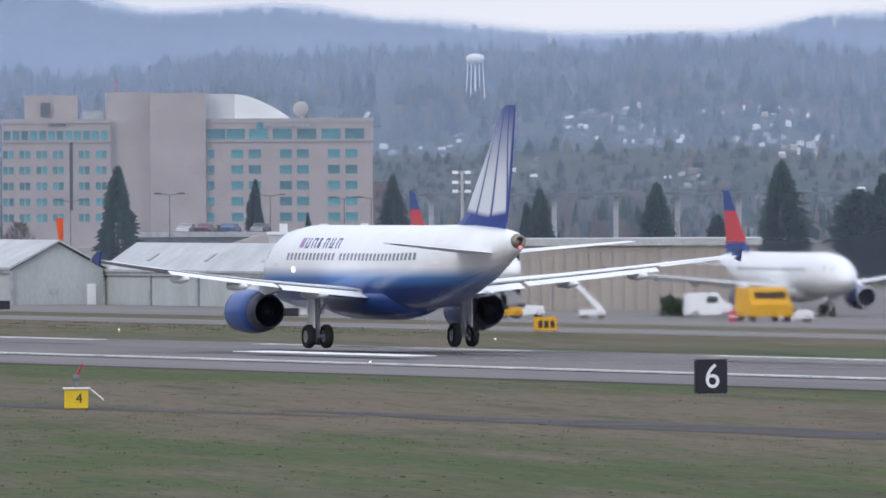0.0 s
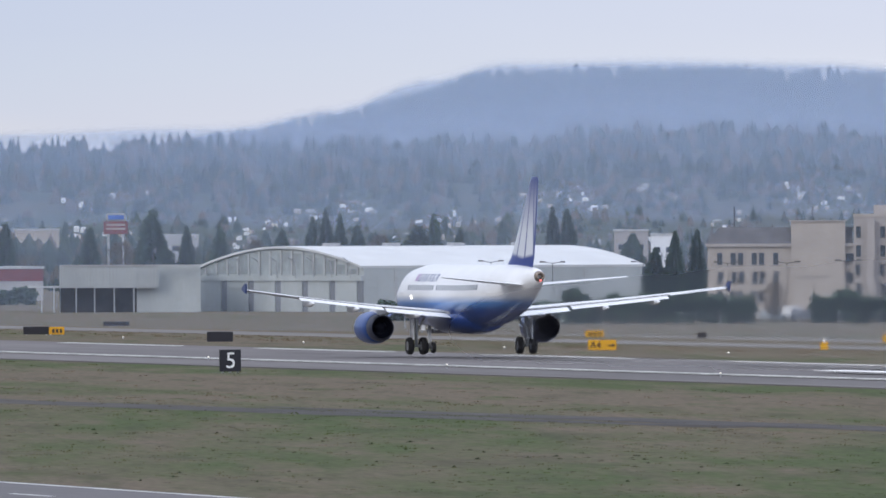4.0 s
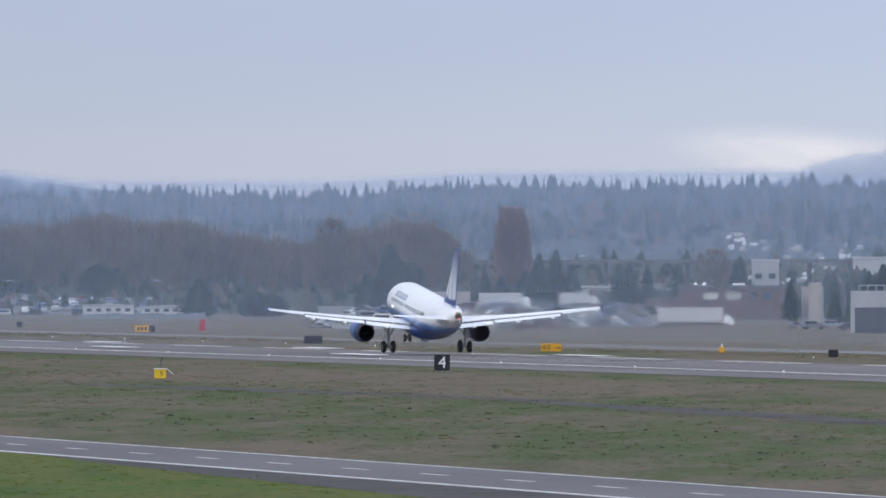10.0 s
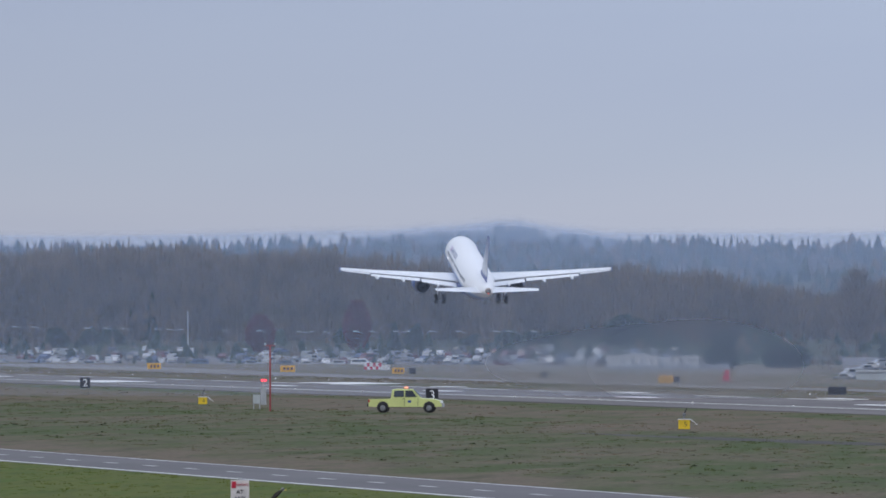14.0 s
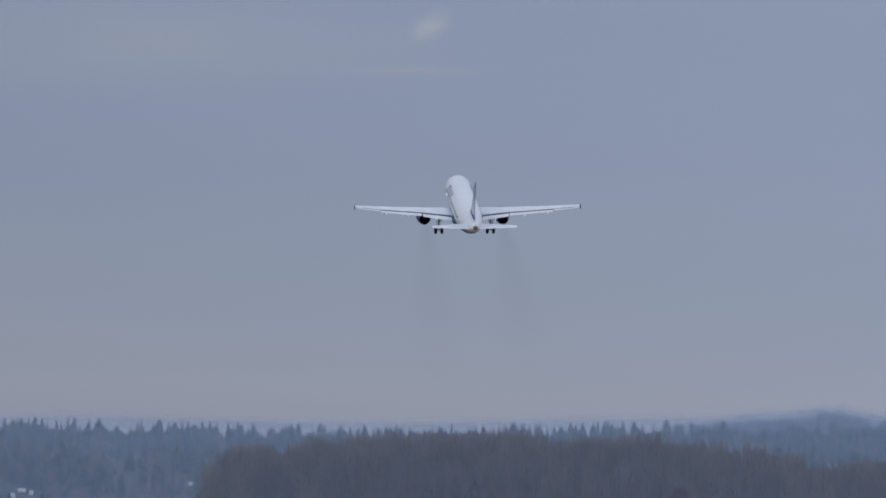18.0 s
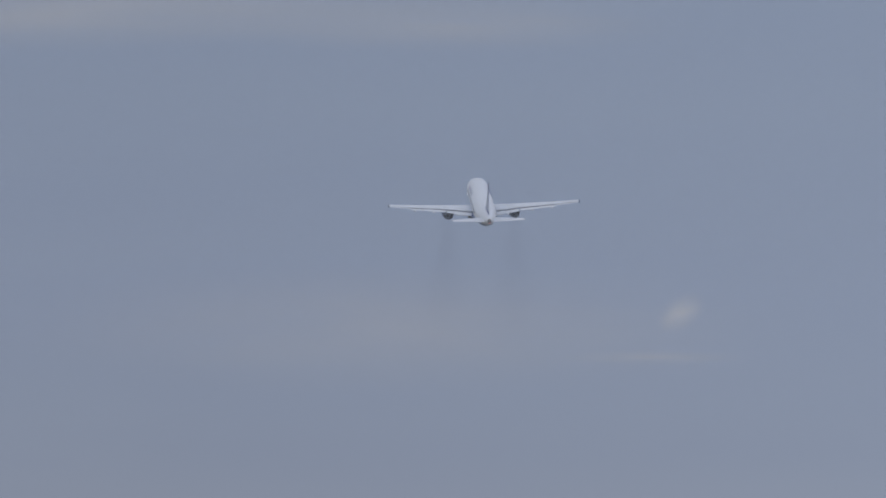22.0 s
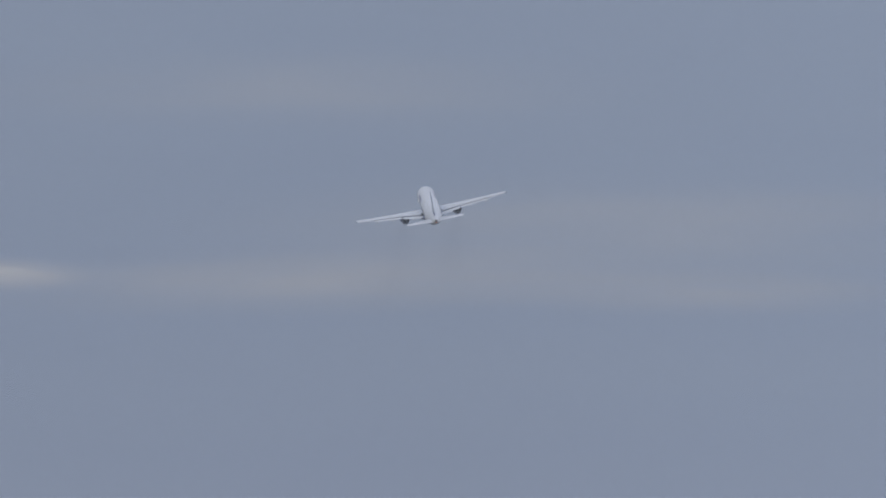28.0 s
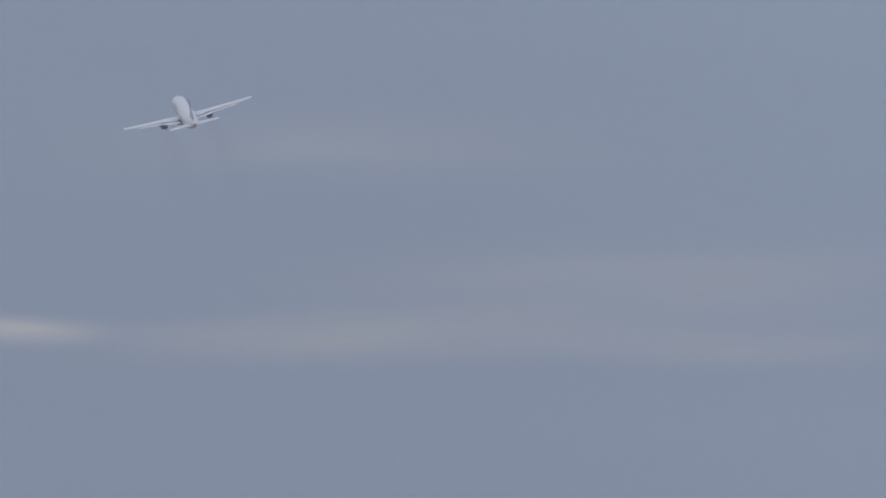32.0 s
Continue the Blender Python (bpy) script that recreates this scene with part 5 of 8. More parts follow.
def long_hotel():
    r = 2094
    top = thing("long_hotel", stand(-73.578, r), "long four-storey cream hotel with a red round sign", "hotel")
    H = 15.1
    wall_box("wall", top, 0, 74.4, 0, 18, -1, H, M["cream"])
    # projecting bays
    for x0, x1 in ((2.0, 3.1), (5.4, 6.8), (9.0, 10.4), (12.9, 15.2), (17.8, 19.6), (22.0, 23.3), (25.4, 28.6), (38.0, 39.6)):
        wall_box("bay", top, x0, x1, -1.1, 0, -1, H - 0.6, M["cream"])
    wall_box("tower", top, 23.3, 35.4, -0.9, 10, -1, H, M["cream"])
    wall_box("parapet", top, -0.1, 74.5, -0.15, 0.3, H - 0.25, H + 0.2, M["beige"])
    wall_box("penthouse", top, 23.4, 34.6, 0.4, 9, H, H + 3.1, M["cream"])
    wall_box("penthouse", top, 11.2, 20.8, 3, 11, H, H + 2.9, M["cream"])
    wall_box("roof_edge", top, 10.9, 21.0, 2.6, 11.2, H + 2.9, H + 3.2, M["beige"])
    wall_box("penthouse", top, 3.0, 8.9, 3, 9, H, H + 1.5, M["cream"])
    wall_box("penthouse", top, 69.8, 74.2, 2, 9, H, H + 1.7, M["pink"])
    for x in (24.6, 27.0, 29.3, 31.7):
        wall_box("roof_post", top, x, x + 0.8, -0.2, 0.4, H + 1.6, H + 3.2, M["beige"])
    bm = lathe_x([(0.0, 1.36), (0.25, 1.36), (0.25, 0.02)], 28)
    bmesh.ops.rotate(bm, verts=bm.verts[:], cent=(0, 0, 0), matrix=Matrix.Rotation(radians(-90), 3, "Z"))
    bmesh.ops.translate(bm, verts=bm.verts[:], vec=(34.1, -0.95, 11.7))
    disc = part("round_sign", bm, M["red"], top, "red round sign with pale bars", True)
    for dz, w in ((0.5, 0.5), (0.05, 0.62), (-0.45, 0.5)):
        part("sign_bar", box(34.1 - w, 34.1 + w, -1.26, -1.19, 11.66 + dz, 11.78 + dz), M["pink"], disc)
    rows = [12.6, 9.8, 7.0, 4.2]
    thin = [0.7, 4.3, 7.9, 11.4, 12.2, 15.9, 16.8, 18.5 + 1.5, 20.9, 24.4]
    fat = [38.2, 42.6, 44.8, 50.5, 52.3, 57.9, 59.8, 65.4, 67.3, 72.9]
    for z in rows:
        panes(top, [(x, z, 0.72, 1.7) for x in thin if not (23.3 < x < 35.4)], M["glass"], M["beige"])
        panes(top, [(x, z, 1.55, 1.55) for x in fat], M["glass"], M["beige"])
    for z in rows:
        panes(top, [(x, z, 0.72, 1.6) for x in (24.4, 29.0, 36.6)], M["glass"], M["beige"], y=-0.9)
    # slate roofed wing
    low = thing("slate_roofed_hotel", stand(-74.171, r), "cream three-storey building with a grey slate mansard roof", "hotel")
    wall_box("wall", low, 0, 21.7, 0.5, 14, -1, 10.9, M["beige"])
    wall_box("cornice", low, -0.3, 21.7, 0.1, 0.5, 10.5, 10.95, M["cream"])
    secs = [[(0 + a, 0.4 + a, z), (21.5, 0.4 + a, z), (21.5, 13.5 - a, z), (0 + a, 13.5 - a, z)] for z, a in ((10.9, -0.3), (13.4, 1.7))]
    part("mansard_roof", loft(secs), M["darkroof"], low, "grey slate mansard roof")
    wall_box("stair_tower", low, 12.4, 20.4, -0.3, 9, -1, 14.2, M["beige"])
    wall_box("roof_edge", low, 12.2, 20.6, -0.5, 9.2, 14.2, 14.4, M["cream"])
    for z in (8.7, 5.9, 3.1):
        panes(low, [(x, z, 0.75, 1.75) for x in (1.8, 3.8, 4.9, 6.9, 8.0, 10.1)], M["glass"], M["cream"], y=0.5)
        panes(low, [(21.1, z, 1.2, 1.5)], M["glass"], M["cream"], y=0.5)
    for x in (4.0, 15.6):
        bm = bmesh.new()
        rod(bm, (x, 4, 12.6), (x, 4, 16.5), 0.12)
        part("flue", bm, M["dark"], low)


def white_offices():
    top = thing("white_office_block", stand(-71.55, 2300), "white stepped office block with dark windows", "building")
    wall_box("wall", top, 0.2, 12.8, 8, 20, -1, 17.6, M["officewhite"])
    wall_box("wall", top, 0.0, 19.8, 0, 12, -1, 14.0, M["officewhite"])
    wall_box("stair_tower", top, 12.4, 14.0, 3, 9, 14, 17.9, M["officewhite"])
    wall_box("stair_tower", top, 16.6, 18.0, 3, 9, 14, 16.0, M["steel"])
    for z in (12.4, 9.2, 6.0):
        panes(top, [(1.2, z, 1.0, 1.6), (3.0, z, 1.0, 1.6), (10.2, z, 1.6, 1.6), (13.6, z, 2.4, 1.6), (17.4, z, 2.6, 1.6)], M["glass"], M["white"])


def gable_shed(az, r, turn, lr, ll, eave, ridge, label, doors):
    """A long shed: gable wall along x, long wall with sliding doors along y."""
    top = thing("hangar_shed", stand(az, r, turn), label, "shed", "hangar sheds")
    bm = bmesh.new()
    prof = [(0, -0.5), (lr, -0.5), (lr, eave), (lr / 2, ridge), (0, eave)]
    rings = [[bm.verts.new((x, y, z)) for x, z in prof] for y in (0, ll)]
    skin(bm, rings)
    bm.faces.new(rings[0][::-1]), bm.faces.new(rings[1])
    bmesh.ops.recalc_face_normals(bm, faces=bm.faces[:])
    part("wall", bm, M["greyblue"], top)
    for sx in (0, 1):
        bm = bmesh.new()
        a = [(-0.5, eave - 0.1 + 0.05), (lr / 2, ridge + 0.15), (lr / 2, ridge + 0.35), (-0.5, eave + 0.2)]
        if sx:
            a = [(lr - x, z) for x, z in a]
        rings = [[bm.verts.new((x, y, z)) for x, z in a] for y in (-0.5, ll + 0.5)]
        skin(bm, rings)
        bm.faces.new(rings[0]), bm.faces.new(rings[1])
        bmesh.ops.recalc_face_normals(bm, faces=bm.faces[:])
        part("roof", bm, M["shedroof"], top, "pale weathered metal roof slope")
    w = ll / doors
    for i in range(doors):
        part("sliding_door", box(-0.14, -0.02, i * w + 0.5, (i + 1) * w - 0.5, -0.3, eave - 0.55), M["greyblue"], top)
        part("door_post", box(-0.3, 0.0, i * w - 0.3, i * w + 0.3, -0.5, eave - 0.1), M["steel"], top)
    part("door_rail", box(-0.35, 0.0, 0, ll, eave - 0.45, eave - 0.1), M["steel"], top)
    part("louvre", box(lr * 0.40, lr * 0.5, -0.06, 0.0, eave * 0.32, eave * 0.46), M["steel"], top)
    part("side_door", box(lr * 0.82, lr * 0.92, -0.06, 0.0, -0.3, 2.2), M["white"], top)
    for k in range(3):
        y = ll * (0.2 + 0.3 * k)
        x0 = lr * 0.12
        z0 = eave + 0.28 + (ridge - eave) * (x0 + 0.5) / (lr / 2 + 0.5)
        bm = bmesh.new()
        add_box(bm, 0, lr * 0.17, 0, 1.3, 0, 0.06)
        ob = part("skylight", bm, M["steel"], top, "grey skylight strip")
        ob.matrix_basis = Matrix.Translation((x0, y, z0)) @ Matrix.Rotation(-atan2(ridge - eave, lr / 2), 4, "Y")
    return top


def hangar():
    r = 2288
    turn = 35.0
    lr, ll = 55.8, 46.6
    top = thing("arched_hangar", stand(-75.565, r, turn), "large white hangar with an arched roof and glazed front", "hangar")
    n = 14
    eave, rise = 7.05, 3.2
    arc = [(ll * k / n, eave + rise * sin(pi * k / n) ** 0.9) for k in range(n + 1)]
    bm = bmesh.new()
    prof = [(0, -1)] + arc + [(ll, -1)]
    rings = [[bm.verts.new((x, y, z)) for y, z in prof] for x in (0, lr)]
    skin(bm, rings)
    bm.faces.new(rings[0][::-1]), bm.faces.new(rings[1])
    bmesh.ops.recalc_face_normals(bm, faces=bm.faces[:])
    part("wall", bm, M["greyblue"], top)
    bm = bmesh.new()
    rings = []
    for x in (-0.6, lr + 0.6):
        rings.append([bm.verts.new((x, y, z + 0.05)) for y, z in arc] + [bm.verts.new((x, y, z + 0.42)) for y, z in arc[::-1]])
    skin(bm, rings)
    bm.faces.new(rings[0][::-1]), bm.faces.new(rings[1])
    bmesh.ops.recalc_face_normals(bm, faces=bm.faces[:])
    part("arched_roof", bm, M["fabricroof"], top, "white shallow arched roof")
    # glazed front: tall mullions and lintel over the doors
    part("lintel", box(-0.6, 0, 0, ll, 5.0, 5.9), M["greyblue"], top)
    for k in range(15):
        y = ll * (k + 0.5) / 15
        z = eave + rise * sin(pi * (k + 0.5) / 15) ** 0.9
        part("mullion", box(-0.28, 0, y - 0.18, y + 0.18, 5.9, z - 0.2), M["shedroof"], top)
        part("front_glass", box(-0.1, 0, y + 0.2, y + ll / 15 - 0.2, 6.1, z - 0.5), M["glasspale"], top)
    for k in range(6):
        y = ll * k / 6
        part("sliding_door", box(-0.35, -0.02, y + 1.6, y + ll / 6 - 0.1, -0.6, 5.0), M["greyblue"], top)
        # blue-grey panels paint the dimness of the openings between the doors
        part("door_gap_shade", box(-0.2, 0.0, y + 0.1, y + 1.5, -0.6, 5.0), M["bluegrey"], top)
    for k in range(7):
        y = 3 + 5.2 * k
        bm = bmesh.new()
        rod(bm, (-0.6, y, 5.4), (-0.9, y, 8.2), 0.09)
        rod(bm, (-0.9, y, 8.2), (-2.2, y, 8.9), 0.09)
        part("lamp_arm", bm, M["steel"], top)
    for x in (8, 20, 33, 46):
        part("roof_vent", box(x, x + 2, ll * 0.45, ll * 0.5, eave + rise + 0.2, eave + rise + 0.9), M["steel"], top)
        part("side_panel", box(x - 2, x - 1.6, -0.12, 0, -0.6, 6.8), M["shedroof"], top)
    # low annex with canopy
    an = thing("hangar_annex", stand(-76.80, 2300), "low white annex with a dark open bay and canopy", "building")
    W = 23.0
    wall_box("wall", an, 12.6, W, 3, 20, -1, 7.6, M["greyblue"])
    wall_box("wall", an, 0, W, 9, 22, -1, 7.6, M["greyblue"])
    # a dark panel stands in for the shaded inside of the bay
    wall_box("bay_shade", an, 0.2, 12.6, 8.9, 9.0, -1, 4.2, M["darkroof"])
    for i in range(14):
        wall_box("fascia_panel", an, 0.1 + 1.15 * i, 1.15 + 1.15 * i, 1.0, 1.4, 4.2, 7.5, M["greyblue"])
    for i in range(30):
        wall_box("fascia_rib", an, 0.2 + 0.53 * i, 0.36 + 0.53 * i, 0.86, 1.0, 4.25, 7.4, M["shedroof"])
    wall_box("roof_edge", an, 0.0, W, 0.8, 1.3, 7.5, 7.75, M["dull"])
    wall_box("canopy", an, -5.2, 15.6, 1.0, 9, 4.0, 4.3, M["shedroof"])
    for x in (-3.0, -1.0, 2.6, 5.6, 8.8, 12.0):
        wall_box("canopy_post", an, x, x + 0.22, 1.1, 1.35, -1, 4.0, M["steel"])


def warehouse():
    r = 2650
    top = thing("red_band_warehouse", stand(-77.86, r), "long white warehouse with a dark red upper band", "warehouse")
    wall_box("wall", top, 0, 46, 0, 25, -1, 3.6, M["dull"])
    wall_box("red_band", top, 0.0, 46, -0.12, 25, 3.6, 5.9, M["redband"])
    wall_box("roof_edge", top, -0.2, 46.2, -0.3, 25.2, 5.9, 6.35, M["shedroof"])
    wall_box("roof_plant", top, 9, 13, 6, 10, 6.3, 7.4, M["shedroof"])
    wall_box("roof_plant", top, 30, 34, 6, 10, 6.3, 7.2, M["steel"])
    for x in (6, 15, 24, 33):
        wall_box("loading_door", top, x, x + 3.4, -0.1, 0.0, -0.6, 2.8, M["greyblue"])
    le = thing("white_workshop", stand(-78.20, r + 10), "white workshop with dark open bays", "workshop")
    wall_box("wall", le, 0, 15.4, 1, 22, -1, 7.9, M["dull"])
    wall_box("wall", le, 15.4, 31, 6, 22, -1, 8.3, M["dull"])
    # the bays' inner shade is painted as dark panels on the wall
    wall_box("bay_shade", le, 0.8, 8.4, 0.86, 1.0, -0.6, 4.8, M["slot"])
    wall_box("bay_shade", le, 10.8, 13.0, 0.86, 1.0, -0.6, 5.0, M["slot"])
    wall_box("pier", le, 8.5, 10.6, 0.4, 1.0, -1, 7.6, M["greyblue"])
    wall_box("chimney", le, 26.6, 28.2, 8, 10, 8.3, 10.6, M["dull"])
    for x in (1.6, 3.2, 4.8, 6.4):
        wall_box("roof_rail", le, x, x + 0.15, 1.2, 1.35, 7.9, 9.0, M["steel"])
    wall_box("roof_rail", le, 1.6, 6.55, 1.2, 1.35, 8.9, 9.05, M["steel"])


def brick_block():
    r = 2974
    top = thing("brick_office", stand(-79.07, r), "flat-roofed brown brick office with wide arched windows", "building")
    wall_box("wall", top, 2.0, 13.0, -2, 12, -1, 4.6, M["brick"])
    wall_box("wall", top, 8.8, 31.5, 0, 16, -1, 7.0, M["brick"])
    wall_box("parapet", top, 8.7, 31.6, -0.25, 0.2, 6.6, 7.2, M["darkroof"])
    panes(top, [(x, 5.0, 3.2, 1.5) for x in (15.6, 20.4)], M["pane_lit"], M["brick"])
    panes(top, [(x, 5.0, 1.7, 1.5) for x in (24.8, 27.6)], M["glass"], M["brick"])
    for x in (12.6, 14.4):
        bm = bmesh.new()
        bmesh.ops.create_icosphere(bm, subdivisions=1, radius=0.5)
        bmesh.ops.translate(bm, verts=bm.verts[:], vec=(x, 6, 7.4))
        part("roof_dome", bm, M["white"], top)
    wall_box("roof_plant", top, 20.4, 23.0, 5, 8, 7.0, 7.7, M["white"])
    g = thing("grey_workshop", stand(-79.22, r + 30), "low grey metal workshop with a dark doorway", "workshop")
    wall_box("wall", g, 0, 24.0, 0, 14, -1, 6.0, M["bluegrey"])
    wall_box("roof_edge", g, -0.2, 24.2, -0.3, 14.2, 6.0, 6.4, M["shedroof"])
    # no opening here: a dark panel paints the doorway's shade
    wall_box("doorway", g, 3.3, 6.7, -0.12, 0.0, -0.5, 4.2, M["slot"])
    b = thing("tan_block", stand(-78.40, 2900), "small tan building with a square tower", "building")
    wall_box("wall", b, 0, 4.6, 1, 8, -1, 7.4, M["beige"])
    wall_box("tower", b, 1.6, 4.2, 0, 4, -1, 8.2, M["beige"])


def far_blocks():
    """Stores and sheds at the foot of the ridge."""
    data = [(-78.19, 3050, 8.6, 12.5, "dull"), (-78.0, 3055, 22, 12.9, "dull"), (-78.02, 3050, 4.5, 14.6, "dull"), (-77.66, 3045, 18.5, 12.9, "cream"), (-77.48, 3060, 9, 12.6, "dull"), (-76.98, 3040, 9.5, 11.5, "beige"), (-78.60, 3110, 6.0, 11.8, "dull"), (-79.35, 3080, 20, 6.2, "dull"), (-77.30, 3080, 14.6, 11.9, "cream"), (-76.42, 3100, 10, 10.0, "dull"), (-74.55, 2900, 7, 11.6, "cream"), (-74.4, 2900, 5, 10.8, "white"), (-84.85, 3300, 24, 4.2, "dull"), (-84.45, 3300, 14, 5.2, "dull")]
    for az, r, w, h, m in data:
        t = thing("far_store", stand(az, r), "far pale flat-roofed store building in haze", "building", "far stores")
        wall_box("wall", t, 0, w, 0, 10, -1, h, M[m])
        wall_box("roof_edge", t, -0.2, w + 0.2, -0.2, 10.2, h, h + 0.4, M["shedroof"])
        k = max(2, int(w / 3))
        panes(t, [((i + 0.5) * w / k, h * 0.72, w / k * 0.5, 1.1) for i in range(k)], M["glass"], M["steel"])
    # white arched roof
    t = thing("arched_store", stand(-77.99, 3040), "pale store with a shallow white arched roof", "building")
    secs = []
    for k in range(9):
        x = 12.0 * k / 8
        secs.append([(x, 0, -1), (x, 12, -1), (x, 12, 8.6 + 2.6 * sin(pi * k / 8)), (x, 0, 8.6 + 2.6 * sin(pi * k / 8))])
    part("arched_roof", loft(secs), M["fabricroof"], t)
    t = thing("overpass", stand(-79.75, 3120), "long grey elevated roadway on piers", "overpass")
    part("deck", box(0, 112, 0, 9, 11.3, 12.1), M["darkroof"], t)
    for i in range(13):
        part("pier", box(3 + 9 * i, 4.0 + 9 * i, 3, 5, -1, 11.3), M["darkroof"], t)
    t = thing("overpass", stand(-69.9, 2750), "long grey elevated roadway on piers", "overpass")
    part("deck", box(0, 126, 0, 9, 9.6, 10.2), M["darkroof"], t)
    for i in range(11):
        part("pier", box(4 + 12 * i, 5 + 12 * i, 3, 5, -1, 9.6), M["steel"], t)


def parking_deck():
    t = thing("parking_deck", stand(-70.56, 1880), "grey open parking deck with cars on its roof", "car park")
    part("deck", box(0, 22, 0, 14, 4.2, 5.9), M["darkroof"], t)
    part("wall", box(-6, 26, 2, 14, -1, 4.2), M["cream"], t)
    part("parapet", box(-0.1, 22.1, -0.15, 0.1, 5.5, 6.2), M["steel"], t)
    w = thing("terminal_wall", stand(-68.95, 1370), "long tan ribbed wall with a pale flat roof", "building")
    part("wall", box(0, 23.2, 0, 20, -0.6, 6.4), M["beige"], w)
    part("roof", box(-0.4, 23.6, -0.4, 20.4, 6.4, 7.1), M["shedroof"], w)
    for i in range(20):
        part("rib", box(0.5 + 1.16 * i, 0.75 + 1.16 * i, -0.18, 0, -0.6, 6.3), M["cream"], w)
    g = thing("cream_gable_shed", stand(-70.16, 1590), "cream gabled shed roof behind the hangars", "shed")
    bm = bmesh.new()
    rings = [[bm.verts.new((x, y, z)) for x, z in ((0, -1), (9, -1), (9, 5.4), (4.5, 6.9), (0, 5.4))] for y in (0, 14)]
    skin(bm, rings)
    bm.faces.new(rings[0][::-1]), bm.faces.new(rings[1])
    part("wall", bm, M["beige"], g)
    l = thing("flat_shed", stand(-72.05, 1700), "low cream flat-roofed shed behind the hangars", "shed")
    part("wall", box(0, 17.5, 0, 8, -1, 7.1), M["beige"], l)
    part("roof", box(-0.3, 17.8, -0.3, 8.3, 7.1, 7.5), M["cream"], l)


def behind_sheds():
    """A white flat-roofed hall with roof piers, blue freight containers and a brown block behind the sheds."""
    w = thing("white_hall", stand(-69.967, 1570), "white flat-roofed hall with short square roof piers", "building")
    part("wall", box(0, 15.8, 0, 14, -1, 6.9), M["officewhite"], w)
    part("roof_edge", box(-0.2, 16.0, -0.2, 14.2, 6.9, 7.15), M["white"], w)
    for x in (1.2, 5.7, 10.2):
        part("roof_pier", box(x, x + 0.9, -0.1, 0.8, 7.15, 8.1), M["white"], w)
    bm = bmesh.new()
    rings = [[bm.verts.new((x, y, z)) for x, z in ((15.8, -1), (20.2, -1), (20.2, 5.4), (15.8, 6.9))] for y in (0, 14)]
    skin(bm, rings)
    bm.faces.new(rings[0][::-1]), bm.faces.new(rings[1])
    bmesh.ops.recalc_face_normals(bm, faces=bm.faces[:])
    part("lean_to", bm, M["officewhite"], w)
    for az, wd in ((-69.285, 3.5), (-69.195, 3.8)):
        c = thing("freight_container", stand(az, 2420), "stacked bright blue freight containers", "container", "freight containers")
        for z in (-0.3, 2.6):
            k = part("container_body", box(0, wd, 0, 2.4, z, z + 2.8, 0.03), M["containerblue"], c)
            for i in range(int(wd / 0.6)):
                part("rib", box(0.15 + 0.6 * i, 0.3 + 0.6 * i, -0.06, 0.0, z + 0.2, z + 2.6), M["containerblue"], k)
    b = thing("brown_block", stand(-69.545, 2620), "narrow brown brick block behind the hotel", "building")
    part("wall", box(0, 3.2, 0, 12, -1, 12.6), M["brick"], b)
    part("parapet", box(-0.1, 3.3, -0.15, 12.1, 12.6, 12.9), M["darkroof"], b)
    panes(b, [(x, z, 0.7, 1.2) for x in (0.9, 2.2) for z in (10.4, 7.8, 5.2)], M["glass"], M["brick"])


M["containerblue"] = material("blue_container_paint", (0.03, 0.13, 0.42), 0.5, var=0.1)
M["glasspale"] = material("dusty_hangar_glazing", (0.30, 0.33, 0.33), 0.35, var=0.15, scale=0.4, random_tint=0.12)
M["pane_lit"] = material("pale_blind_glazing", (0.45, 0.45, 0.40), 0.4, var=0.15, random_tint=0.2)
tall_hotel()
long_hotel()
white_offices()
gable_shed(-71.006, 1455, 19.2, 9.9, 88, 3.75, 6.4, "long white metal hangar shed with sliding doors", 5)
gable_shed(-69.852, 1405, 20.0, 7.3, 58, 3.6, 6.2, "white metal hangar shed with a gabled end", 4)
hangar()
warehouse()
brick_block()
far_blocks()
parking_deck()
behind_sheds()

# ---------------------------------------------------------------- trees and hedges


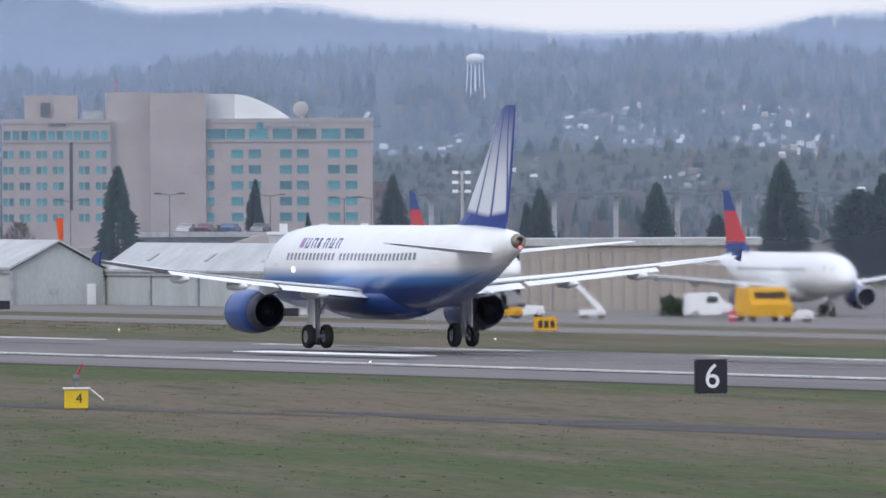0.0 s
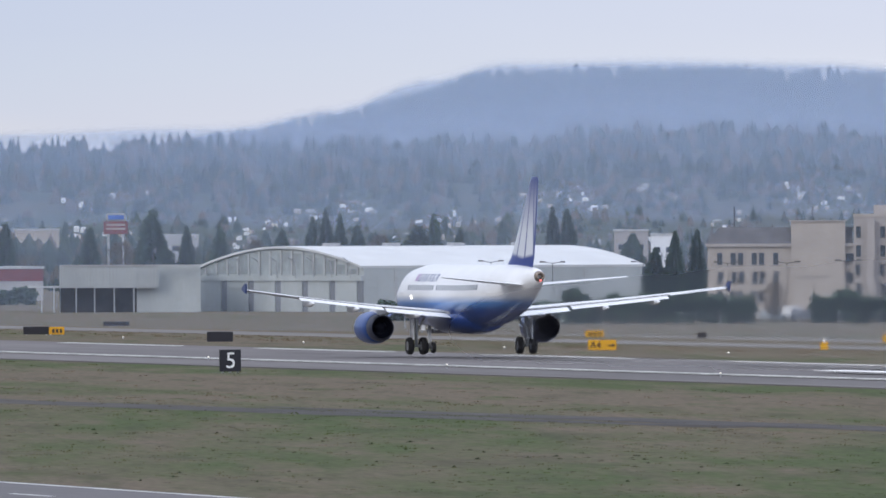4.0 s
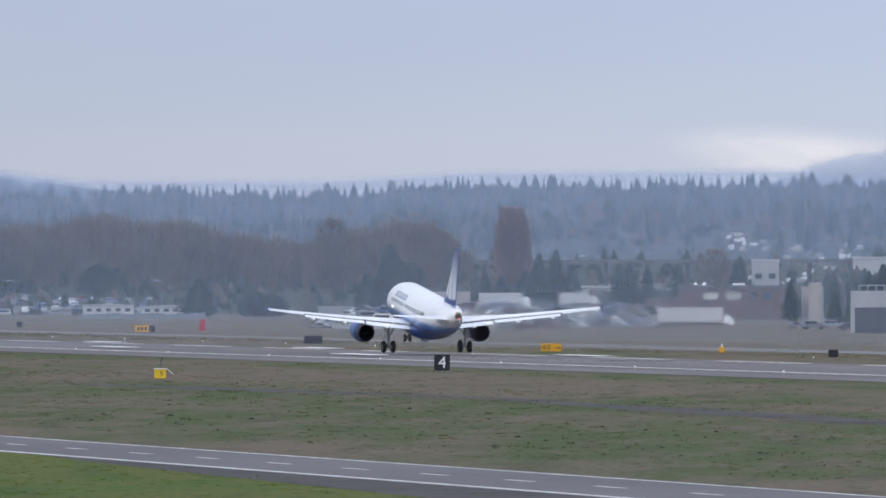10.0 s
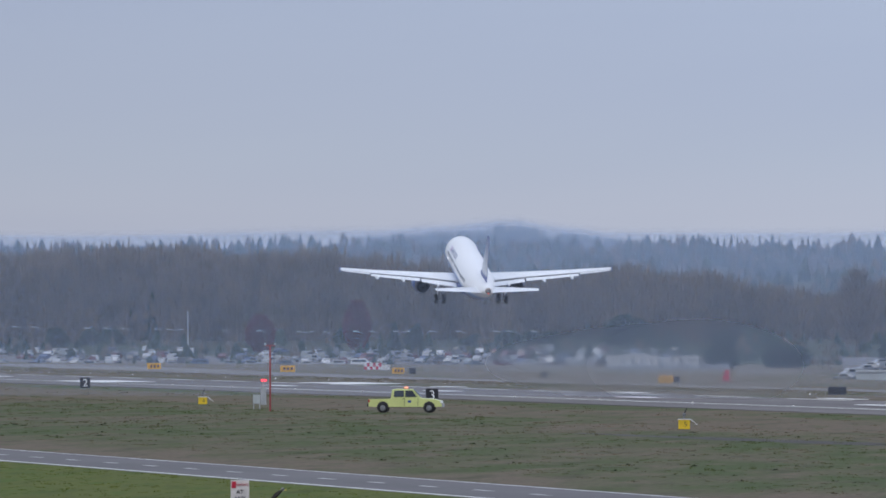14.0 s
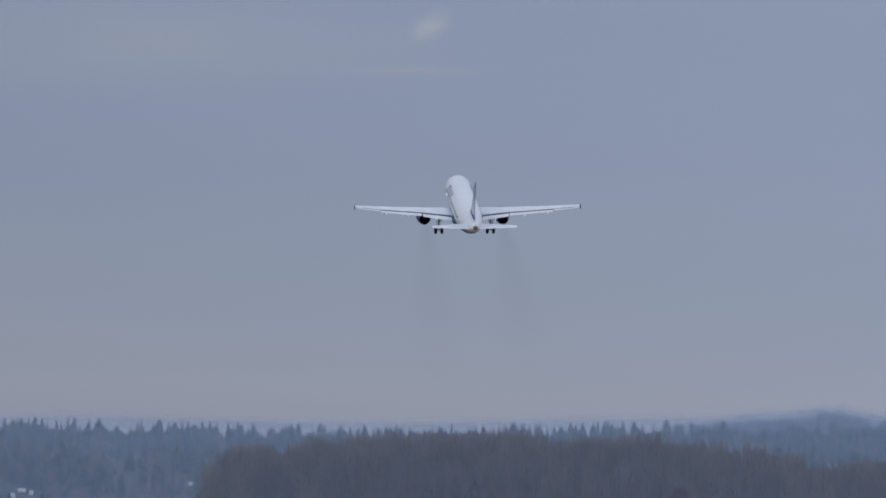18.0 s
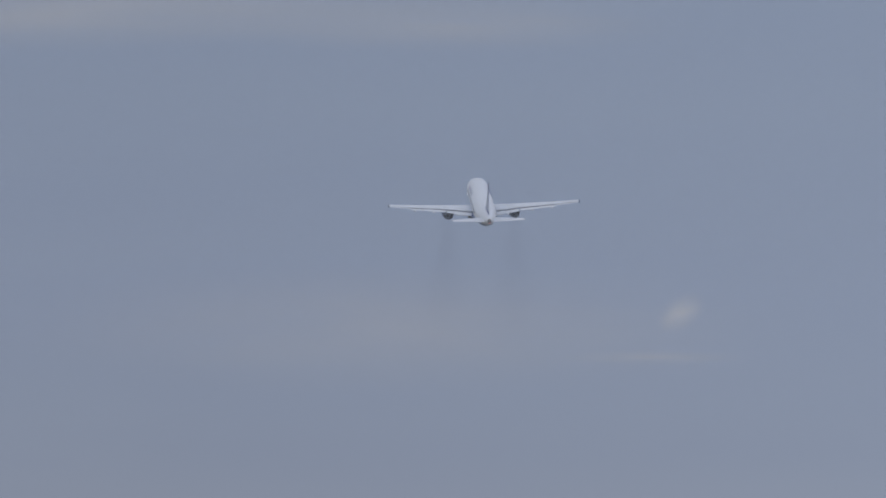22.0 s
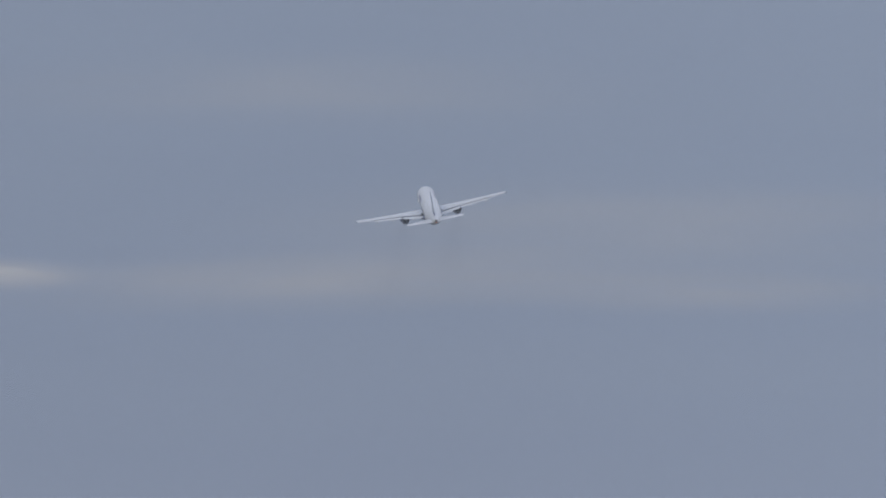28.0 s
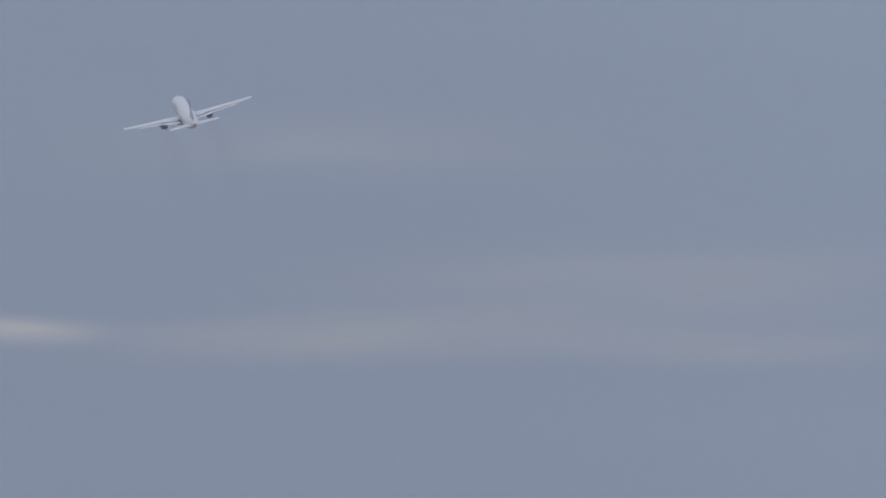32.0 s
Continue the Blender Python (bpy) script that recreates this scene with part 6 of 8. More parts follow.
def conifer_meshes(seed, n=1100, round_top=False):
    """Trunk and crown of an evergreen one metre high: drooping sprays in whorls."""
    rnd = random.Random(seed)
    bm = bmesh.new()
    rod(bm, (0, 0, -0.03), (0, 0, 0.9), 0.022, 0.004, 7)
    for i in range(10):
        a, z = rnd.random() * 6.283, rnd.uniform(0.15, 0.8)
        l = (0.17 if not round_top else 0.2) * (1 - z) + 0.03
        rod(bm, (0, 0, z), (l * cos(a), l * sin(a), z + 0.03), 0.006, 0.002, 4)
    trunk = mesh_of("trunk", bm, M["bark"])
    bm = bmesh.new()
    lobes = [(rnd.random() * 6.283, rnd.uniform(0.3, 0.85), rnd.uniform(0.85, 1.25)) for _ in range(7)]
    for i in range(n):
        u = rnd.random() ** 0.85
        if round_top:
            rad = 0.8 * math.sqrt(max(0.02, 1 - (1.75 * u - 0.72) ** 2)) * (0.85 + 0.3 * noise.noise(Vector((seed, u * 4, 0))))
            z = 0.06 + 0.92 * u
        else:
            rad = (1 - u) ** 0.75 * (0.55 + 0.6 * min(1, u * 9)) + 0.03
            z = 0.05 + 0.95 * u
        a = rnd.random() * 6.283
        for la, lz, lf in lobes:
            if abs(z - lz) < 0.14 and cos(a - la) > 0.3:
                rad *= lf
        rr = rad * rnd.uniform(0.55, 1.0)
        px, py = rr * cos(a), rr * sin(a)
        ln = (0.14 + 0.3 * rad) * rnd.uniform(0.7, 1.3)
        b = 0.10 * rnd.uniform(0.6, 1.4)
        tx, ty = px + ln * cos(a), py + ln * sin(a)
        dz = rnd.uniform(-0.045, 0.012) if not round_top else rnd.uniform(-0.03, 0.04)
        sx, sy = -sin(a) * b, cos(a) * b
        th = rnd.uniform(0.012, 0.03)
        # crown is built with unit radius; scaled to the tree's width afterwards
        v = [bm.verts.new(p) for p in ((px * 0.72, py * 0.72, z + 0.012), (px + sx, py + sy, z - th), (tx, ty, z + dz), (px - sx, py - sy, z - th), (px, py, z + th))]
        for f in ((0, 1, 4), (1, 2, 4), (2, 3, 4), (3, 0, 4)):
            bm.faces.new([v[k] for k in f])
    crown = mesh_of("crown", bm, M["needles"])
    return trunk, crown


CONIFERS = [conifer_meshes(40 + k) for k in range(4)]
ROUNDED = [conifer_meshes(60 + k, 1300, True) for k in range(2)]
TREES = [("c", -70.578, 1800, 14.7, 2.5), ("c", -70.02, 1950, 13.0, 1.6), ("c", -69.807, 1950, 8.4, 0.8), ("c", -69.463, 2000, 13.7, 2.2),
         ("c", -68.867, 1900, 11.7, 2.1), ("c", -68.92, 1900, 9.8, 1.5), ("c", -68.393, 1800, 12.4, 2.4), ("c", -67.886, 1750, 14.9, 3.1),
         ("r", -67.573, 1700, 11.6, 3.9), ("r", -68.146, 1800, 8.4, 1.8), ("c", -67.476, 1700, 13.3, 2.0), ("c", -77.012, 2700, 14.1, 1.9),
         ("c", -76.673, 2750, 13.1, 2.5), ("c", -76.421, 2700, 16.7, 3.8), ("c", -76.284, 2700, 13.7, 1.8), ("c", -76.147, 2700, 13.5, 2.4),
         ("c", -75.895, 2700, 12.8, 2.7), ("c", -75.773, 2700, 15.3, 1.8), ("c", -75.72, 2700, 16.7, 1.8), ("c", -75.661, 2700, 15.8, 1.8),
         ("c", -75.592, 2700, 13.7, 2.4), ("c", -75.28, 2700, 15.8, 2.2), ("c", -75.173, 2700, 13.1, 2.2), ("r", -75.344, 2700, 13.6, 3.2),
         ("c", -74.799, 2600, 17.3, 1.9), ("c", -74.741, 2600, 16.9, 2.4), ("c", -74.474, 2500, 12.4, 3.0), ("c", -74.302, 2300, 12.8, 1.8),
         ("c", -74.213, 2300, 13.0, 1.8), ("c", -74.382, 2300, 10.1, 2.3), ("c", -77.151, 2900, 14.5, 2.0), ("c", -77.082, 2900, 14.6, 1.7),
         ("c", -77.018, 2900, 13.5, 2.3), ("c", -78.068, 2900, 11.8, 2.3), ("c", -78.01, 2900, 11.2, 2.3), ("c", -78.125, 2900, 10.4, 1.7),
         ("c", -77.713, 2900, 10.6, 1.4), ("c", -77.644, 2900, 10.0, 2.0), ("c", -77.571, 2900, 10.3, 2.0), ("c", -77.484, 2900, 9.4, 2.9),
         ("c", -77.369, 2900, 9.9, 2.3), ("c", -80.069, 2950, 16.0, 4.4), ("r", -79.978, 2950, 12.4, 3.5), ("c", -80.161, 2950, 10.1, 2.4),
         ("c", -79.462, 3000, 13.9, 2.4), ("c", -79.394, 3000, 14.5, 2.6), ("c", -79.52, 3000, 10.3, 3.0), ("c", -79.68, 3000, 9.8, 2.0),
         ("c", -79.612, 3000, 9.1, 2.6), ("c", -79.325, 3000, 11.5, 2.4), ("c", -79.142, 3000, 11.5, 2.0), ("c", -79.096, 3000, 12.0, 2.0),
         ("c", -79.023, 3000, 11.1, 1.8), ("c", -78.901, 3000, 11.4, 1.8), ("c", -78.649, 3000, 13.2, 2.4), ("c", -78.443, 2900, 8.6, 1.6),
         ("c", -78.264, 2800, 7.0, 1.4), ("c", -77.721, 3000, 10.6, 1.6), ("c", -83.239, 3400, 17.1, 2.0), ("c", -83.159, 3400, 16.5, 2.0),
         ("c", -82.082, 3300, 9.3, 2.0), ("c", -82.174, 3300, 9.6, 1.6), ("c", -84.099, 3300, 9.0, 2.4), ("r", -84.328, 3300, 9.9, 4.0),
         ("c", -83.572, 3380, 8.0, 1.6), ("r", -84.100, 3375, 9.1, 4.5), ("r", -83.540, 3375, 8.0, 3.5), ("r", -83.330, 3375, 8.0, 4.5), ("r", -83.410, 3375, 7.7, 3.5), ("r", -82.364, 3375, 8.7, 5.0), ("c", -82.095, 3375, 8.7, 3.0), ("r", -81.849, 3375, 6.9, 4.0), ("r", -81.709, 3375, 8.0, 4.5), ("r", -81.620, 3375, 7.7, 4.0), ("r", -81.550, 3375, 7.6, 4.0), ("r", -81.242, 3375, 11.7, 6.0), ("r", -81.190, 3375, 10.6, 5.0), ("c", -81.055, 3375, 7.9, 3.0), ("c", -80.844, 3060, 8.4, 3.4), ("r", -80.620, 3060, 5.7, 4.0), ("r", -80.550, 3060, 5.2, 4.0)]


def plant_trees():
    for i, (kind, az, r, h, w) in enumerate(TREES):
        trunk, crown = (CONIFERS[i % 4] if kind == "c" else ROUNDED[i % 2])
        lab = "tall dark green conifer with a pointed crown" if kind == "c" else "broad dark evergreen tree with a rounded crown"
        t = thing("conifer_tree" if kind == "c" else "evergreen_tree", stand(az, r, (i * 67) % 360), lab, "tree", "evergreen trees")
        tr = part("trunk", trunk, None, t)
        tr.scale = (h, h, h)
        cr = part("crown", crown, None, t)
        cr.scale = (w * 0.98, w * 0.98, h)


def bare_things():
    """Leafless trees that stand alone."""
    rnd = random.Random(8)
    for az, r, h, wd, m, name, lab in ((-79.57, 3050, 24.5, 0.16, "poplar", "poplar_tree", "tall leafless brown poplar with a dense upright crown"), (-82.327, 3330, 15.0, 0.21, "redtwigs", "reddish_tree", "leafless reddish ornamental tree"), (-82.72, 3340, 11.5, 0.30, "redtwigs", "reddish_tree", "broad leafless reddish ornamental tree"), (-69.70 - 0.46, 1900, 7.2, 0.2, "twigs", "bare_tree", "small leafless tree before the hotel"), (-70.29, 1900, 6.4, 0.2, "twigs", "bare_tree", "small leafless tree before the hotel"), (-70.98, 1800, 8.0, 0.28, "twigs", "bare_tree", "broad leafless tree before the hotel"), (-71.12, 1850, 9.0, 0.28, "twigs", "bare_tree", "broad leafless tree before the hotel"), (-71.38, 1850, 9.5, 0.25, "twigs", "bare_tree", "broad leafless tree before the offices"), (-73.0, 1950, 6.0, 0.3, "twigs", "bare_tree", "leafless tree by the long hotel"), (-73.9, 1950, 6.0, 0.3, "twigs", "bare_tree", "leafless tree by the slate-roofed hotel"), (-71.9, 1950, 6.5, 0.25, "twigs", "bare_tree", "leafless tree by the long hotel"), (-76.0, 2750, 11, 0.25, "twigs", "bare_tree", "leafless brown tree behind the hangar"), (-75.5, 2750, 12, 0.25, "twigs", "bare_tree", "leafless brown tree behind the hangar"), (-76.55, 2800, 10.5, 0.35, "twigs", "bare_tree", "broad leafless tree near the red sign"), (-77.3, 2950, 10, 0.35, "twigs", "bare_tree", "broad leafless tree behind the warehouse"), (-78.75, 3100, 15, 0.3, "twigs", "bare_tree", "broad leafless tree behind the brick office"), (-80.3, 3150, 22, 0.24, "twigs", "bare_tree", "tall leafless tree beside the woods"), (-79.95, 3150, 20, 0.24, "twigs", "bare_tree", "tall leafless tree beside the woods")):
        t = thing(name, stand(az, r), lab, "tree")
        bm = bmesh.new()
        rod(bm, (0, 0, -0.2), (0, 0, h * 0.7), 0.02 * h, 0.006 * h, 7)
        for k in range(9):
            a, z = rnd.random() * 6.283, h * rnd.uniform(0.2, 0.6)
            rod(bm, (0, 0, z), (wd * h * 0.6 * cos(a), wd * h * 0.6 * sin(a), z + h * 0.25), 0.008 * h, 0.003 * h, 5)
        part("trunk", bm, M["bark"], t)
        bm = bmesh.new()
        upright = name == "poplar_tree"
        for i in range(5200 if upright else (3600 if m == "redtwigs" else 1500)):
            u = rnd.random()
            env = (0.75 + 0.3 * sin(pi * u)) if upright else sin(pi * min(1, 0.1 + 0.85 * u)) ** 0.7
            rad = wd * h * env * (1.0 if not upright else (1.0 if u < 0.85 else 0.85)) * rnd.random() ** 0.5
            a = rnd.random() * 6.283
            z = h * (0.08 + 0.88 * u) if upright else h * (0.25 + 0.72 * u)
            px, py = rad * cos(a), rad * sin(a)
            ln = h * rnd.uniform(0.04, 0.10)
            b = h * rnd.uniform(0.003, 0.009) * (1.9 if m == "redtwigs" else 1.0)
            a2 = rnd.random() * 6.283
            out = 0.2 if upright else 0.6
            v = [bm.verts.new(p) for p in ((px - b * cos(a2), py - b * sin(a2), z - ln / 2), (px + b * cos(a2), py + b * sin(a2), z - ln / 2), (px + out * ln * cos(a), py + out * ln * sin(a), z + ln / 2))]
            bm.faces.new(v)
        part("crown", bm, M[m], t)


def hedge_row(az0, az1, r, h, seed, label):
    """A clipped run of evergreen shrubs made of many leaf clumps."""
    rnd = random.Random(seed)
    bm = bmesh.new()
    n = int(abs(az1 - az0) * 2600)
    for i in range(n):
        az = rnd.uniform(az0, az1)
        rr = r + rnd.uniform(-3, 3)
        x, y = spot(az, rr)
        z = ground_z(x, y)
        hh = h * (0.75 + 0.35 * noise.noise(Vector((az * 9, seed, 0))))
        zz = z + hh * rnd.random() ** 0.7
        s = rnd.uniform(0.4, 0.95)
        p = [Vector((rnd.uniform(-1, 1), rnd.uniform(-1, 1), rnd.uniform(-0.7, 0.7))).normalized() * s + Vector((x, y, zz)) for _ in range(4)]
        v = [bm.verts.new(q) for q in p]
        for f in ((0, 1, 2), (0, 2, 3), (0, 3, 1), (1, 3, 2)):
            bm.faces.new([v[k] for k in f])
    tagged(part("hedge", bm, M["hedge"]), label, "hedge", "hedges", "stuff")


plant_trees()
bare_things()
hedge_row(-74.75, -73.98, 1960, 5.0, 3, "dense dark evergreen hedge along the airfield fence")
hedge_row(-73.75, -73.0, 1960, 5.0, 4, "dense dark evergreen hedge along the airfield fence")
hedge_row(-73.0, -72.2, 1980, 3.6, 5, "dense dark evergreen hedge along the airfield fence")
hedge_row(-75.5, -74.75, 2050, 3.2, 6, "low dark evergreen hedge before the hangar")
hedge_row(-77.55, -76.9, 2560, 3.4, 7, "low dark shrubs before the warehouse")
hedge_row(-68.36, -68.29, 1300, 2.2, 9, "dark shrubs beside the apron")


def tree_belt():
    """The mixed line of small far trees along the foot of the ridge."""
    rnd = random.Random(77)
    bm = bmesh.new()
    for i in range(1500):
        az = rnd.uniform(-80.2, -67.0)
        r = rnd.uniform(2780, 3250)
        if az < -78.25 and r < 3040:
            continue
        x, y = spot(az, r)
        h = rnd.uniform(4, 10.5) * (0.8 + 0.4 * noise.noise(Vector((az * 3, 2, 1))))
        firs(bm, x, y, ground_z(x, y), h, h * rnd.uniform(0.14, 0.3), rnd, rnd.random() < 0.5)
    for i in range(430):
        az = rnd.uniform(-78.3, -76.5)
        r = rnd.uniform(2930, 3000)
        x, y = spot(az, r)
        h = rnd.uniform(7.5, 11.6)
        firs(bm, x, y, ground_z(x, y), h, h * rnd.uniform(0.2, 0.38), rnd, rnd.random() < 0.75)
    tagged(part("far_tree_belt", bm, M["forest"]), "mixed belt of small dark far trees", "trees", kind="stuff")
    bm = bmesh.new()
    for i in range(420):
        az = rnd.uniform(-80.5, -67.0)
        r = rnd.uniform(2750, 3100)
        if az < -78.25 and r < 3000:
            continue
        x, y = spot(az, r)
        bare_tree(bm, x, y, ground_z(x, y), rnd.uniform(5, 10), rnd, 0.28, 110)
    tagged(part("far_bare_trees", bm, M["twigs"]), "scattered leafless brown far trees", "trees", kind="stuff")


tree_belt()

# ---------------------------------------------------------------- airfield signs and lights


def distance_sign(num, x):
    """A black square board with a white figure, broadside to the runway."""
    t = thing("distance_sign", pose(x, 197.1, 0, 0, 0, 90), "black square runway distance board with a white figure", "sign", "distance signs")
    part("panel", box(-0.62, 0.62, -0.16, 0.16, 0.10, 1.34, 0.03), M["black"], t)
    part("rim", box(-0.655, 0.655, -0.12, 0.12, 1.34, 1.375), M["dark"], t)
    fig = part("figure", glyphs(num, 1.32, M["white"]), None, t, "white figure " + num)
    fig.location = (0, -0.172, 0.70)
    for k in (-0.45, 0.0, 0.45):
        part("leg", box(k - 0.05, k + 0.05, -0.05, 0.05, -0.1, 0.10), M["steel"], t)
    base = part("base_slab", box(-1.1, 0.9, -0.4, 0.4, -0.1, 0.02), M["taxi"], t)


for k, n in enumerate("65432"):
    distance_sign(n, -492.2 - 304.8 * k)


def marker_box(az, r, num):
    """A yellow box with a number, a tilted lid and a small wind stub."""
    t = thing("marker_box", stand(az, r), "yellow marker box with a black number and a raised flap", "marker", "yellow marker boxes")
    part("body", box(-0.43, 0.43, -0.35, 0.35, 0.02, 0.72, 0.02), M["yellow"], t)
    part("lid", box(-0.48, 0.5, -0.4, 0.4, 0.72, 0.77), M["white"], t)
    bm = box(0, 0.66, -0.3, 0.3, -0.02, 0.02)
    fl = part("flap", bm, M["white"], t)
    fl.matrix_basis = Matrix.Translation((0.48, 0, 0.75)) @ Matrix.Rotation(radians(40), 4, "Y")
    fg = part("figure", glyphs(num, 0.5, M["dark"]), None, t)
    fg.location = (0.1, -0.362, 0.37)
    bm = bmesh.new()
    rod(bm, (0, 0, 0.77), (0, 0, 1.15), 0.05)
    rod(bm, (-0.12, 0, 1.12), (0.12, 0, 1.12), 0.12, None, 8)
    part("stub", bm, M["pole"], t)
    bm = bmesh.new()
    rod(bm, (0.02, 0, 1.2), (0.22, 0, 1.62), 0.05, 0.03)
    part("pointer", bm, M["red"] if num == "4" else M["dark"], t)


marker_box(-70.75, 506, "4")
marker_box(-81.001, 1058, "5")
marker_box(-82.953, 1390, "6")


def board(az, r, w, h, color, text=""):
    amber = color == "amber"
    lab = "amber taxiway direction board with black writing" if amber else "back of a dark taxiway board on short legs"
    t = thing("taxiway_sign", stand(az, r), lab, "sign", "taxiway signs")
    part("panel", box(-w / 2, w / 2, -0.14, 0.14, 0.08, h, 0.02), M["amber"] if amber else M["black"], t)
    for k in (-w * 0.38, w * 0.38):
        part("leg", box(k - 0.04, k + 0.04, -0.04, 0.04, -0.1, 0.08), M["steel"], t)
    if text:
        g = part("writing", glyphs(text, h * 0.8, M["dark"], "LEFT"), None, t)
        g.location = (-w * 0.42, -0.152, h * 0.54)
        bm = box(0.0, w * 0.17, -0.01, 0.01, -h * 0.05, h * 0.05)
        v = [bm.verts.new(p) for p in ((w * 0.15, -0.01, h * 0.16), (w * 0.15, -0.01, -h * 0.16), (w * 0.26, -0.01, 0))]
        bm.faces.new(v)
        ar = part("arrow", bm, M["dark"], t)
        ar.location = (w * 0.19, -0.152, h * 0.52)
    elif amber:
        for k in (-0.3, -0.05, 0.2):
            part("writing_bar", box(w * k, w * (k + 0.16), -0.16, -0.14, h * 0.3, h * 0.75), M["dark"], t)


BOARDS = [(-68.847, 886, 1.5, 0.95, "amber", ""), (-72.248, 968, 1.0, 0.75, "dark", ""), (-72.155, 970, 1.85, 0.75, "amber", "A4"), (-72.758, 938, 1.4, 0.72, "dark", ""), (-69.899, 1148, 2.1, 0.75, "dark", ""), (-73.415, 1384, 2.35, 0.85, "amber", ""), (-73.345, 1392, 0.9, 0.8, "dark", ""), (-71.511, 1194, 1.9, 0.82, "dark", ""), (-71.197, 1234, 2.5, 0.85, "dark", ""), (-71.075, 1245, 2.5, 0.85, "dark", ""), (-74.196, 1464, 1.05, 0.65, "dark", ""), (-74.632, 1440, 1.85, 0.7, "amber", ""), (-74.60, 1018, 2.05, 0.82, "amber", "A4"), (-75.255, 1494, 2.9, 0.55, "dark", ""), (-76.150, 1114, 2.05, 0.86, "dark", ""), (-76.895, 1204, 2.2, 0.74, "dark", ""), (-76.812, 1202, 1.3, 0.72, "amber", ""), (-76.570, 1640, 3.0, 0.58, "dark", ""), (-77.912, 1350, 2.4, 0.88, "amber", ""), (-78.270, 1349, 0.95, 0.78, "dark", ""), (-79.415, 1458, 2.15, 0.88, "amber", "A3"), (-79.927, 1840, 0.95, 0.9, "dark", ""), (-80.380, 1630, 2.1, 1.0, "dark", ""), (-81.075, 2470, 2.5, 1.2, "amber", ""), (-81.033, 2490, 1.1, 1.15, "dark", ""), (-81.570, 2650, 1.06, 1.06, "dark", ""), (-83.150, 2814, 2.7, 1.25, "amber", ""), (-82.609, 2742, 2.85, 1.3, "amber", ""), (-82.160, 2732, 2.4, 1.2, "amber", ""), (-82.103, 2736, 1.3, 1.2, "dark", "")]
for b in BOARDS:
    board(*b)


def small_field_things():
    for az, r in ((-73.70, 1095), (-78.722, 1480)):
        t = thing("field_post", stand(az, r), "short orange-yellow field marker post", "marker")
        bm = bmesh.new()
        rod(bm, (0, 0, -0.1), (0, 0, 1.0), 0.08)
        part("post", bm, M["white"], t)
        part("box", box(-0.3, 0.3, -0.2, 0.2, 0.05, 0.65, 0.03), M["amber"], t)
    t = thing("red_marker", stand(-80.83, 2620), "red marker cabinet standing beside the taxiway", "marker")
    part("body", box(-0.55, 0.55, -0.3, 0.3, 0, 1.3, 0.05), M["red"], t)
    part("cap", box(-0.3, 0.6, -0.3, 0.3, 1.3, 2.1, 0.05), M["red"], t)
    t = thing("checkered_shelter", stand(-82.252, 2925), "small red and white equipment shelter", "shelter")
    for i in range(6):
        for q in range(2):
            part("panel", box(-2.4 + 0.6 * i, -1.8 + 0.6 * i, -1, 1, -0.1 + 0.75 * q, 0.65 + 0.75 * q), M["red" if (i + q) % 2 == 0 else "notice"], t)
    part("annex", box(1.2, 3.0, -0.8, 0.8, -0.1, 1.0, 0.08), M["notice"], t)
    # lit mast with obstruction lamps
    t = thing("red_mast", stand(-82.68, 1282), "thin red steel mast with a pair of lit red lamps", "mast")
    bm = bmesh.new()
    rod(bm, (0, 0, -0.2), (0, 0, 6.0), 0.09, 0.07, 8)
    part("pole", bm, M["mastred"], t)
    bm = bmesh.new()
    rod(bm, (-0.45, 0, 5.95), (0.45, 0, 5.95), 0.05)
    part("crossbar", bm, M["mastred"], t)
    for x in (-0.45, 0.45):
        part("lamp", box(x - 0.1, x + 0.1, -0.1, 0.1, 5.97, 6.2, 0.03), M["steel"], t)
    part("ladder_frame", box(-0.85, -0.35, -0.1, 0.1, 0.6, 2.2), M["steel"], t)
    for x in (-0.75, -0.45):
        part("warning_lamp", box(x - 0.10, x + 0.10, -0.2, 0.0, 2.72, 2.9, 0.04), M["redlamp"], t, "lit red warning lamp")
    bm = bmesh.new()
    rod(bm, (-0.6, 0.05, 2.2), (-0.6, 0.05, 2.75), 0.05)
    part("lamp_post", bm, M["steel"], t)
    t = thing("equipment_cabinet", stand(-82.735, 1312), "pale grey electrical cabinet on legs beside the mast", "cabinet")
    part("body", box(-0.36, 0.36, -0.25, 0.25, 0.5, 1.35, 0.03), M["steel"], t)
    part("door", box(-0.3, 0.3, -0.28, -0.25, 0.55, 1.3), M["greyblue"], t)
    for x in (-0.28, 0.28):
        part("leg", box(x - 0.05, x + 0.05, -0.1, 0.1, -0.1, 0.5), M["steel"], t)
    # runway edge lights
    dome = lathe_x([(0.0, 0.06), (0.03, 0.06), (0.07, 0.05), (0.09, 0.015)], 10)
    bmesh.ops.rotate(dome, verts=dome.verts[:], cent=(0, 0, 0), matrix=Matrix.Rotation(radians(-90), 3, "Y"))
    lens = mesh_of("lens", dome, M["edgelamp"], True)
    bm = bmesh.new()
    rod(bm, (0, 0, -0.1), (0, 0, 0.18), 0.03, 0.06, 8)
    stem = mesh_of("stem", bm, M["steel"])
    for y, off in ((216.2, 0), (268.0, 0)):
        for i in range(40):
            x = -520 - 60.0 * i + off
            t = thing("edge_light", pose(x, y, ground_z(x, y)), "small lit runway edge light on a short stem", "light", "runway edge lights")
            part("stem", stem, None, t)
            o = part("lens", lens, None, t)
            o.location = (0, 0, 0.17)
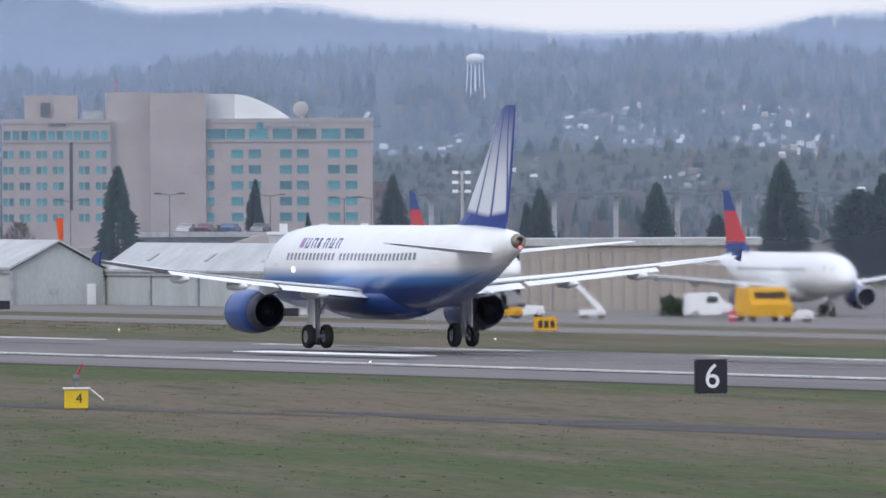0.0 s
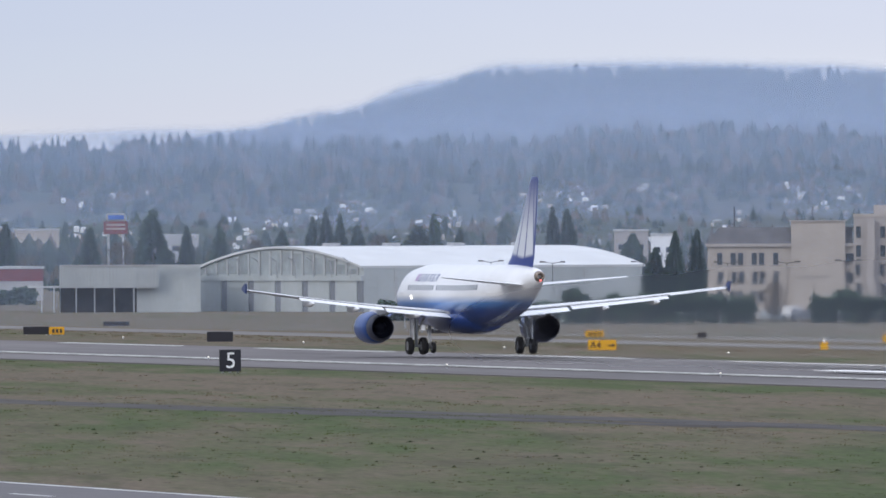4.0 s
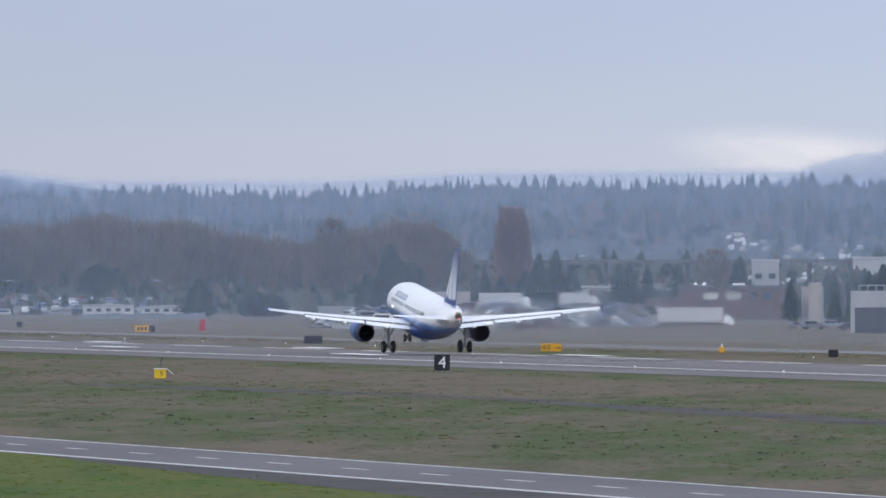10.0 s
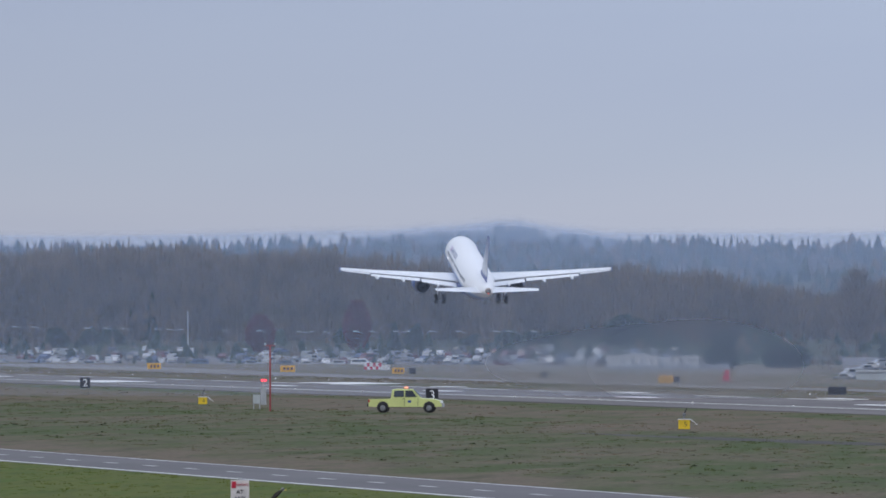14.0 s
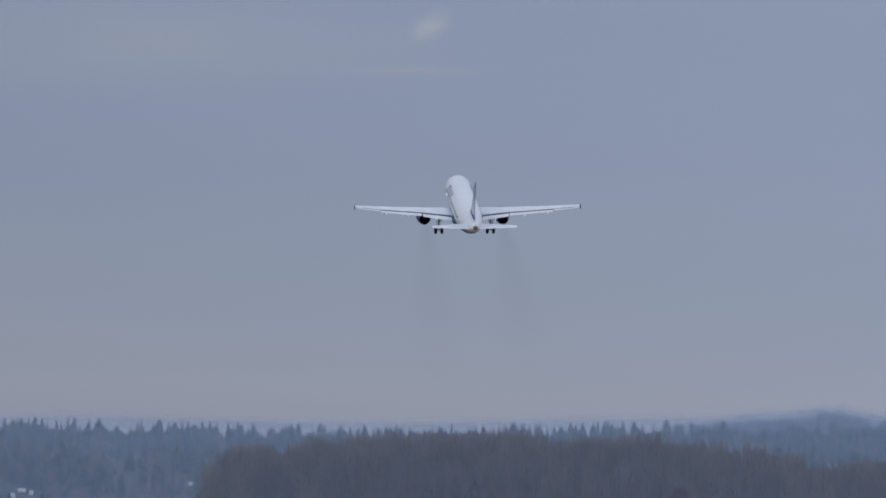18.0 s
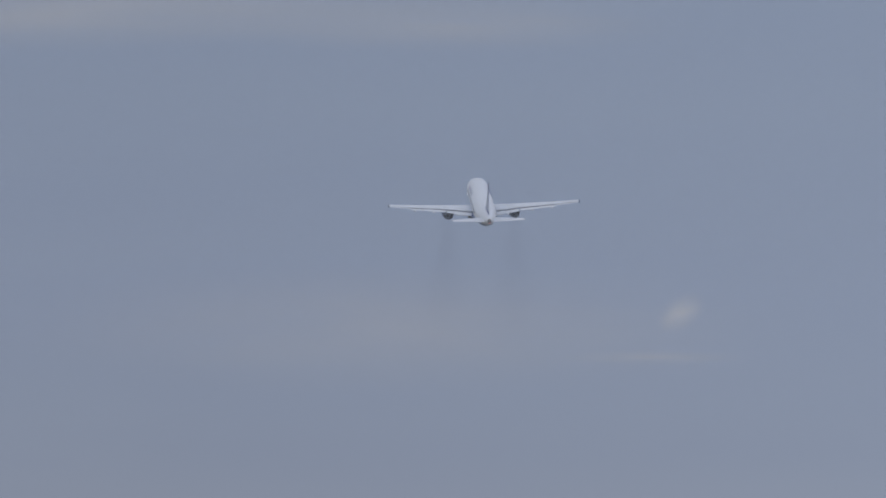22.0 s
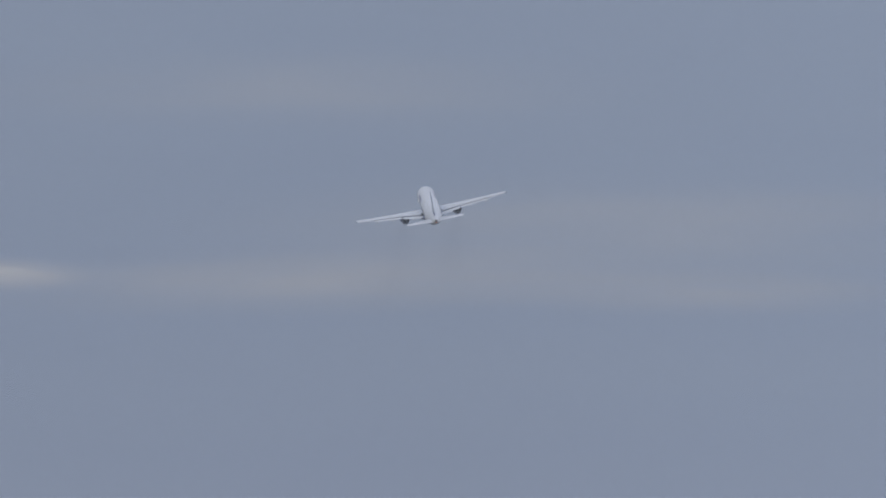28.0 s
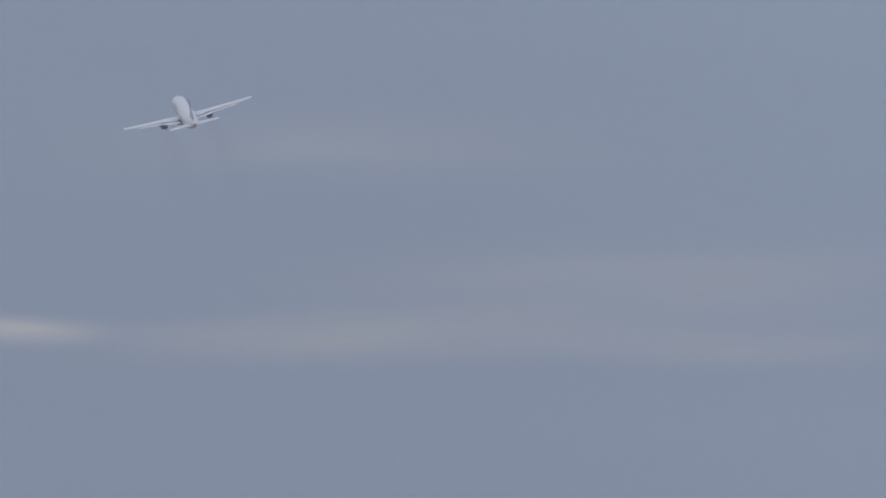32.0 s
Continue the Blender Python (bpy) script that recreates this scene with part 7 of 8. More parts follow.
    # flat dark strips that paint the shadow of drainage ditches in the grass
    for x0, x1, y0, y1 in ((-470, -360, 172, 169), (-640, -455, 160, 169), (-735, -560, 150, 160), (-1010, -850, 152, 160), (-860, -700, 158, 152)):
        bm = bmesh.new()
        rows = [[], []]
        for i in range(25):
            f = i / 24
            x, y = x0 + (x1 - x0) * f, y0 + (y1 - y0) * f + 0.8 * noise.noise(Vector((x0 + f * 9, 1, 4)))
            w = (0.6 + 1.9 * sin(pi * f)) * (1 + 0.5 * noise.noise(Vector((f * 14, y0, 1))))
            rows[0].append(bm.verts.new((x, y - w, 0.012)))
            rows[1].append(bm.verts.new((x, y + w, 0.012)))
        skin(bm, rows, closed=False)
        tagged(part("ditch_shade", bm, M["soil"]), "dark soil strip with a ditch's shadow put into its colour", "soil", kind="structure")


M["mastred"] = material("faded_red_paint", (0.30, 0.06, 0.06), 0.6, var=0.12)
M["redlamp"] = glow("red_warning_glow", (1.0, 0.05, 0.08), 4.0)
M["edgelamp"] = glow("edge_lamp_glow", (1.0, 0.95, 0.85), 0.3)
M["darkbrown"] = material("dark_brown_paint", (0.045, 0.038, 0.035), 0.6, var=0.12)
small_field_things()


def parking_notice():
    """The tall narrow notice on the bank beside the road."""
    x, y = spot(-82.803, 235)
    zb = 8.03 - 235 * tan(radians(0.785))
    t = thing("parking_notice", pose(x, y, ground_z(x, y), 0, 0, 82.803), "white no-parking notice with red and black lettering on a steel post", "sign")
    z0 = zb - ground_z(x, y)
    part("panel", box(-0.155, 0.155, -0.012, 0.012, z0, z0 + 0.60, 0.004), M["notice"], t)
    bm = bmesh.new()
    rod(bm, (0, 0.05, -0.4), (0, 0.05, z0 + 0.64), 0.035)
    part("post", bm, M["steel"], t)
    part("red_mark", box(-0.14, -0.065, -0.02, -0.012, z0 + 0.47, z0 + 0.58), M["red"], t)
    for text, zz, m, s in (("PARKING", 0.525, "red", 0.052), ("AT", 0.405, "dark", 0.095), ("ANY", 0.295, "dark", 0.095), ("TIME", 0.185, "dark", 0.095)):
        g = part("writing", glyphs(text, s, M[m]), None, t)
        g.location = (0.035 if text == "PARKING" else 0, -0.014, z0 + zz)
    bm = box(-0.09, 0.09, -0.02, -0.012, -0.012, 0.012)
    for sx in (-1, 1):
        v = [bm.verts.new(p) for p in ((sx * 0.08, -0.02, 0.03), (sx * 0.08, -0.02, -0.03), (sx * 0.125, -0.02, 0))]
        bm.faces.new(v)
    a = part("arrow", bm, M["dark"], t)
    a.location = (0, 0, z0 + 0.075)


parking_notice()


def eagle():
    """A large dark bird with a pale head, standing on the grass."""
    t = thing("bird", stand(-82.653, 628), "large dark brown bird with a pale head on the grass", "bird")
    secs = []
    for f, w, hh in ((0, 0.03, 0.04), (0.15, 0.16, 0.2), (0.45, 0.26, 0.34), (0.75, 0.25, 0.32), (0.95, 0.15, 0.19), (1.0, 0.08, 0.1)):
        cx, cz = -0.28 + 0.52 * f, 0.12 + 0.42 * f
        secs.append([(cx + hh * 0.6 * sin(2 * pi * i / 10), w * cos(2 * pi * i / 10), cz - hh * 0.8 * sin(2 * pi * i / 10) * -1) for i in range(10)])
    part("body", loft(secs), M["feather"], t, smooth=True)
    bm = bmesh.new()
    bmesh.ops.create_icosphere(bm, subdivisions=2, radius=0.085)
    bmesh.ops.translate(bm, verts=bm.verts[:], vec=(0.25, 0, 0.62))
    part("head", bm, M["palefeather"], t, "pale grey head", True)
    bm = bmesh.new()
    rod(bm, (0.34, 0, 0.6), (0.43, 0, 0.57), 0.025, 0.005, 6)
    part("beak", bm, M["yellow"], t)
    for y in (-0.06, 0.06):
        bm = bmesh.new()
        rod(bm, (0.0, y, 0.0), (0.0, y, 0.25), 0.022)
        part("leg", bm, M["yellow"], t)
    for y in (-1, 1):
        secs = []
        for f, w in ((0, 0.02), (0.4, 0.12), (0.8, 0.10), (1, 0.01)):
            secs.append([(-0.3 + 0.48 * f, y * 0.15, 0.18 + 0.36 * f + w), (-0.3 + 0.48 * f, y * 0.18, 0.18 + 0.36 * f), (-0.3 + 0.48 * f, y * 0.15, 0.18 + 0.36 * f - w)])
        part("wing", loft(secs), M["feather"], t)


M["palefeather"] = material("pale_grey_feathers", (0.26, 0.25, 0.25), 0.8, var=0.3, scale=8, fine=40)
M["feather"] = material("dark_brown_feathers", (0.03, 0.025, 0.022), 0.8, var=0.3, scale=8, fine=40)
eagle()

# ---------------------------------------------------------------- vehicles


def shell(outline, w, top_in, z_shoulder):
    """A car body from a side outline (x, z), narrowed above the shoulder."""
    secs = []
    for s in (-1, -0.82, 0.82, 1):
        sec = []
        for x, z in outline:
            y = w / 2 * s
            if z > z_shoulder:
                y *= 1 - top_in * (z - z_shoulder)
            zz = z if abs(s) < 1 else min(z, z - 0.04 if z > 0.5 else z)
            sec.append((x, y, zz))
        secs.append(sec)
    return loft(secs)


def wheel_meshes(r, w):
    t = lathe_x([(-w / 2, r * 0.6), (-w / 2, r * 0.92), (-w * 0.35, r), (w * 0.35, r), (w / 2, r * 0.92), (w / 2, r * 0.6)], 18)
    h = lathe_x([(-w * 0.42, 0.02), (-w * 0.46, r * 0.3), (-w * 0.36, r * 0.62), (w * 0.36, r * 0.62), (w * 0.46, r * 0.3), (w * 0.42, 0.02)], 14)
    for b in (t, h):
        bmesh.ops.rotate(b, verts=b.verts[:], cent=(0, 0, 0), matrix=Matrix.Rotation(pi / 2, 3, "Z"))
    return mesh_of("tyre", t, M["rubber"], True), mesh_of("hub", h, M["alloy"], True)


def put_wheels(t, xs, y, r, w=0.24):
    tm, hm = wheel_meshes(r, w)
    for x in xs:
        for s in (-1, 1):
            o = part("tyre", tm, None, t)
            o.location = (x, s * y, r)
            k = part("hub", hm, None, o)


def pickup():
    t = thing("pickup_truck", stand(-82.128, 1258, -3), "lime-yellow crew cab airport pickup with an amber roof beacon", "pickup truck")
    k = 1.1
    body = [(-3.0, 0.55), (-3.0, 1.12), (-1.25, 1.15), (-1.22, 1.22), (1.05, 1.2), (2.35, 1.12), (2.85, 0.98), (2.95, 0.55), (2.4, 0.5), (-2.6, 0.5)]
    part("body", shell([(x * k, z * k) for x, z in body], 2.0 * k, 0.0, 9), M["lime"], t)
    cab = [(-1.2, 1.18), (-1.1, 1.88), (-0.75, 1.95), (0.55, 1.93), (1.25, 1.2)]
    part("cab", shell([(x * k, z * k) for x, z in cab], 1.92 * k, 0.12, 1.25), M["lime"], t)
    for x0, x1, xt0, xt1 in ((-0.95, -0.15, -0.9, -0.15), (-0.02, 0.92, -0.02, 0.52)):
        for s in (-1, 1):
            bm = bmesh.new()
            v = [bm.verts.new(((x * k), s * yy * k, z * k)) for x, z, yy in ((x0, 1.28, 0.965), (x1, 1.28, 0.965), (xt1, 1.8, 0.905), (xt0, 1.8, 0.905))]
            bm.faces.new(v)
            e = bmesh.ops.extrude_face_region(bm, geom=bm.faces[:])
            bmesh.ops.translate(bm, vec=(0, s * 0.03, 0), verts=[g for g in e["geom"] if isinstance(g, bmesh.types.BMVert)])
            bmesh.ops.recalc_face_normals(bm, faces=bm.faces[:])
            part("side_window", bm, M["glass"], t)
    bm = bmesh.new()
    v = [bm.verts.new((x * k, y * k, z * k)) for x, y, z in ((1.22, -0.85, 1.27), (1.22, 0.85, 1.27), (0.66, 0.76, 1.86), (0.66, -0.76, 1.86))]
    bm.faces.new(v)
    e = bmesh.ops.extrude_face_region(bm, geom=bm.faces[:])
    bmesh.ops.translate(bm, vec=(0.03, 0, 0.03), verts=[g for g in e["geom"] if isinstance(g, bmesh.types.BMVert)])
    part("windscreen", bm, M["glass"], t)
    part("bed_liner", box(-2.9 * k, -1.3 * k, -0.85 * k, 0.85 * k, 1.1 * k, 1.17 * k), M["dark"], t)
    part("bumper", box(2.85 * k, 3.05 * k, -0.98 * k, 0.98 * k, 0.5, 0.85, 0.04), M["steel"], t)
    part("bumper", box(-3.12 * k, -2.98 * k, -0.98 * k, 0.98 * k, 0.55, 0.8, 0.04), M["dark"], t)
    part("sill", box(-1.4 * k, 1.3 * k, -0.99 * k, 0.99 * k, 0.45, 0.6), M["dark"], t)
    for s in (-1, 1):
        part("tail_lamp", box(-3.03 * k, -2.9 * k, s * 0.9 * k - 0.12, s * 0.9 * k + 0.12, 0.95, 1.2), M["redlens"], t)
        part("headlamp", box(2.78 * k, 2.93 * k, s * 0.82 * k - 0.2, s * 0.82 * k + 0.2, 0.85, 1.08, 0.03), M["white"], t)
        part("door_handle", box(-0.25, -0.1, s * 1.1 - 0.02, s * 1.1 + 0.02, 1.2, 1.26), M["dark"], t)
        for x0, x1 in ((-1.15, -0.1), (-0.05, 1.0)):
            part("door_seam", box(x1 * k - 0.015, x1 * k + 0.015, s * 1.1 - 0.008, s * 1.1 + 0.008, 0.62, 1.3), M["dark"], t)
        for x in (-1.85 * k, 1.9 * k):
            b2 = lathe_x([(-0.02, 0.02), (-0.02, 0.52), (0.02, 0.52), (0.02, 0.02)], 18)
            bmesh.ops.rotate(b2, verts=b2.verts[:], cent=(0, 0, 0), matrix=Matrix.Rotation(pi / 2, 3, "Z"))
            bmesh.ops.translate(b2, verts=b2.verts[:], vec=(x, s * 1.09, 0.5))
            part("wheel_arch", b2, M["dark"], t)
    put_wheels(t, (-1.85 * k, 1.9 * k), 0.98 * k, 0.43, 0.28)
    part("crest", box(0.2, 0.5, -1.125, -1.1, 0.9, 1.1), M["blue"], t)
    part("beacon_base", box(-0.35, 0.35, -0.6, 0.6, 2.12, 2.18), M["dark"], t)
    part("beacon", box(-0.16, 0.16, -0.55, 0.55, 2.18, 2.30, 0.04), M["beacon"], t, "lit amber and red roof beacon")


M["redlens"] = material("red_lamp_lens", (0.45, 0.02, 0.02), 0.3, var=0.1)
M["beacon"] = glow("beacon_glow", (1.0, 0.35, 0.2), 1.6)


def car_paint():
    m = bpy.data.materials.new("parked_car_paint")
    m.use_nodes = True
    nt = m.node_tree
    n, L = nt.nodes.new, nt.links.new
    b = nt.nodes["Principled BSDF"]
    b.inputs["Roughness"].default_value, b.inputs["Coat Weight"].default_value = 0.35, 0.4
    oi, ramp = n("ShaderNodeObjectInfo"), n("ShaderNodeValToRGB")
    ramp.color_ramp.interpolation = "CONSTANT"
    cols = [(0.38, 0.38, 0.38), (0.22, 0.24, 0.26), (0.05, 0.05, 0.06), (0.10, 0.03, 0.04), (0.07, 0.08, 0.1), (0.30, 0.31, 0.32), (0.05, 0.08, 0.17), (0.28, 0.28, 0.27), (0.13, 0.14, 0.15), (0.55, 0.55, 0.55), (0.22, 0.24, 0.25), (0.16, 0.17, 0.19)]
    el = ramp.color_ramp.elements
    while len(el) < len(cols):
        el.new(0.5)
    for i, c in enumerate(cols):
        el[i].position, el[i].color = i / len(cols), (*c, 1)
    L(oi.outputs["Random"], ramp.inputs[0])
    L(ramp.outputs["Color"], b.inputs["Base Color"])
    return m


def build_car(kind):
    if kind == "van":
        out = [(-2.4, 0.4), (-2.4, 1.0), (-2.3, 1.95), (1.0, 2.0), (1.7, 1.25), (2.4, 1.05), (2.5, 0.4)]
        win = (-2.0, 1.1, 1.2, 1.7)
    elif kind == "suv":
        out = [(-2.2, 0.4), (-2.25, 0.95), (-2.0, 1.65), (0.3, 1.68), (1.0, 1.05), (2.1, 0.95), (2.25, 0.4)]
        win = (-1.8, 0.45, 1.05, 1.5)
    else:
        out = [(-2.2, 0.35), (-2.25, 0.85), (-1.5, 0.95), (-0.9, 1.4), (0.35, 1.42), (1.05, 0.95), (2.1, 0.82), (2.25, 0.35)]
        win = (-1.05, 0.5, 0.97, 1.3)
    t = thing("parked_" + ("van" if kind == "van" else "car"), pose(0, -400, -50), "parked " + {"van": "van", "suv": "tall estate car", "car": "saloon car"}[kind] + " standing on the asphalt lot", "car", "parked cars")
    part("body", shell(out, 1.8, 0.22, 0.95), M["paint"], t)
    for s in (-1, 1):
        part("side_window", box(win[0], win[1], s * 0.83 - 0.06, s * 0.83 + 0.06, win[2], win[3]), M["glass"], t)
    part("windscreen", box(win[1] - 0.02, win[1] + 0.25, -0.7, 0.7, win[2], win[3] - 0.05), M["glass"], t)
    tm, _ = CARWHEEL
    for x in (-1.4, 1.45):
        for s in (-1, 1):
            o = part("wheel", tm, None, t)
            o.location = (x, s * 0.82, 0.33)
    return t


M["paint"] = car_paint()
CARWHEEL = wheel_meshes(0.33, 0.22)
pickup()


LOTS = {"long_stay_lot": (-84.6, -80.9, 3170, 3370, -2.3, 1.1), "dealer_lot": (-80.36, -78.96, 2760, 2960, -3.9, 0.6)}


def lot_z(name, r):
    a0, a1, r0, r1, z0, z1 = LOTS[name]
    return z0 + (z1 - z0) * (r - r0) / (r1 - r0)


def lot_paving():
    for name, (a0, a1, r0, r1, z0, z1) in LOTS.items():
        bm = bmesh.new()
        rows = []
        for r, z in ((r0 - 4, z0 - 3), (r0, z0), (r1, z1), (r1 + 30, z1 - 6)):
            rows.append([bm.verts.new((*spot(a0 + (a1 - a0) * i / 16, r), z)) for i in range(17)])
        skin(bm, rows, closed=False)
        bmesh.ops.recalc_face_normals(bm, faces=bm.faces[:])
        tagged(part(name, bm, M["road"]), "gently rising asphalt car lot", "car park", kind="structure")


lot_paving()


def car_lots():
    rnd = random.Random(21)
    kinds = [build_car(k) for k in ("car", "suv", "van", "car", "suv", "car")]
    used = [False] * 6

    def place(az, r, turn, lot=None):
        i = rnd.randrange(6)
        m = stand(az, r, turn)
        if lot:
            m.translation.z = lot_z(lot, r)
        if not used[i]:
            kinds[i].matrix_world = m
            used[i] = True
        else:
            copy_thing(kinds[i], m)
    # lot behind the taxiway, with the trucks
    for row, r in enumerate((2775, 2797, 2820, 2843, 2866, 2890, 2914)):
        az = -80.35 + 0.03 * row
        while az < -78.98:
            if rnd.random() < 0.8 and not (row < 2 and -80.32 < az < -79.95):
                place(az, r, rnd.choice((0, 180)) + rnd.uniform(-8, 8) + (35 if row % 2 else -30), "dealer_lot")
            az += rnd.uniform(0.07, 0.12)
    for az in (-78.42, -78.35, -78.27, -78.2, -78.05):
        place(az, 2700 + rnd.uniform(0, 60), rnd.uniform(-20, 20))
    # long lot before the woods
    for row, r in enumerate((3185, 3215, 3246, 3278, 3312, 3342)):
        az = -84.1 + 0.02 * row
        while az < -81.0:
            if rnd.random() < (0.75 if row == 0 else 0.72):
                place(az, r, rnd.choice((0, 180)) + rnd.uniform(-6, 6) + (0 if row == 0 else rnd.choice((90, 75, 60))), "long_stay_lot")
            az += rnd.uniform(0.09, 0.13) if row == 0 else rnd.uniform(0.06, 0.085)
    # cars by the hotels
    for az in (-73.9, -73.87, -73.82, -73.78, -73.74):
        place(az, 1990 + rnd.uniform(0, 30), 60 + rnd.uniform(-10, 10))
    for az, r in ((-70.3, 1885), (-70.22, 1886), (-70.12, 1885), (-70.0, 1886)):
        x, y = spot(az, r + 4)
        m = stand(az, r + 4, rnd.choice((0, 180)))
        copy_thing(kinds[0], Matrix.Translation((0, 0, 5.9)) @ m @ pose(0, 0, 0, 0, 0, 75))


car_lots()


def box_truck(name, m, length, height, label, color):
    t = thing(name, m, label, "truck")
    part("box_body", box(-length / 2, length / 2 - 2.0, -1.2, 1.2, 1.0, height, 0.05), M[color], t)
    part("cab", shell([(length / 2 - 1.9, 0.5), (length / 2 - 1.9, 2.4), (length / 2 - 0.9, 2.4), (length / 2, 1.4), (length / 2, 0.5)], 2.2, 0.05, 1.4), M["white"], t)
    part("windscreen", box(length / 2 - 1.0, length / 2 - 0.45, -0.9, 0.9, 1.45, 2.0), M["glass"], t)
    part("chassis", box(-length / 2, length / 2 - 0.3, -0.5, 0.5, 0.55, 1.0), M["dark"], t)
    put_wheels(t, (-length / 2 + 1.2, length / 2 - 1.2), 1.0, 0.45, 0.3)
    return t


def on_lot(az, r, turn=0.0):
    m = stand(az, r, turn)
    m.translation.z = lot_z("dealer_lot", r)
    return m


box_truck("box_truck", on_lot(-79.60, 2935), 11.0, 3.3, "long white box truck parked among the cars", "officewhite")
box_truck("box_truck", on_lot(-79.30, 2935, 8), 8.0, 3.3, "white box truck parked beside the grey workshop", "officewhite")
box_truck("box_truck", on_lot(-79.84, 2935, 180), 10.0, 3.6, "pale box truck parked among the cars", "cream")
box_truck("box_truck", stand(-78.83, 2790), 15.0, 3.9, "long white trailer truck before the brick office", "officewhite")


def long_stacks():
    t = thing("pallet_stack", on_lot(-79.70, 2768), "tan stack of wooden crates beside the lot", "crates")
    for i in range(2):
        for j in range(3):
            part("crate", box(-2.9 + 2.9 * i, -0.1 + 2.9 * i, -1, 1, -0.05 + 1.15 * j, 1.05 + 1.15 * j), M["beige"], t)
    t = thing("metal_shelter", on_lot(-80.18, 2768), "low pale metal shelter roof by the car lot", "shelter")
    part("roof", box(-6, 6, -2, 2, 1.9, 2.3), M["shedroof"], t)
    part("wall", box(-6, 6, -1.6, 1.6, -0.2, 1.9), M["greyblue"], t)
    for az, w, h in ((-80.975, 10.8, 2.3), (-81.21, 11.0, 2.5)):
        t = thing("site_cabin", stand(az, 3060), "long pale site cabin with a flat roof", "cabin", "site cabins")
        part("wall", box(-w / 2, w / 2, 0, 3, -0.2, h), M["officewhite"], t)
        part("roof", box(-w / 2 - 0.2, w / 2 + 0.2, -0.2, 3.2, h, h + 0.4), M["dull"], t)
        for k in range(5):
            x = -w * 0.38 + w * 0.19 * k
            part("window", box(x - 0.55, x + 0.55, -0.05, 0, 1.35, 2.0), M["glass"], t)
        part("skirt", box(-w / 2, w / 2, -0.04, 0, -0.2, 0.75), M["bluegrey"], t)
    # added panels stand in for indistinct grey clutter below the cabins
    t = thing("panel_fence", stand(-81.07, 3040), "low blue-grey panels standing in for blurred clutter before the site cabins", "fence")
    for k in range(9):
        part("sheet", box(-13.5 + 3 * k, -10.6 + 3 * k, -0.04, 0.04, -0.1, 0.95 + 0.12 * ((k * 7) % 3)), M["bluegrey"], t)
        part("post", box(-10.6 + 3 * k, -10.5 + 3 * k, -0.06, 0.06, -0.1, 1.25), M["pole"], t)


long_stacks()


def service_van():
    t = thing("service_truck", stand(-67.965, 1215, -70), "orange-yellow airport service truck seen from behind", "truck")
    part("body", shell([(-2.4, 0.5), (-2.4, 2.6), (-2.1, 3.0), (1.2, 3.0), (1.9, 1.7), (2.6, 1.5), (2.6, 0.5)], 3.6, 0.03, 1.6), M["amber"], t)
    for y in (-0.9, 0.9):
        part("rear_window", box(-2.5, -2.4, y - 0.6, y + 0.6, 1.8, 2.5), M["darkglass"], t)
        part("tail_lamp", box(-2.5, -2.4, y * 1.7 - 0.15, y * 1.7 + 0.15, 1.1, 1.6), M["redlens"], t)
    part("windscreen", box(1.35, 1.75, -1.4, 1.4, 1.8, 2.6), M["darkglass"], t)
    put_wheels(t, (-1.5, 1.6), 1.6, 0.5, 0.35)


M["darkglass"] = material("dark_vehicle_glass", (0.05, 0.04, 0.03), 0.3, var=0.2)
service_van()


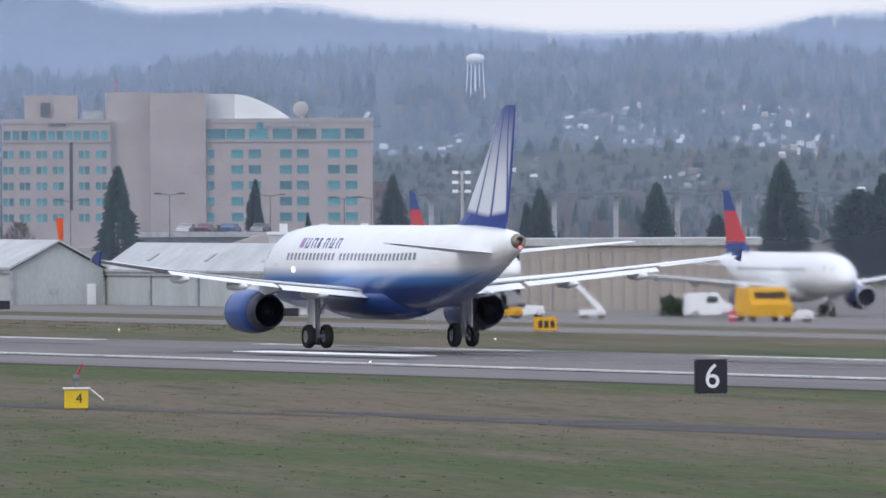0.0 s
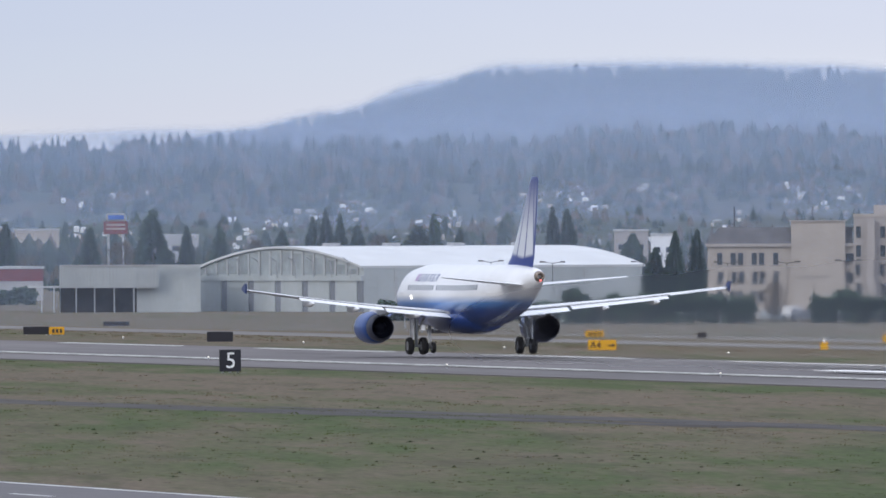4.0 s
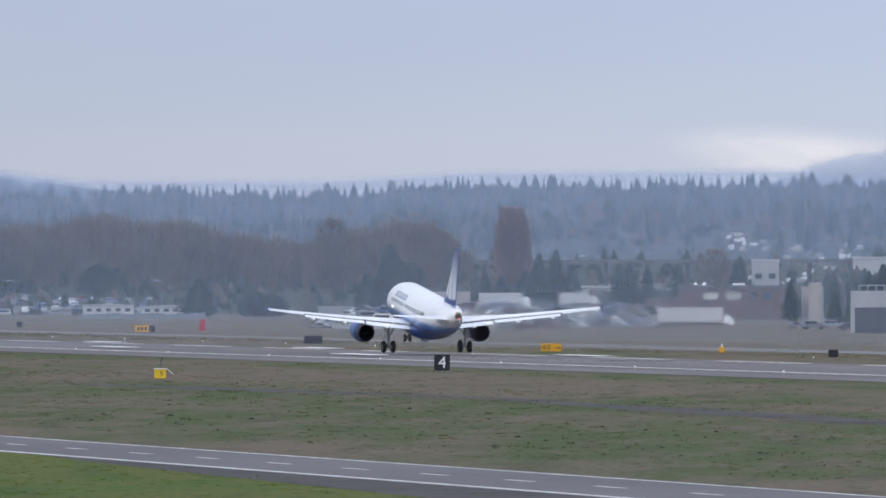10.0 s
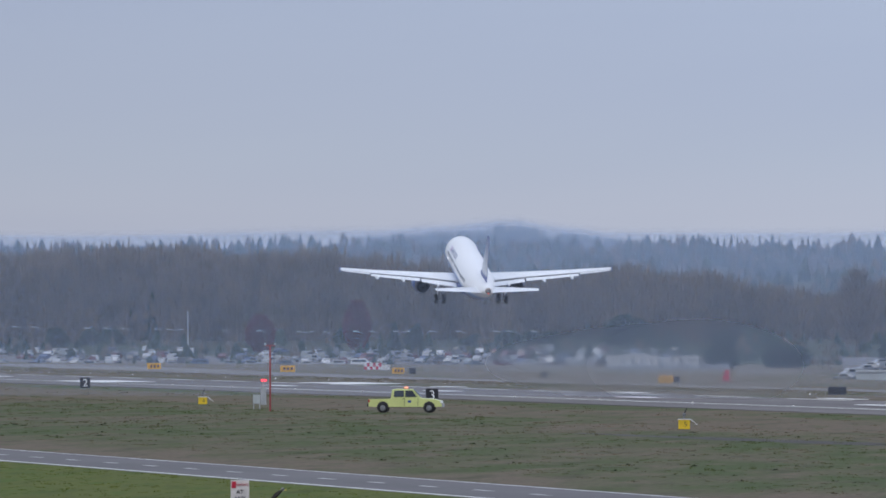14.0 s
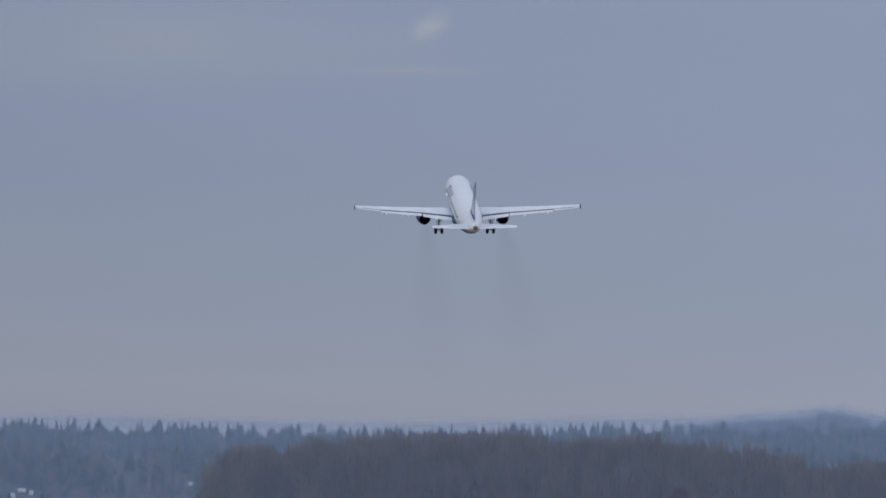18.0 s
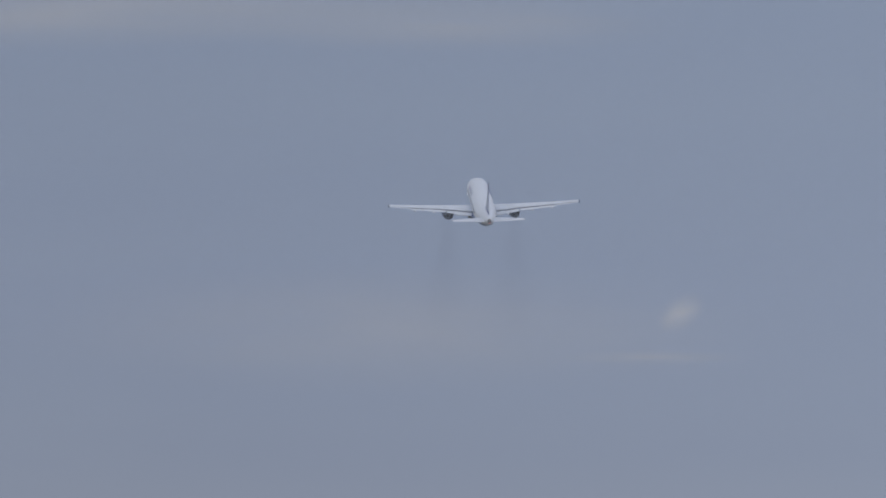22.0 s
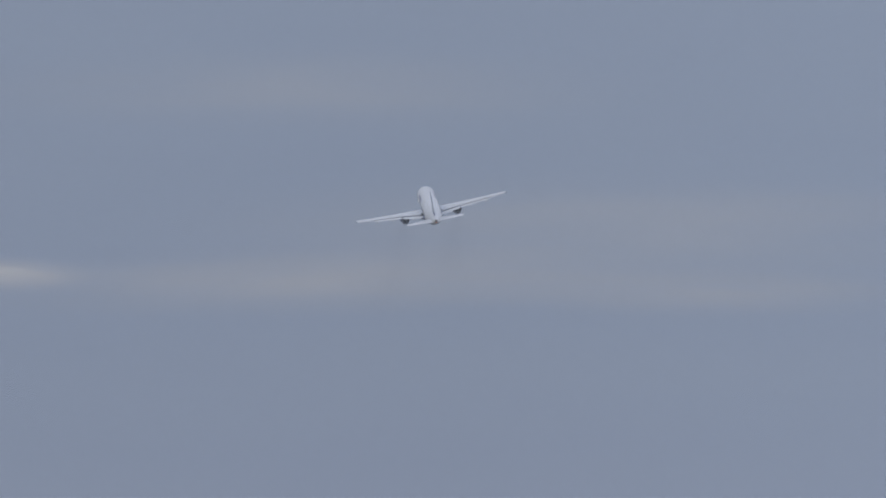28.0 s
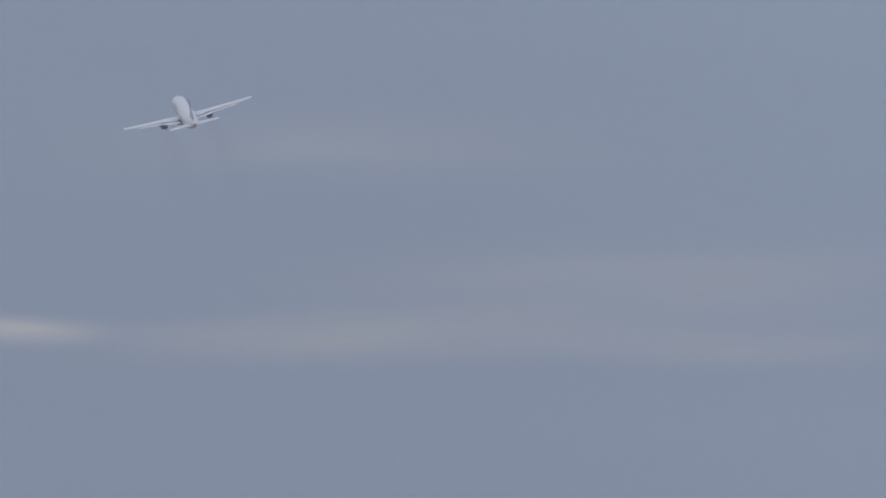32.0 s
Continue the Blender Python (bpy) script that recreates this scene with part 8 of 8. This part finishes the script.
def apron_equipment():
    """Ground equipment round the parked airliners."""
    t = thing("belt_loader", stand(-68.69, 1238), "white belt loader with its conveyor raised to the hold", "belt loader")
    bm = bmesh.new()
    v = [(-1.75, 3.9), (-1.35, 4.1), (1.7, 0.95), (1.35, 0.65)]
    rings = [[bm.verts.new((x, y, z)) for x, z in v] for y in (-0.45, 0.45)]
    skin(bm, rings)
    bm.faces.new(rings[0][::-1]), bm.faces.new(rings[1])
    bmesh.ops.recalc_face_normals(bm, faces=bm.faces[:])
    part("conveyor", bm, M["white"], t)
    part("chassis", box(-0.4, 1.9, -0.7, 0.7, 0.3, 0.75, 0.04), M["white"], t)
    bm = bmesh.new()
    rod(bm, (0.3, 0, 0.7), (-0.4, 0, 2.9), 0.07)
    part("lift_strut", bm, M["steel"], t)
    put_wheels(t, (0.0, 1.5), 0.6, 0.3, 0.2)
    for az, r, col, wd, hh, lab in ((-68.995, 1205, "amber", 2.2, 1.0, "small yellow baggage tug with a dark seat"), (-67.83, 1225, "white", 2.9, 1.05, "low white baggage tug beside the airliner"), (-68.93, 1250, "white", 3.2, 1.1, "low white baggage tug beside the airliner")):
        t = thing("baggage_tug", stand(az, r, 10), lab, "tug", "baggage tugs")
        part("body", shell([(-wd / 2, 0.3), (-wd / 2, hh * 0.8), (-0.2, hh * 0.8), (0.1, hh), (wd / 2 - 0.1, hh * 0.9), (wd / 2, 0.3)], 1.5, 0.0, 9), M[col], t)
        part("seat", box(-0.6, -0.1, -0.5, 0.5, hh * 0.75, hh * 1.15, 0.05), M["dark"], t)
        put_wheels(t, (-wd / 2 + 0.5, wd / 2 - 0.5), 0.65, 0.3, 0.2)
    t = thing("service_van", stand(-68.19, 1292, 12), "pale panel van parked behind dark shrubs", "van")
    part("body", shell([(-2.0, 0.4), (-2.0, 2.3), (0.9, 2.4), (1.5, 1.5), (2.1, 1.3), (2.1, 0.4)], 1.9, 0.06, 1.2), M["white"], t)
    part("windscreen", box(0.95, 1.4, -0.75, 0.75, 1.55, 2.1), M["glass"], t)
    for y in (-0.92, 0.92):
        part("side_window", box(-0.2, 0.8, y - 0.04, y + 0.04, 1.5, 2.05), M["glass"], t)
    put_wheels(t, (-1.3, 1.35), 0.85, 0.36, 0.24)
    t = thing("red_barrel", stand(-68.09, 1195), "small red safety barrel on the apron", "barrel")
    part("body", lathe_z_bm([(0.0, 0.34), (0.5, 0.38), (0.95, 0.34), (1.0, 0.2)]), M["red"], t, smooth=True)
    part("band", lathe_z_bm([(0.42, 0.39), (0.58, 0.39)]), M["white"], t, smooth=True)
    t = thing("white_marker", stand(-70.086, 1090), "small white cone marker beside the taxiway", "marker")
    part("cone", lathe_z_bm([(0.0, 0.38), (0.06, 0.30), (0.62, 0.09), (0.65, 0.02)]), M["notice"], t, smooth=True)


def lathe_z_bm(profile, n=16):
    """A body of rotation round the z axis from (height, radius)."""
    bm = bmesh.new()
    rings = [[bm.verts.new((r * cos(2 * pi * i / n), r * sin(2 * pi * i / n), z)) for i in range(n)] for z, r in profile]
    skin(bm, rings)
    bmesh.ops.recalc_face_normals(bm, faces=bm.faces[:])
    return bm


apron_equipment()

# parked airliners on the apron


def paint_red_blue_fin():
    m = bpy.data.materials.new("red_and_blue_fin_paint")
    m.use_nodes = True
    nt = m.node_tree
    n, L = nt.nodes.new, nt.links.new
    b = nt.nodes["Principled BSDF"]
    b.inputs["Roughness"].default_value = 0.4
    tc, sep, a, ramp = n("ShaderNodeTexCoord"), n("ShaderNodeSeparateXYZ"), n("ShaderNodeMath"), n("ShaderNodeValToRGB")
    L(tc.outputs["Object"], sep.inputs[0])
    a.operation = "MULTIPLY_ADD"
    a.inputs[1].default_value, a.inputs[2].default_value = 0.17, -1.0
    L(sep.outputs["Z"], a.inputs[0])
    ramp.color_ramp.interpolation = "CONSTANT"
    e = ramp.color_ramp.elements
    e[0].position, e[0].color = 0.0, (0.02, 0.05, 0.2, 1)
    e[1].position, e[1].color = 0.17, (0.50, 0.04, 0.05, 1)
    k = e.new(0.67)
    k.color = (0.02, 0.05, 0.2, 1)
    L(a.outputs[0], ramp.inputs[0])
    L(ramp.outputs["Color"], b.inputs["Base Color"])
    return m


HULL_WHITE = paint_fuselage("white_hull_paint", (0.55, 0.56, 0.58), (0.72, 0.73, 0.74), (0.80, 0.80, 0.80))
FIN_RB = paint_red_blue_fin()
build_airliner("parked_airliner", pose(-1212.5, 493.3, ground_z(-1212.5, 493.3), 0, 0, -1.4), "white parked airliner with a red and blue fin", (HULL_WHITE, FIN_RB, M["navy"], M["wing"], M["navy"]), titles=False)
build_airliner("parked_airliner", pose(-1349, 513, ground_z(-1349, 513), 0, 0, -2), "white parked airliner with a red and blue fin", (HULL_WHITE, FIN_RB, M["navy"], M["wing"], M["navy"]), titles=False)

# ---------------------------------------------------------------- tall signs, masts, towers


def tall_signs():
    r = 3000
    z = height_at(0.196, r) - ground_z(*spot(-77.493, r))
    t = thing("store_sign", stand(-77.493, r), "wide dark blue store sign with yellow blocks on a tall pole", "sign")
    part("panel", box(-6.5, 6.5, -0.4, 0.4, z - 1.55, z + 1.55, 0.05), M["signblue"], t)
    for i, (x, w) in enumerate(((-4.75, 0.9), (-2.9, 2.0), (-0.2, 1.8), (2.6, 2.4))):
        part("letter_block", box(x, x + w, -0.5, -0.4, z - 0.95, z + 0.95), M["signyellow"], t, "yellow block in place of a letter")
    bm = bmesh.new()
    rod(bm, (0, 0, -0.3), (0, 0, z - 1.5), 0.45, 0.4, 10)
    part("pole", bm, M["steel"], t)
    r = 2900
    z = height_at(0.043, r) - ground_z(*spot(-76.571, r))
    t = thing("diner_sign", stand(-76.571, r), "red roadside sign with a blue board on top", "sign")
    part("panel", box(-2.5, 2.5, -0.4, 0.4, z - 1.9, z + 0.7, 0.05), M["redband"], t)
    part("board_frame", box(-1.95, 1.95, -0.3, 0.3, z + 0.75, z + 2.35, 0.2), M["dull"], t, "pale rounded frame")
    part("top_board", box(-1.65, 1.65, -0.4, 0.4, z + 1.0, z + 2.1, 0.1), M["signblue2"], t)
    for k in (-0.8, 0.0):
        part("writing_bar", box(-2.0, 2.0, -0.48, -0.4, z + k - 0.2, z + k + 0.2), M["pink"], t)
    bm = bmesh.new()
    rod(bm, (-1.5, 0, -0.3), (-1.5, 0, z + 1.2), 0.25)
    rod(bm, (1.5, 0, -0.3), (1.5, 0, z + 1.2), 0.25)
    part("pole", bm, M["steel"], t)
    # water towers on the ridge
    r = 3640
    az = -69.126
    f = (r - 3150) / 750
    _, zb = SURF_B(az, f)
    zt = height_at(0.526, r)
    x, y = spot(az, r)
    t = thing("water_tower", pose(x, y, zb, 0, 0, -az), "white water tower on slender legs above the trees", "water tower")
    H = zt - zb
    secs = [(H - 2.6, 1.2), (H - 2.3, 2.1), (H - 1.5, 2.45), (H - 0.8, 2.3), (H - 0.25, 1.4), (H, 0.1)]
    part("tank", loft([[(rr * cos(2 * pi * i / 20), rr * sin(2 * pi * i / 20), z) for i in range(20)] for z, rr in secs]), M["white"], t, smooth=True)
    for i in range(6):
        a = 2 * pi * i / 6
        bm = bmesh.new()
        rod(bm, (2.6 * cos(a), 2.6 * sin(a), -1), (1.9 * cos(a), 1.9 * sin(a), H - 1.9), 0.12)
        part("leg", bm, M["white"], t)
    bm = bmesh.new()
    rod(bm, (0, 0, -1), (0, 0, H - 2.4), 0.25)
    part("riser", bm, M["white"], t)
    az, r = -71.962, 3765
    _, zb = SURF_B(az, (r - 3150) / 750)
    zt = height_at(0.448, r)
    x, y = spot(az, r)
    t = thing("green_water_tank", pose(x, y, zb, 0, 0, -az), "pale green domed water tank on a stem", "water tower")
    H = zt - zb
    secs = [(H - 3.3, 2.4), (H - 2.8, 3.9), (H - 2.1, 4.1), (H - 1.2, 3.5), (H - 0.4, 2.1), (H, 0.2)]
    part("tank", loft([[(rr * cos(2 * pi * i / 20), rr * sin(2 * pi * i / 20), z) for i in range(20)] for z, rr in secs]), M["palegreen"], t, smooth=True)
    bm = bmesh.new()
    rod(bm, (0, 0, -1), (0, 0, H - 2.8), 1.0, 0.8, 12)
    part("stem", bm, M["palegreen"], t)


M["signblue"] = material("dark_blue_sign_paint", (0.015, 0.03, 0.12), 0.5, var=0.08)
M["signblue2"] = material("bright_blue_sign_paint", (0.05, 0.14, 0.5), 0.5, var=0.08)
M["signyellow"] = material("yellow_letter_paint", (0.75, 0.55, 0.05), 0.5, var=0.06)
M["palegreen"] = material("pale_green_tank_paint", (0.20, 0.34, 0.28), 0.6, var=0.06)
tall_signs()


def lamp_posts():
    def post(az, r, h, arms, label, mat="steel"):
        t = thing("street_lamp", stand(az, r), label, "street lamp", "street lamps")
        bm = bmesh.new()
        rod(bm, (0, 0, -0.2), (0, 0, h), 0.07, 0.045, 6)
        part("pole", bm, M["pole" if mat == "steel" else mat], t)
        for s in arms:
            bm = bmesh.new()
            rod(bm, (0, 0, h - 0.1), (s * 1.3, 0, h + 0.15), 0.05, None, 5)
            part("arm", bm, M[mat], t)
            part("lamp_head", box(min(s * 1.1, s * 2.0), max(s * 1.1, s * 2.0), -0.18, 0.18, h + 0.05, h + 0.25, 0.02), M["shedroof" if mat == "steel" else mat], t)
    arms = ((-1,), (-1,), (-1,), (-1,), (-1,), (-1,), (-1,), (-1,), (-1,), (-1,), (-1, 1), (-1,), (-1,), (-1, 1), (-1,))
    for az, arm in zip((-83.96, -83.91, -83.83, -83.76, -83.69, -83.615, -83.40, -83.32, -83.25, -83.116, -83.066, -82.84, -82.70, -82.536, -82.43), arms):
        h = height_at(-0.012 - 0.026 * (az + 83.96) / 1.4, 3300) - ground_z(*spot(az, 3300))
        post(az, 3300, h, arm, "grey lamp post with a short arm on the car park")
    for az, arm in zip((-82.307, -82.244, -82.146, -81.999, -81.891, -81.739, -81.686, -81.588, -80.992), ((-1,), (-1,), (-1, 1), (-1,), (-1,), (-1,), (-1,), (-1,), (-1,))):
        h = height_at(-0.038, 3250) - ground_z(*spot(az, 3250))
        post(az, 3250, h, arm, "grey lamp post with a short arm on the car park")
    t = thing("white_mast", stand(-83.013, 3330), "thin white mast rising above the parked cars", "mast")
    bm = bmesh.new()
    rod(bm, (0, 0, -0.2), (0, 0, height_at(0.047, 3330) - ground_z(*spot(-83.013, 3330))), 0.16, 0.1, 6)
    part("pole", bm, M["dull"], t)
    for az, r, h in ((-70.368, 1850, 11.2), (-69.960, 1850, 11.0), (-70.77, 1850, 10.4), (-69.66, 1850, 10.6), (-69.55, 1850, 10.6), (-74.09, 2050, 8.2), (-73.85, 2050, 8.2), (-73.74, 2050, 6.0), (-73.60, 2050, 8.4), (-74.43, 2200, 8), (-74.8, 2200, 8), (-75.05, 2200, 8.2)):
        post(az, r, h, (-1, 1), "dark double-armed parking lamp post", "darkbrown")
    for az, r, h in ((-79.313, 2950, 13.5), (-78.62, 2950, 11)):
        post(az, r, h, (1,), "tall thin utility mast with a lamp")
    # floodlight mast on the apron
    r = 1420
    t = thing("floodlight_mast", stand(-69.181, r), "tall apron floodlight mast with rows of lamps", "floodlight")
    H = height_at(0.05, r) - ground_z(*spot(-69.181, r))
    bm = bmesh.new()
    rod(bm, (0, 0, -0.2), (0, 0, H), 0.22, 0.14, 8)
    part("pole", bm, M["steel"], t)
    for z in (H - 0.2, H - 1.2, H - 2.1):
        part("crossbar", box(-0.9, 0.9, -0.06, 0.06, z - 0.06, z + 0.06), M["steel"], t)
        for x in (-0.7, 0.55):
            part("floodlight", box(x - 0.3, x + 0.3, -0.3, 0.1, z - 0.12, z + 0.2, 0.04), M["white"], t)
    # wind cone
    t = thing("wind_cone", stand(-70.811, 1500), "orange wind cone hanging on a mast above the sheds", "wind cone")
    H = height_at(-0.135, 1500) - ground_z(*spot(-70.811, 1500))
    bm = bmesh.new()
    rod(bm, (0, 0, -0.2), (0, 0, H), 0.08)
    part("mast", bm, M["steel"], t)
    bm = bmesh.new()
    rod(bm, (-0.1, 0, H), (0.05, 0, H - 2.3), 0.42, 0.25, 12)
    part("cone", bm, M["orange"], t, "limp orange fabric cone")


lamp_posts()


def fence_run(az0, az1, r, label):
    t = thing("perimeter_fence", Matrix(), label, "fence", "fences")
    n = int(abs(az1 - az0) * radians(1) * r / 5.0)
    pm = None
    last = None
    for i in range(n + 1):
        az = az0 + (az1 - az0) * i / n
        x, y = spot(az, r)
        z = ground_z(x, y)
        if pm is None:
            bm = bmesh.new()
            rod(bm, (0, 0, -0.2), (0, 0, 2.2), 0.05, None, 5)
            pm = mesh_of("post", bm, M["steel"])
        o = part("post", pm, None, t)
        o.location = (x, y, z)
        if last:
            bm = bmesh.new()
            for h in (0.6, 1.3, 2.0):
                rod(bm, (last[0], last[1], last[2] + h), (x, y, z + h), 0.014, None, 4)
            part("wire", bm, M["steel"], t)
        last = (x, y, z)


fence_run(-75.4, -72.2, 1860, "grey wire fence with steel posts along the airfield")
fence_run(-80.3, -78.2, 2745, "grey wire fence with steel posts before the car lot")

# ---------------------------------------------------------------- what moves


def motions():
    """The take-off run, the rotation and the climb; the landing gear folds away."""
    def along(t):
        return ((0.003841 * t - 0.92826) * t - 62.631) * t - 646.65
    rows = []
    for t, side, z, pitch, bank, yaw in FLIGHT:
        m = Matrix.Translation((along(t), RY + side, z)) @ pose(0, 0, 0, 0, 0, 180 + yaw) @ pose(0, 0, 0, 0, -pitch, 0) @ pose(0, 0, 0, bank)
        rows.append((t, m))
    walk(PLANE, rows)
    # the wings bend up as they take the load
    for w, sd in WINGS:
        walk(w, [(t, pose(0, 0, 0) if a == 0 else Matrix.Translation((0, sd * 1.6, 2.75)) @ pose(0, 0, 0, sd * a) @ Matrix.Translation((0, -sd * 1.6, -2.75))) for t, a in ((0, 0), (7.5, 0), (9, 0.6), (10.5, 1.4), (12, 2.3), (14, 2.6), (32, 2.6))])
    # the exhaust trails back along the flight path, not along the hull
    for w, wy, wz, drift in WAKES:
        trail = []
        for i, (t, side, z, pitch, bank, yaw) in enumerate(FLIGHT):
            a, b = FLIGHT[max(0, i - 1)], FLIGHT[min(len(FLIGHT) - 1, i + 1)]
            climb = math.degrees(atan2(b[2] - a[2], abs(along(b[0]) - along(a[0]))))
            trail.append((t, pose(0.3, wy, wz, 0, pitch - climb, drift * clamp((t - 11) / 5))))
        walk(w, trail)
    # the blast follows the aircraft and is left behind over the runway once it climbs away
    blown = []
    for t in (0, 2, 4, 6, 8, 10, 11, 12, 12.5, 13, 13.5, 14, 14.5, 15, 16, 18, 20, 32):
        te = t if t < 12.5 else 12.5 + 1.4 * (1 - math.exp((12.5 - t) / 1.4))
        blown.append((t, pose(along(te), RY, 1.5 * clamp((t - 12) / 2), 0, 0, 180)))
    walk(BLAST, blown)
    for g, gx, gy, gz in GEAR:
        if gy:
            turn = [(0, 0), (19.3, 0), (20.3, 34), (21.1, 58), (21.8, 76), (22.4, 86), (32, 86)]
            walk(g, [(t, pose(gx, gy, gz, (-a if gy > 0 else a), 0, 0)) for t, a in turn])
        else:
            turn = [(0, 0), (18.9, 0), (19.8, -40), (20.8, -85), (32, -85)]
            walk(g, [(t, pose(gx, gy, gz, 0, a, 0)) for t, a in turn])


FLIGHT = [(0, 0, 0, 0, 0, 0), (1, 0, 0, 0, 0, 0), (2, 0, 0, 0, 0, 0), (3, 0, 0, 0, 0, 0), (4, 0, 0, 0, 0, 0),
        (5, 0, 0, 0, 0, 0), (6, 0, 0, 0, 0, 0), (7, 0, 0, 0, 0, 0), (8, 0, 0, 0, 0, 0), (8.4, 0, 0, 0.4, 0, 0),
        (9, 0, 0, 2.8, 0, 0), (9.5, 0, 0, 4.0, 0, 0), (10, 0, 0, 5.2, 0, -0.1), (10.5, 0, 0, 6.7, 0, -0.2), (11, 0, 0, 8.0, 0, -0.4),
        (11.5, 0, 0.2, 8.7, 0, -0.6), (12, 0.4, 1.7, 9, 0, -0.8), (13, 0.4, 4.9, 11, 0, -1.2), (14.5, 0.1, 14.0, 12.5, 0, -1.7), (15.5, 0.6, 22.5, 13.5, 0, -1.8),
        (17.5, 2.1, 42.5, 15.1, 0, -1.7), (19, 3.8, 61.2, 15.7, -1.5, -1.6), (20.0, 4.9, 74.9, 15.8, -0.8, -1.5), (21, 6.2, 91.0, 16, -0.3, -1.6), (22, 7.4, 106.7, 16.1, -1.7, -1.6),
        (23, 10.1, 119.6, 16.2, -2.8, -1.7), (24, 13.5, 135.1, 16.5, -2.4, -1.7), (25, 13.6, 148.9, 16.1, -1.2, -1.7), (27.5, 2.0, 183.1, 16.9, -9, -0.2), (28, 0.8, 189.3, 17.1, -12, 0.5),
        (29, -1.3, 204.6, 17.0, -13.3, 1.5), (30, -8.4, 219.8, 16.3, -14, 2.7), (31, -19.9, 236.6, 16.6, -14.6, 4), (32, -32.0, 252.5, 16.9, -15.3, 5.3)]
motions()
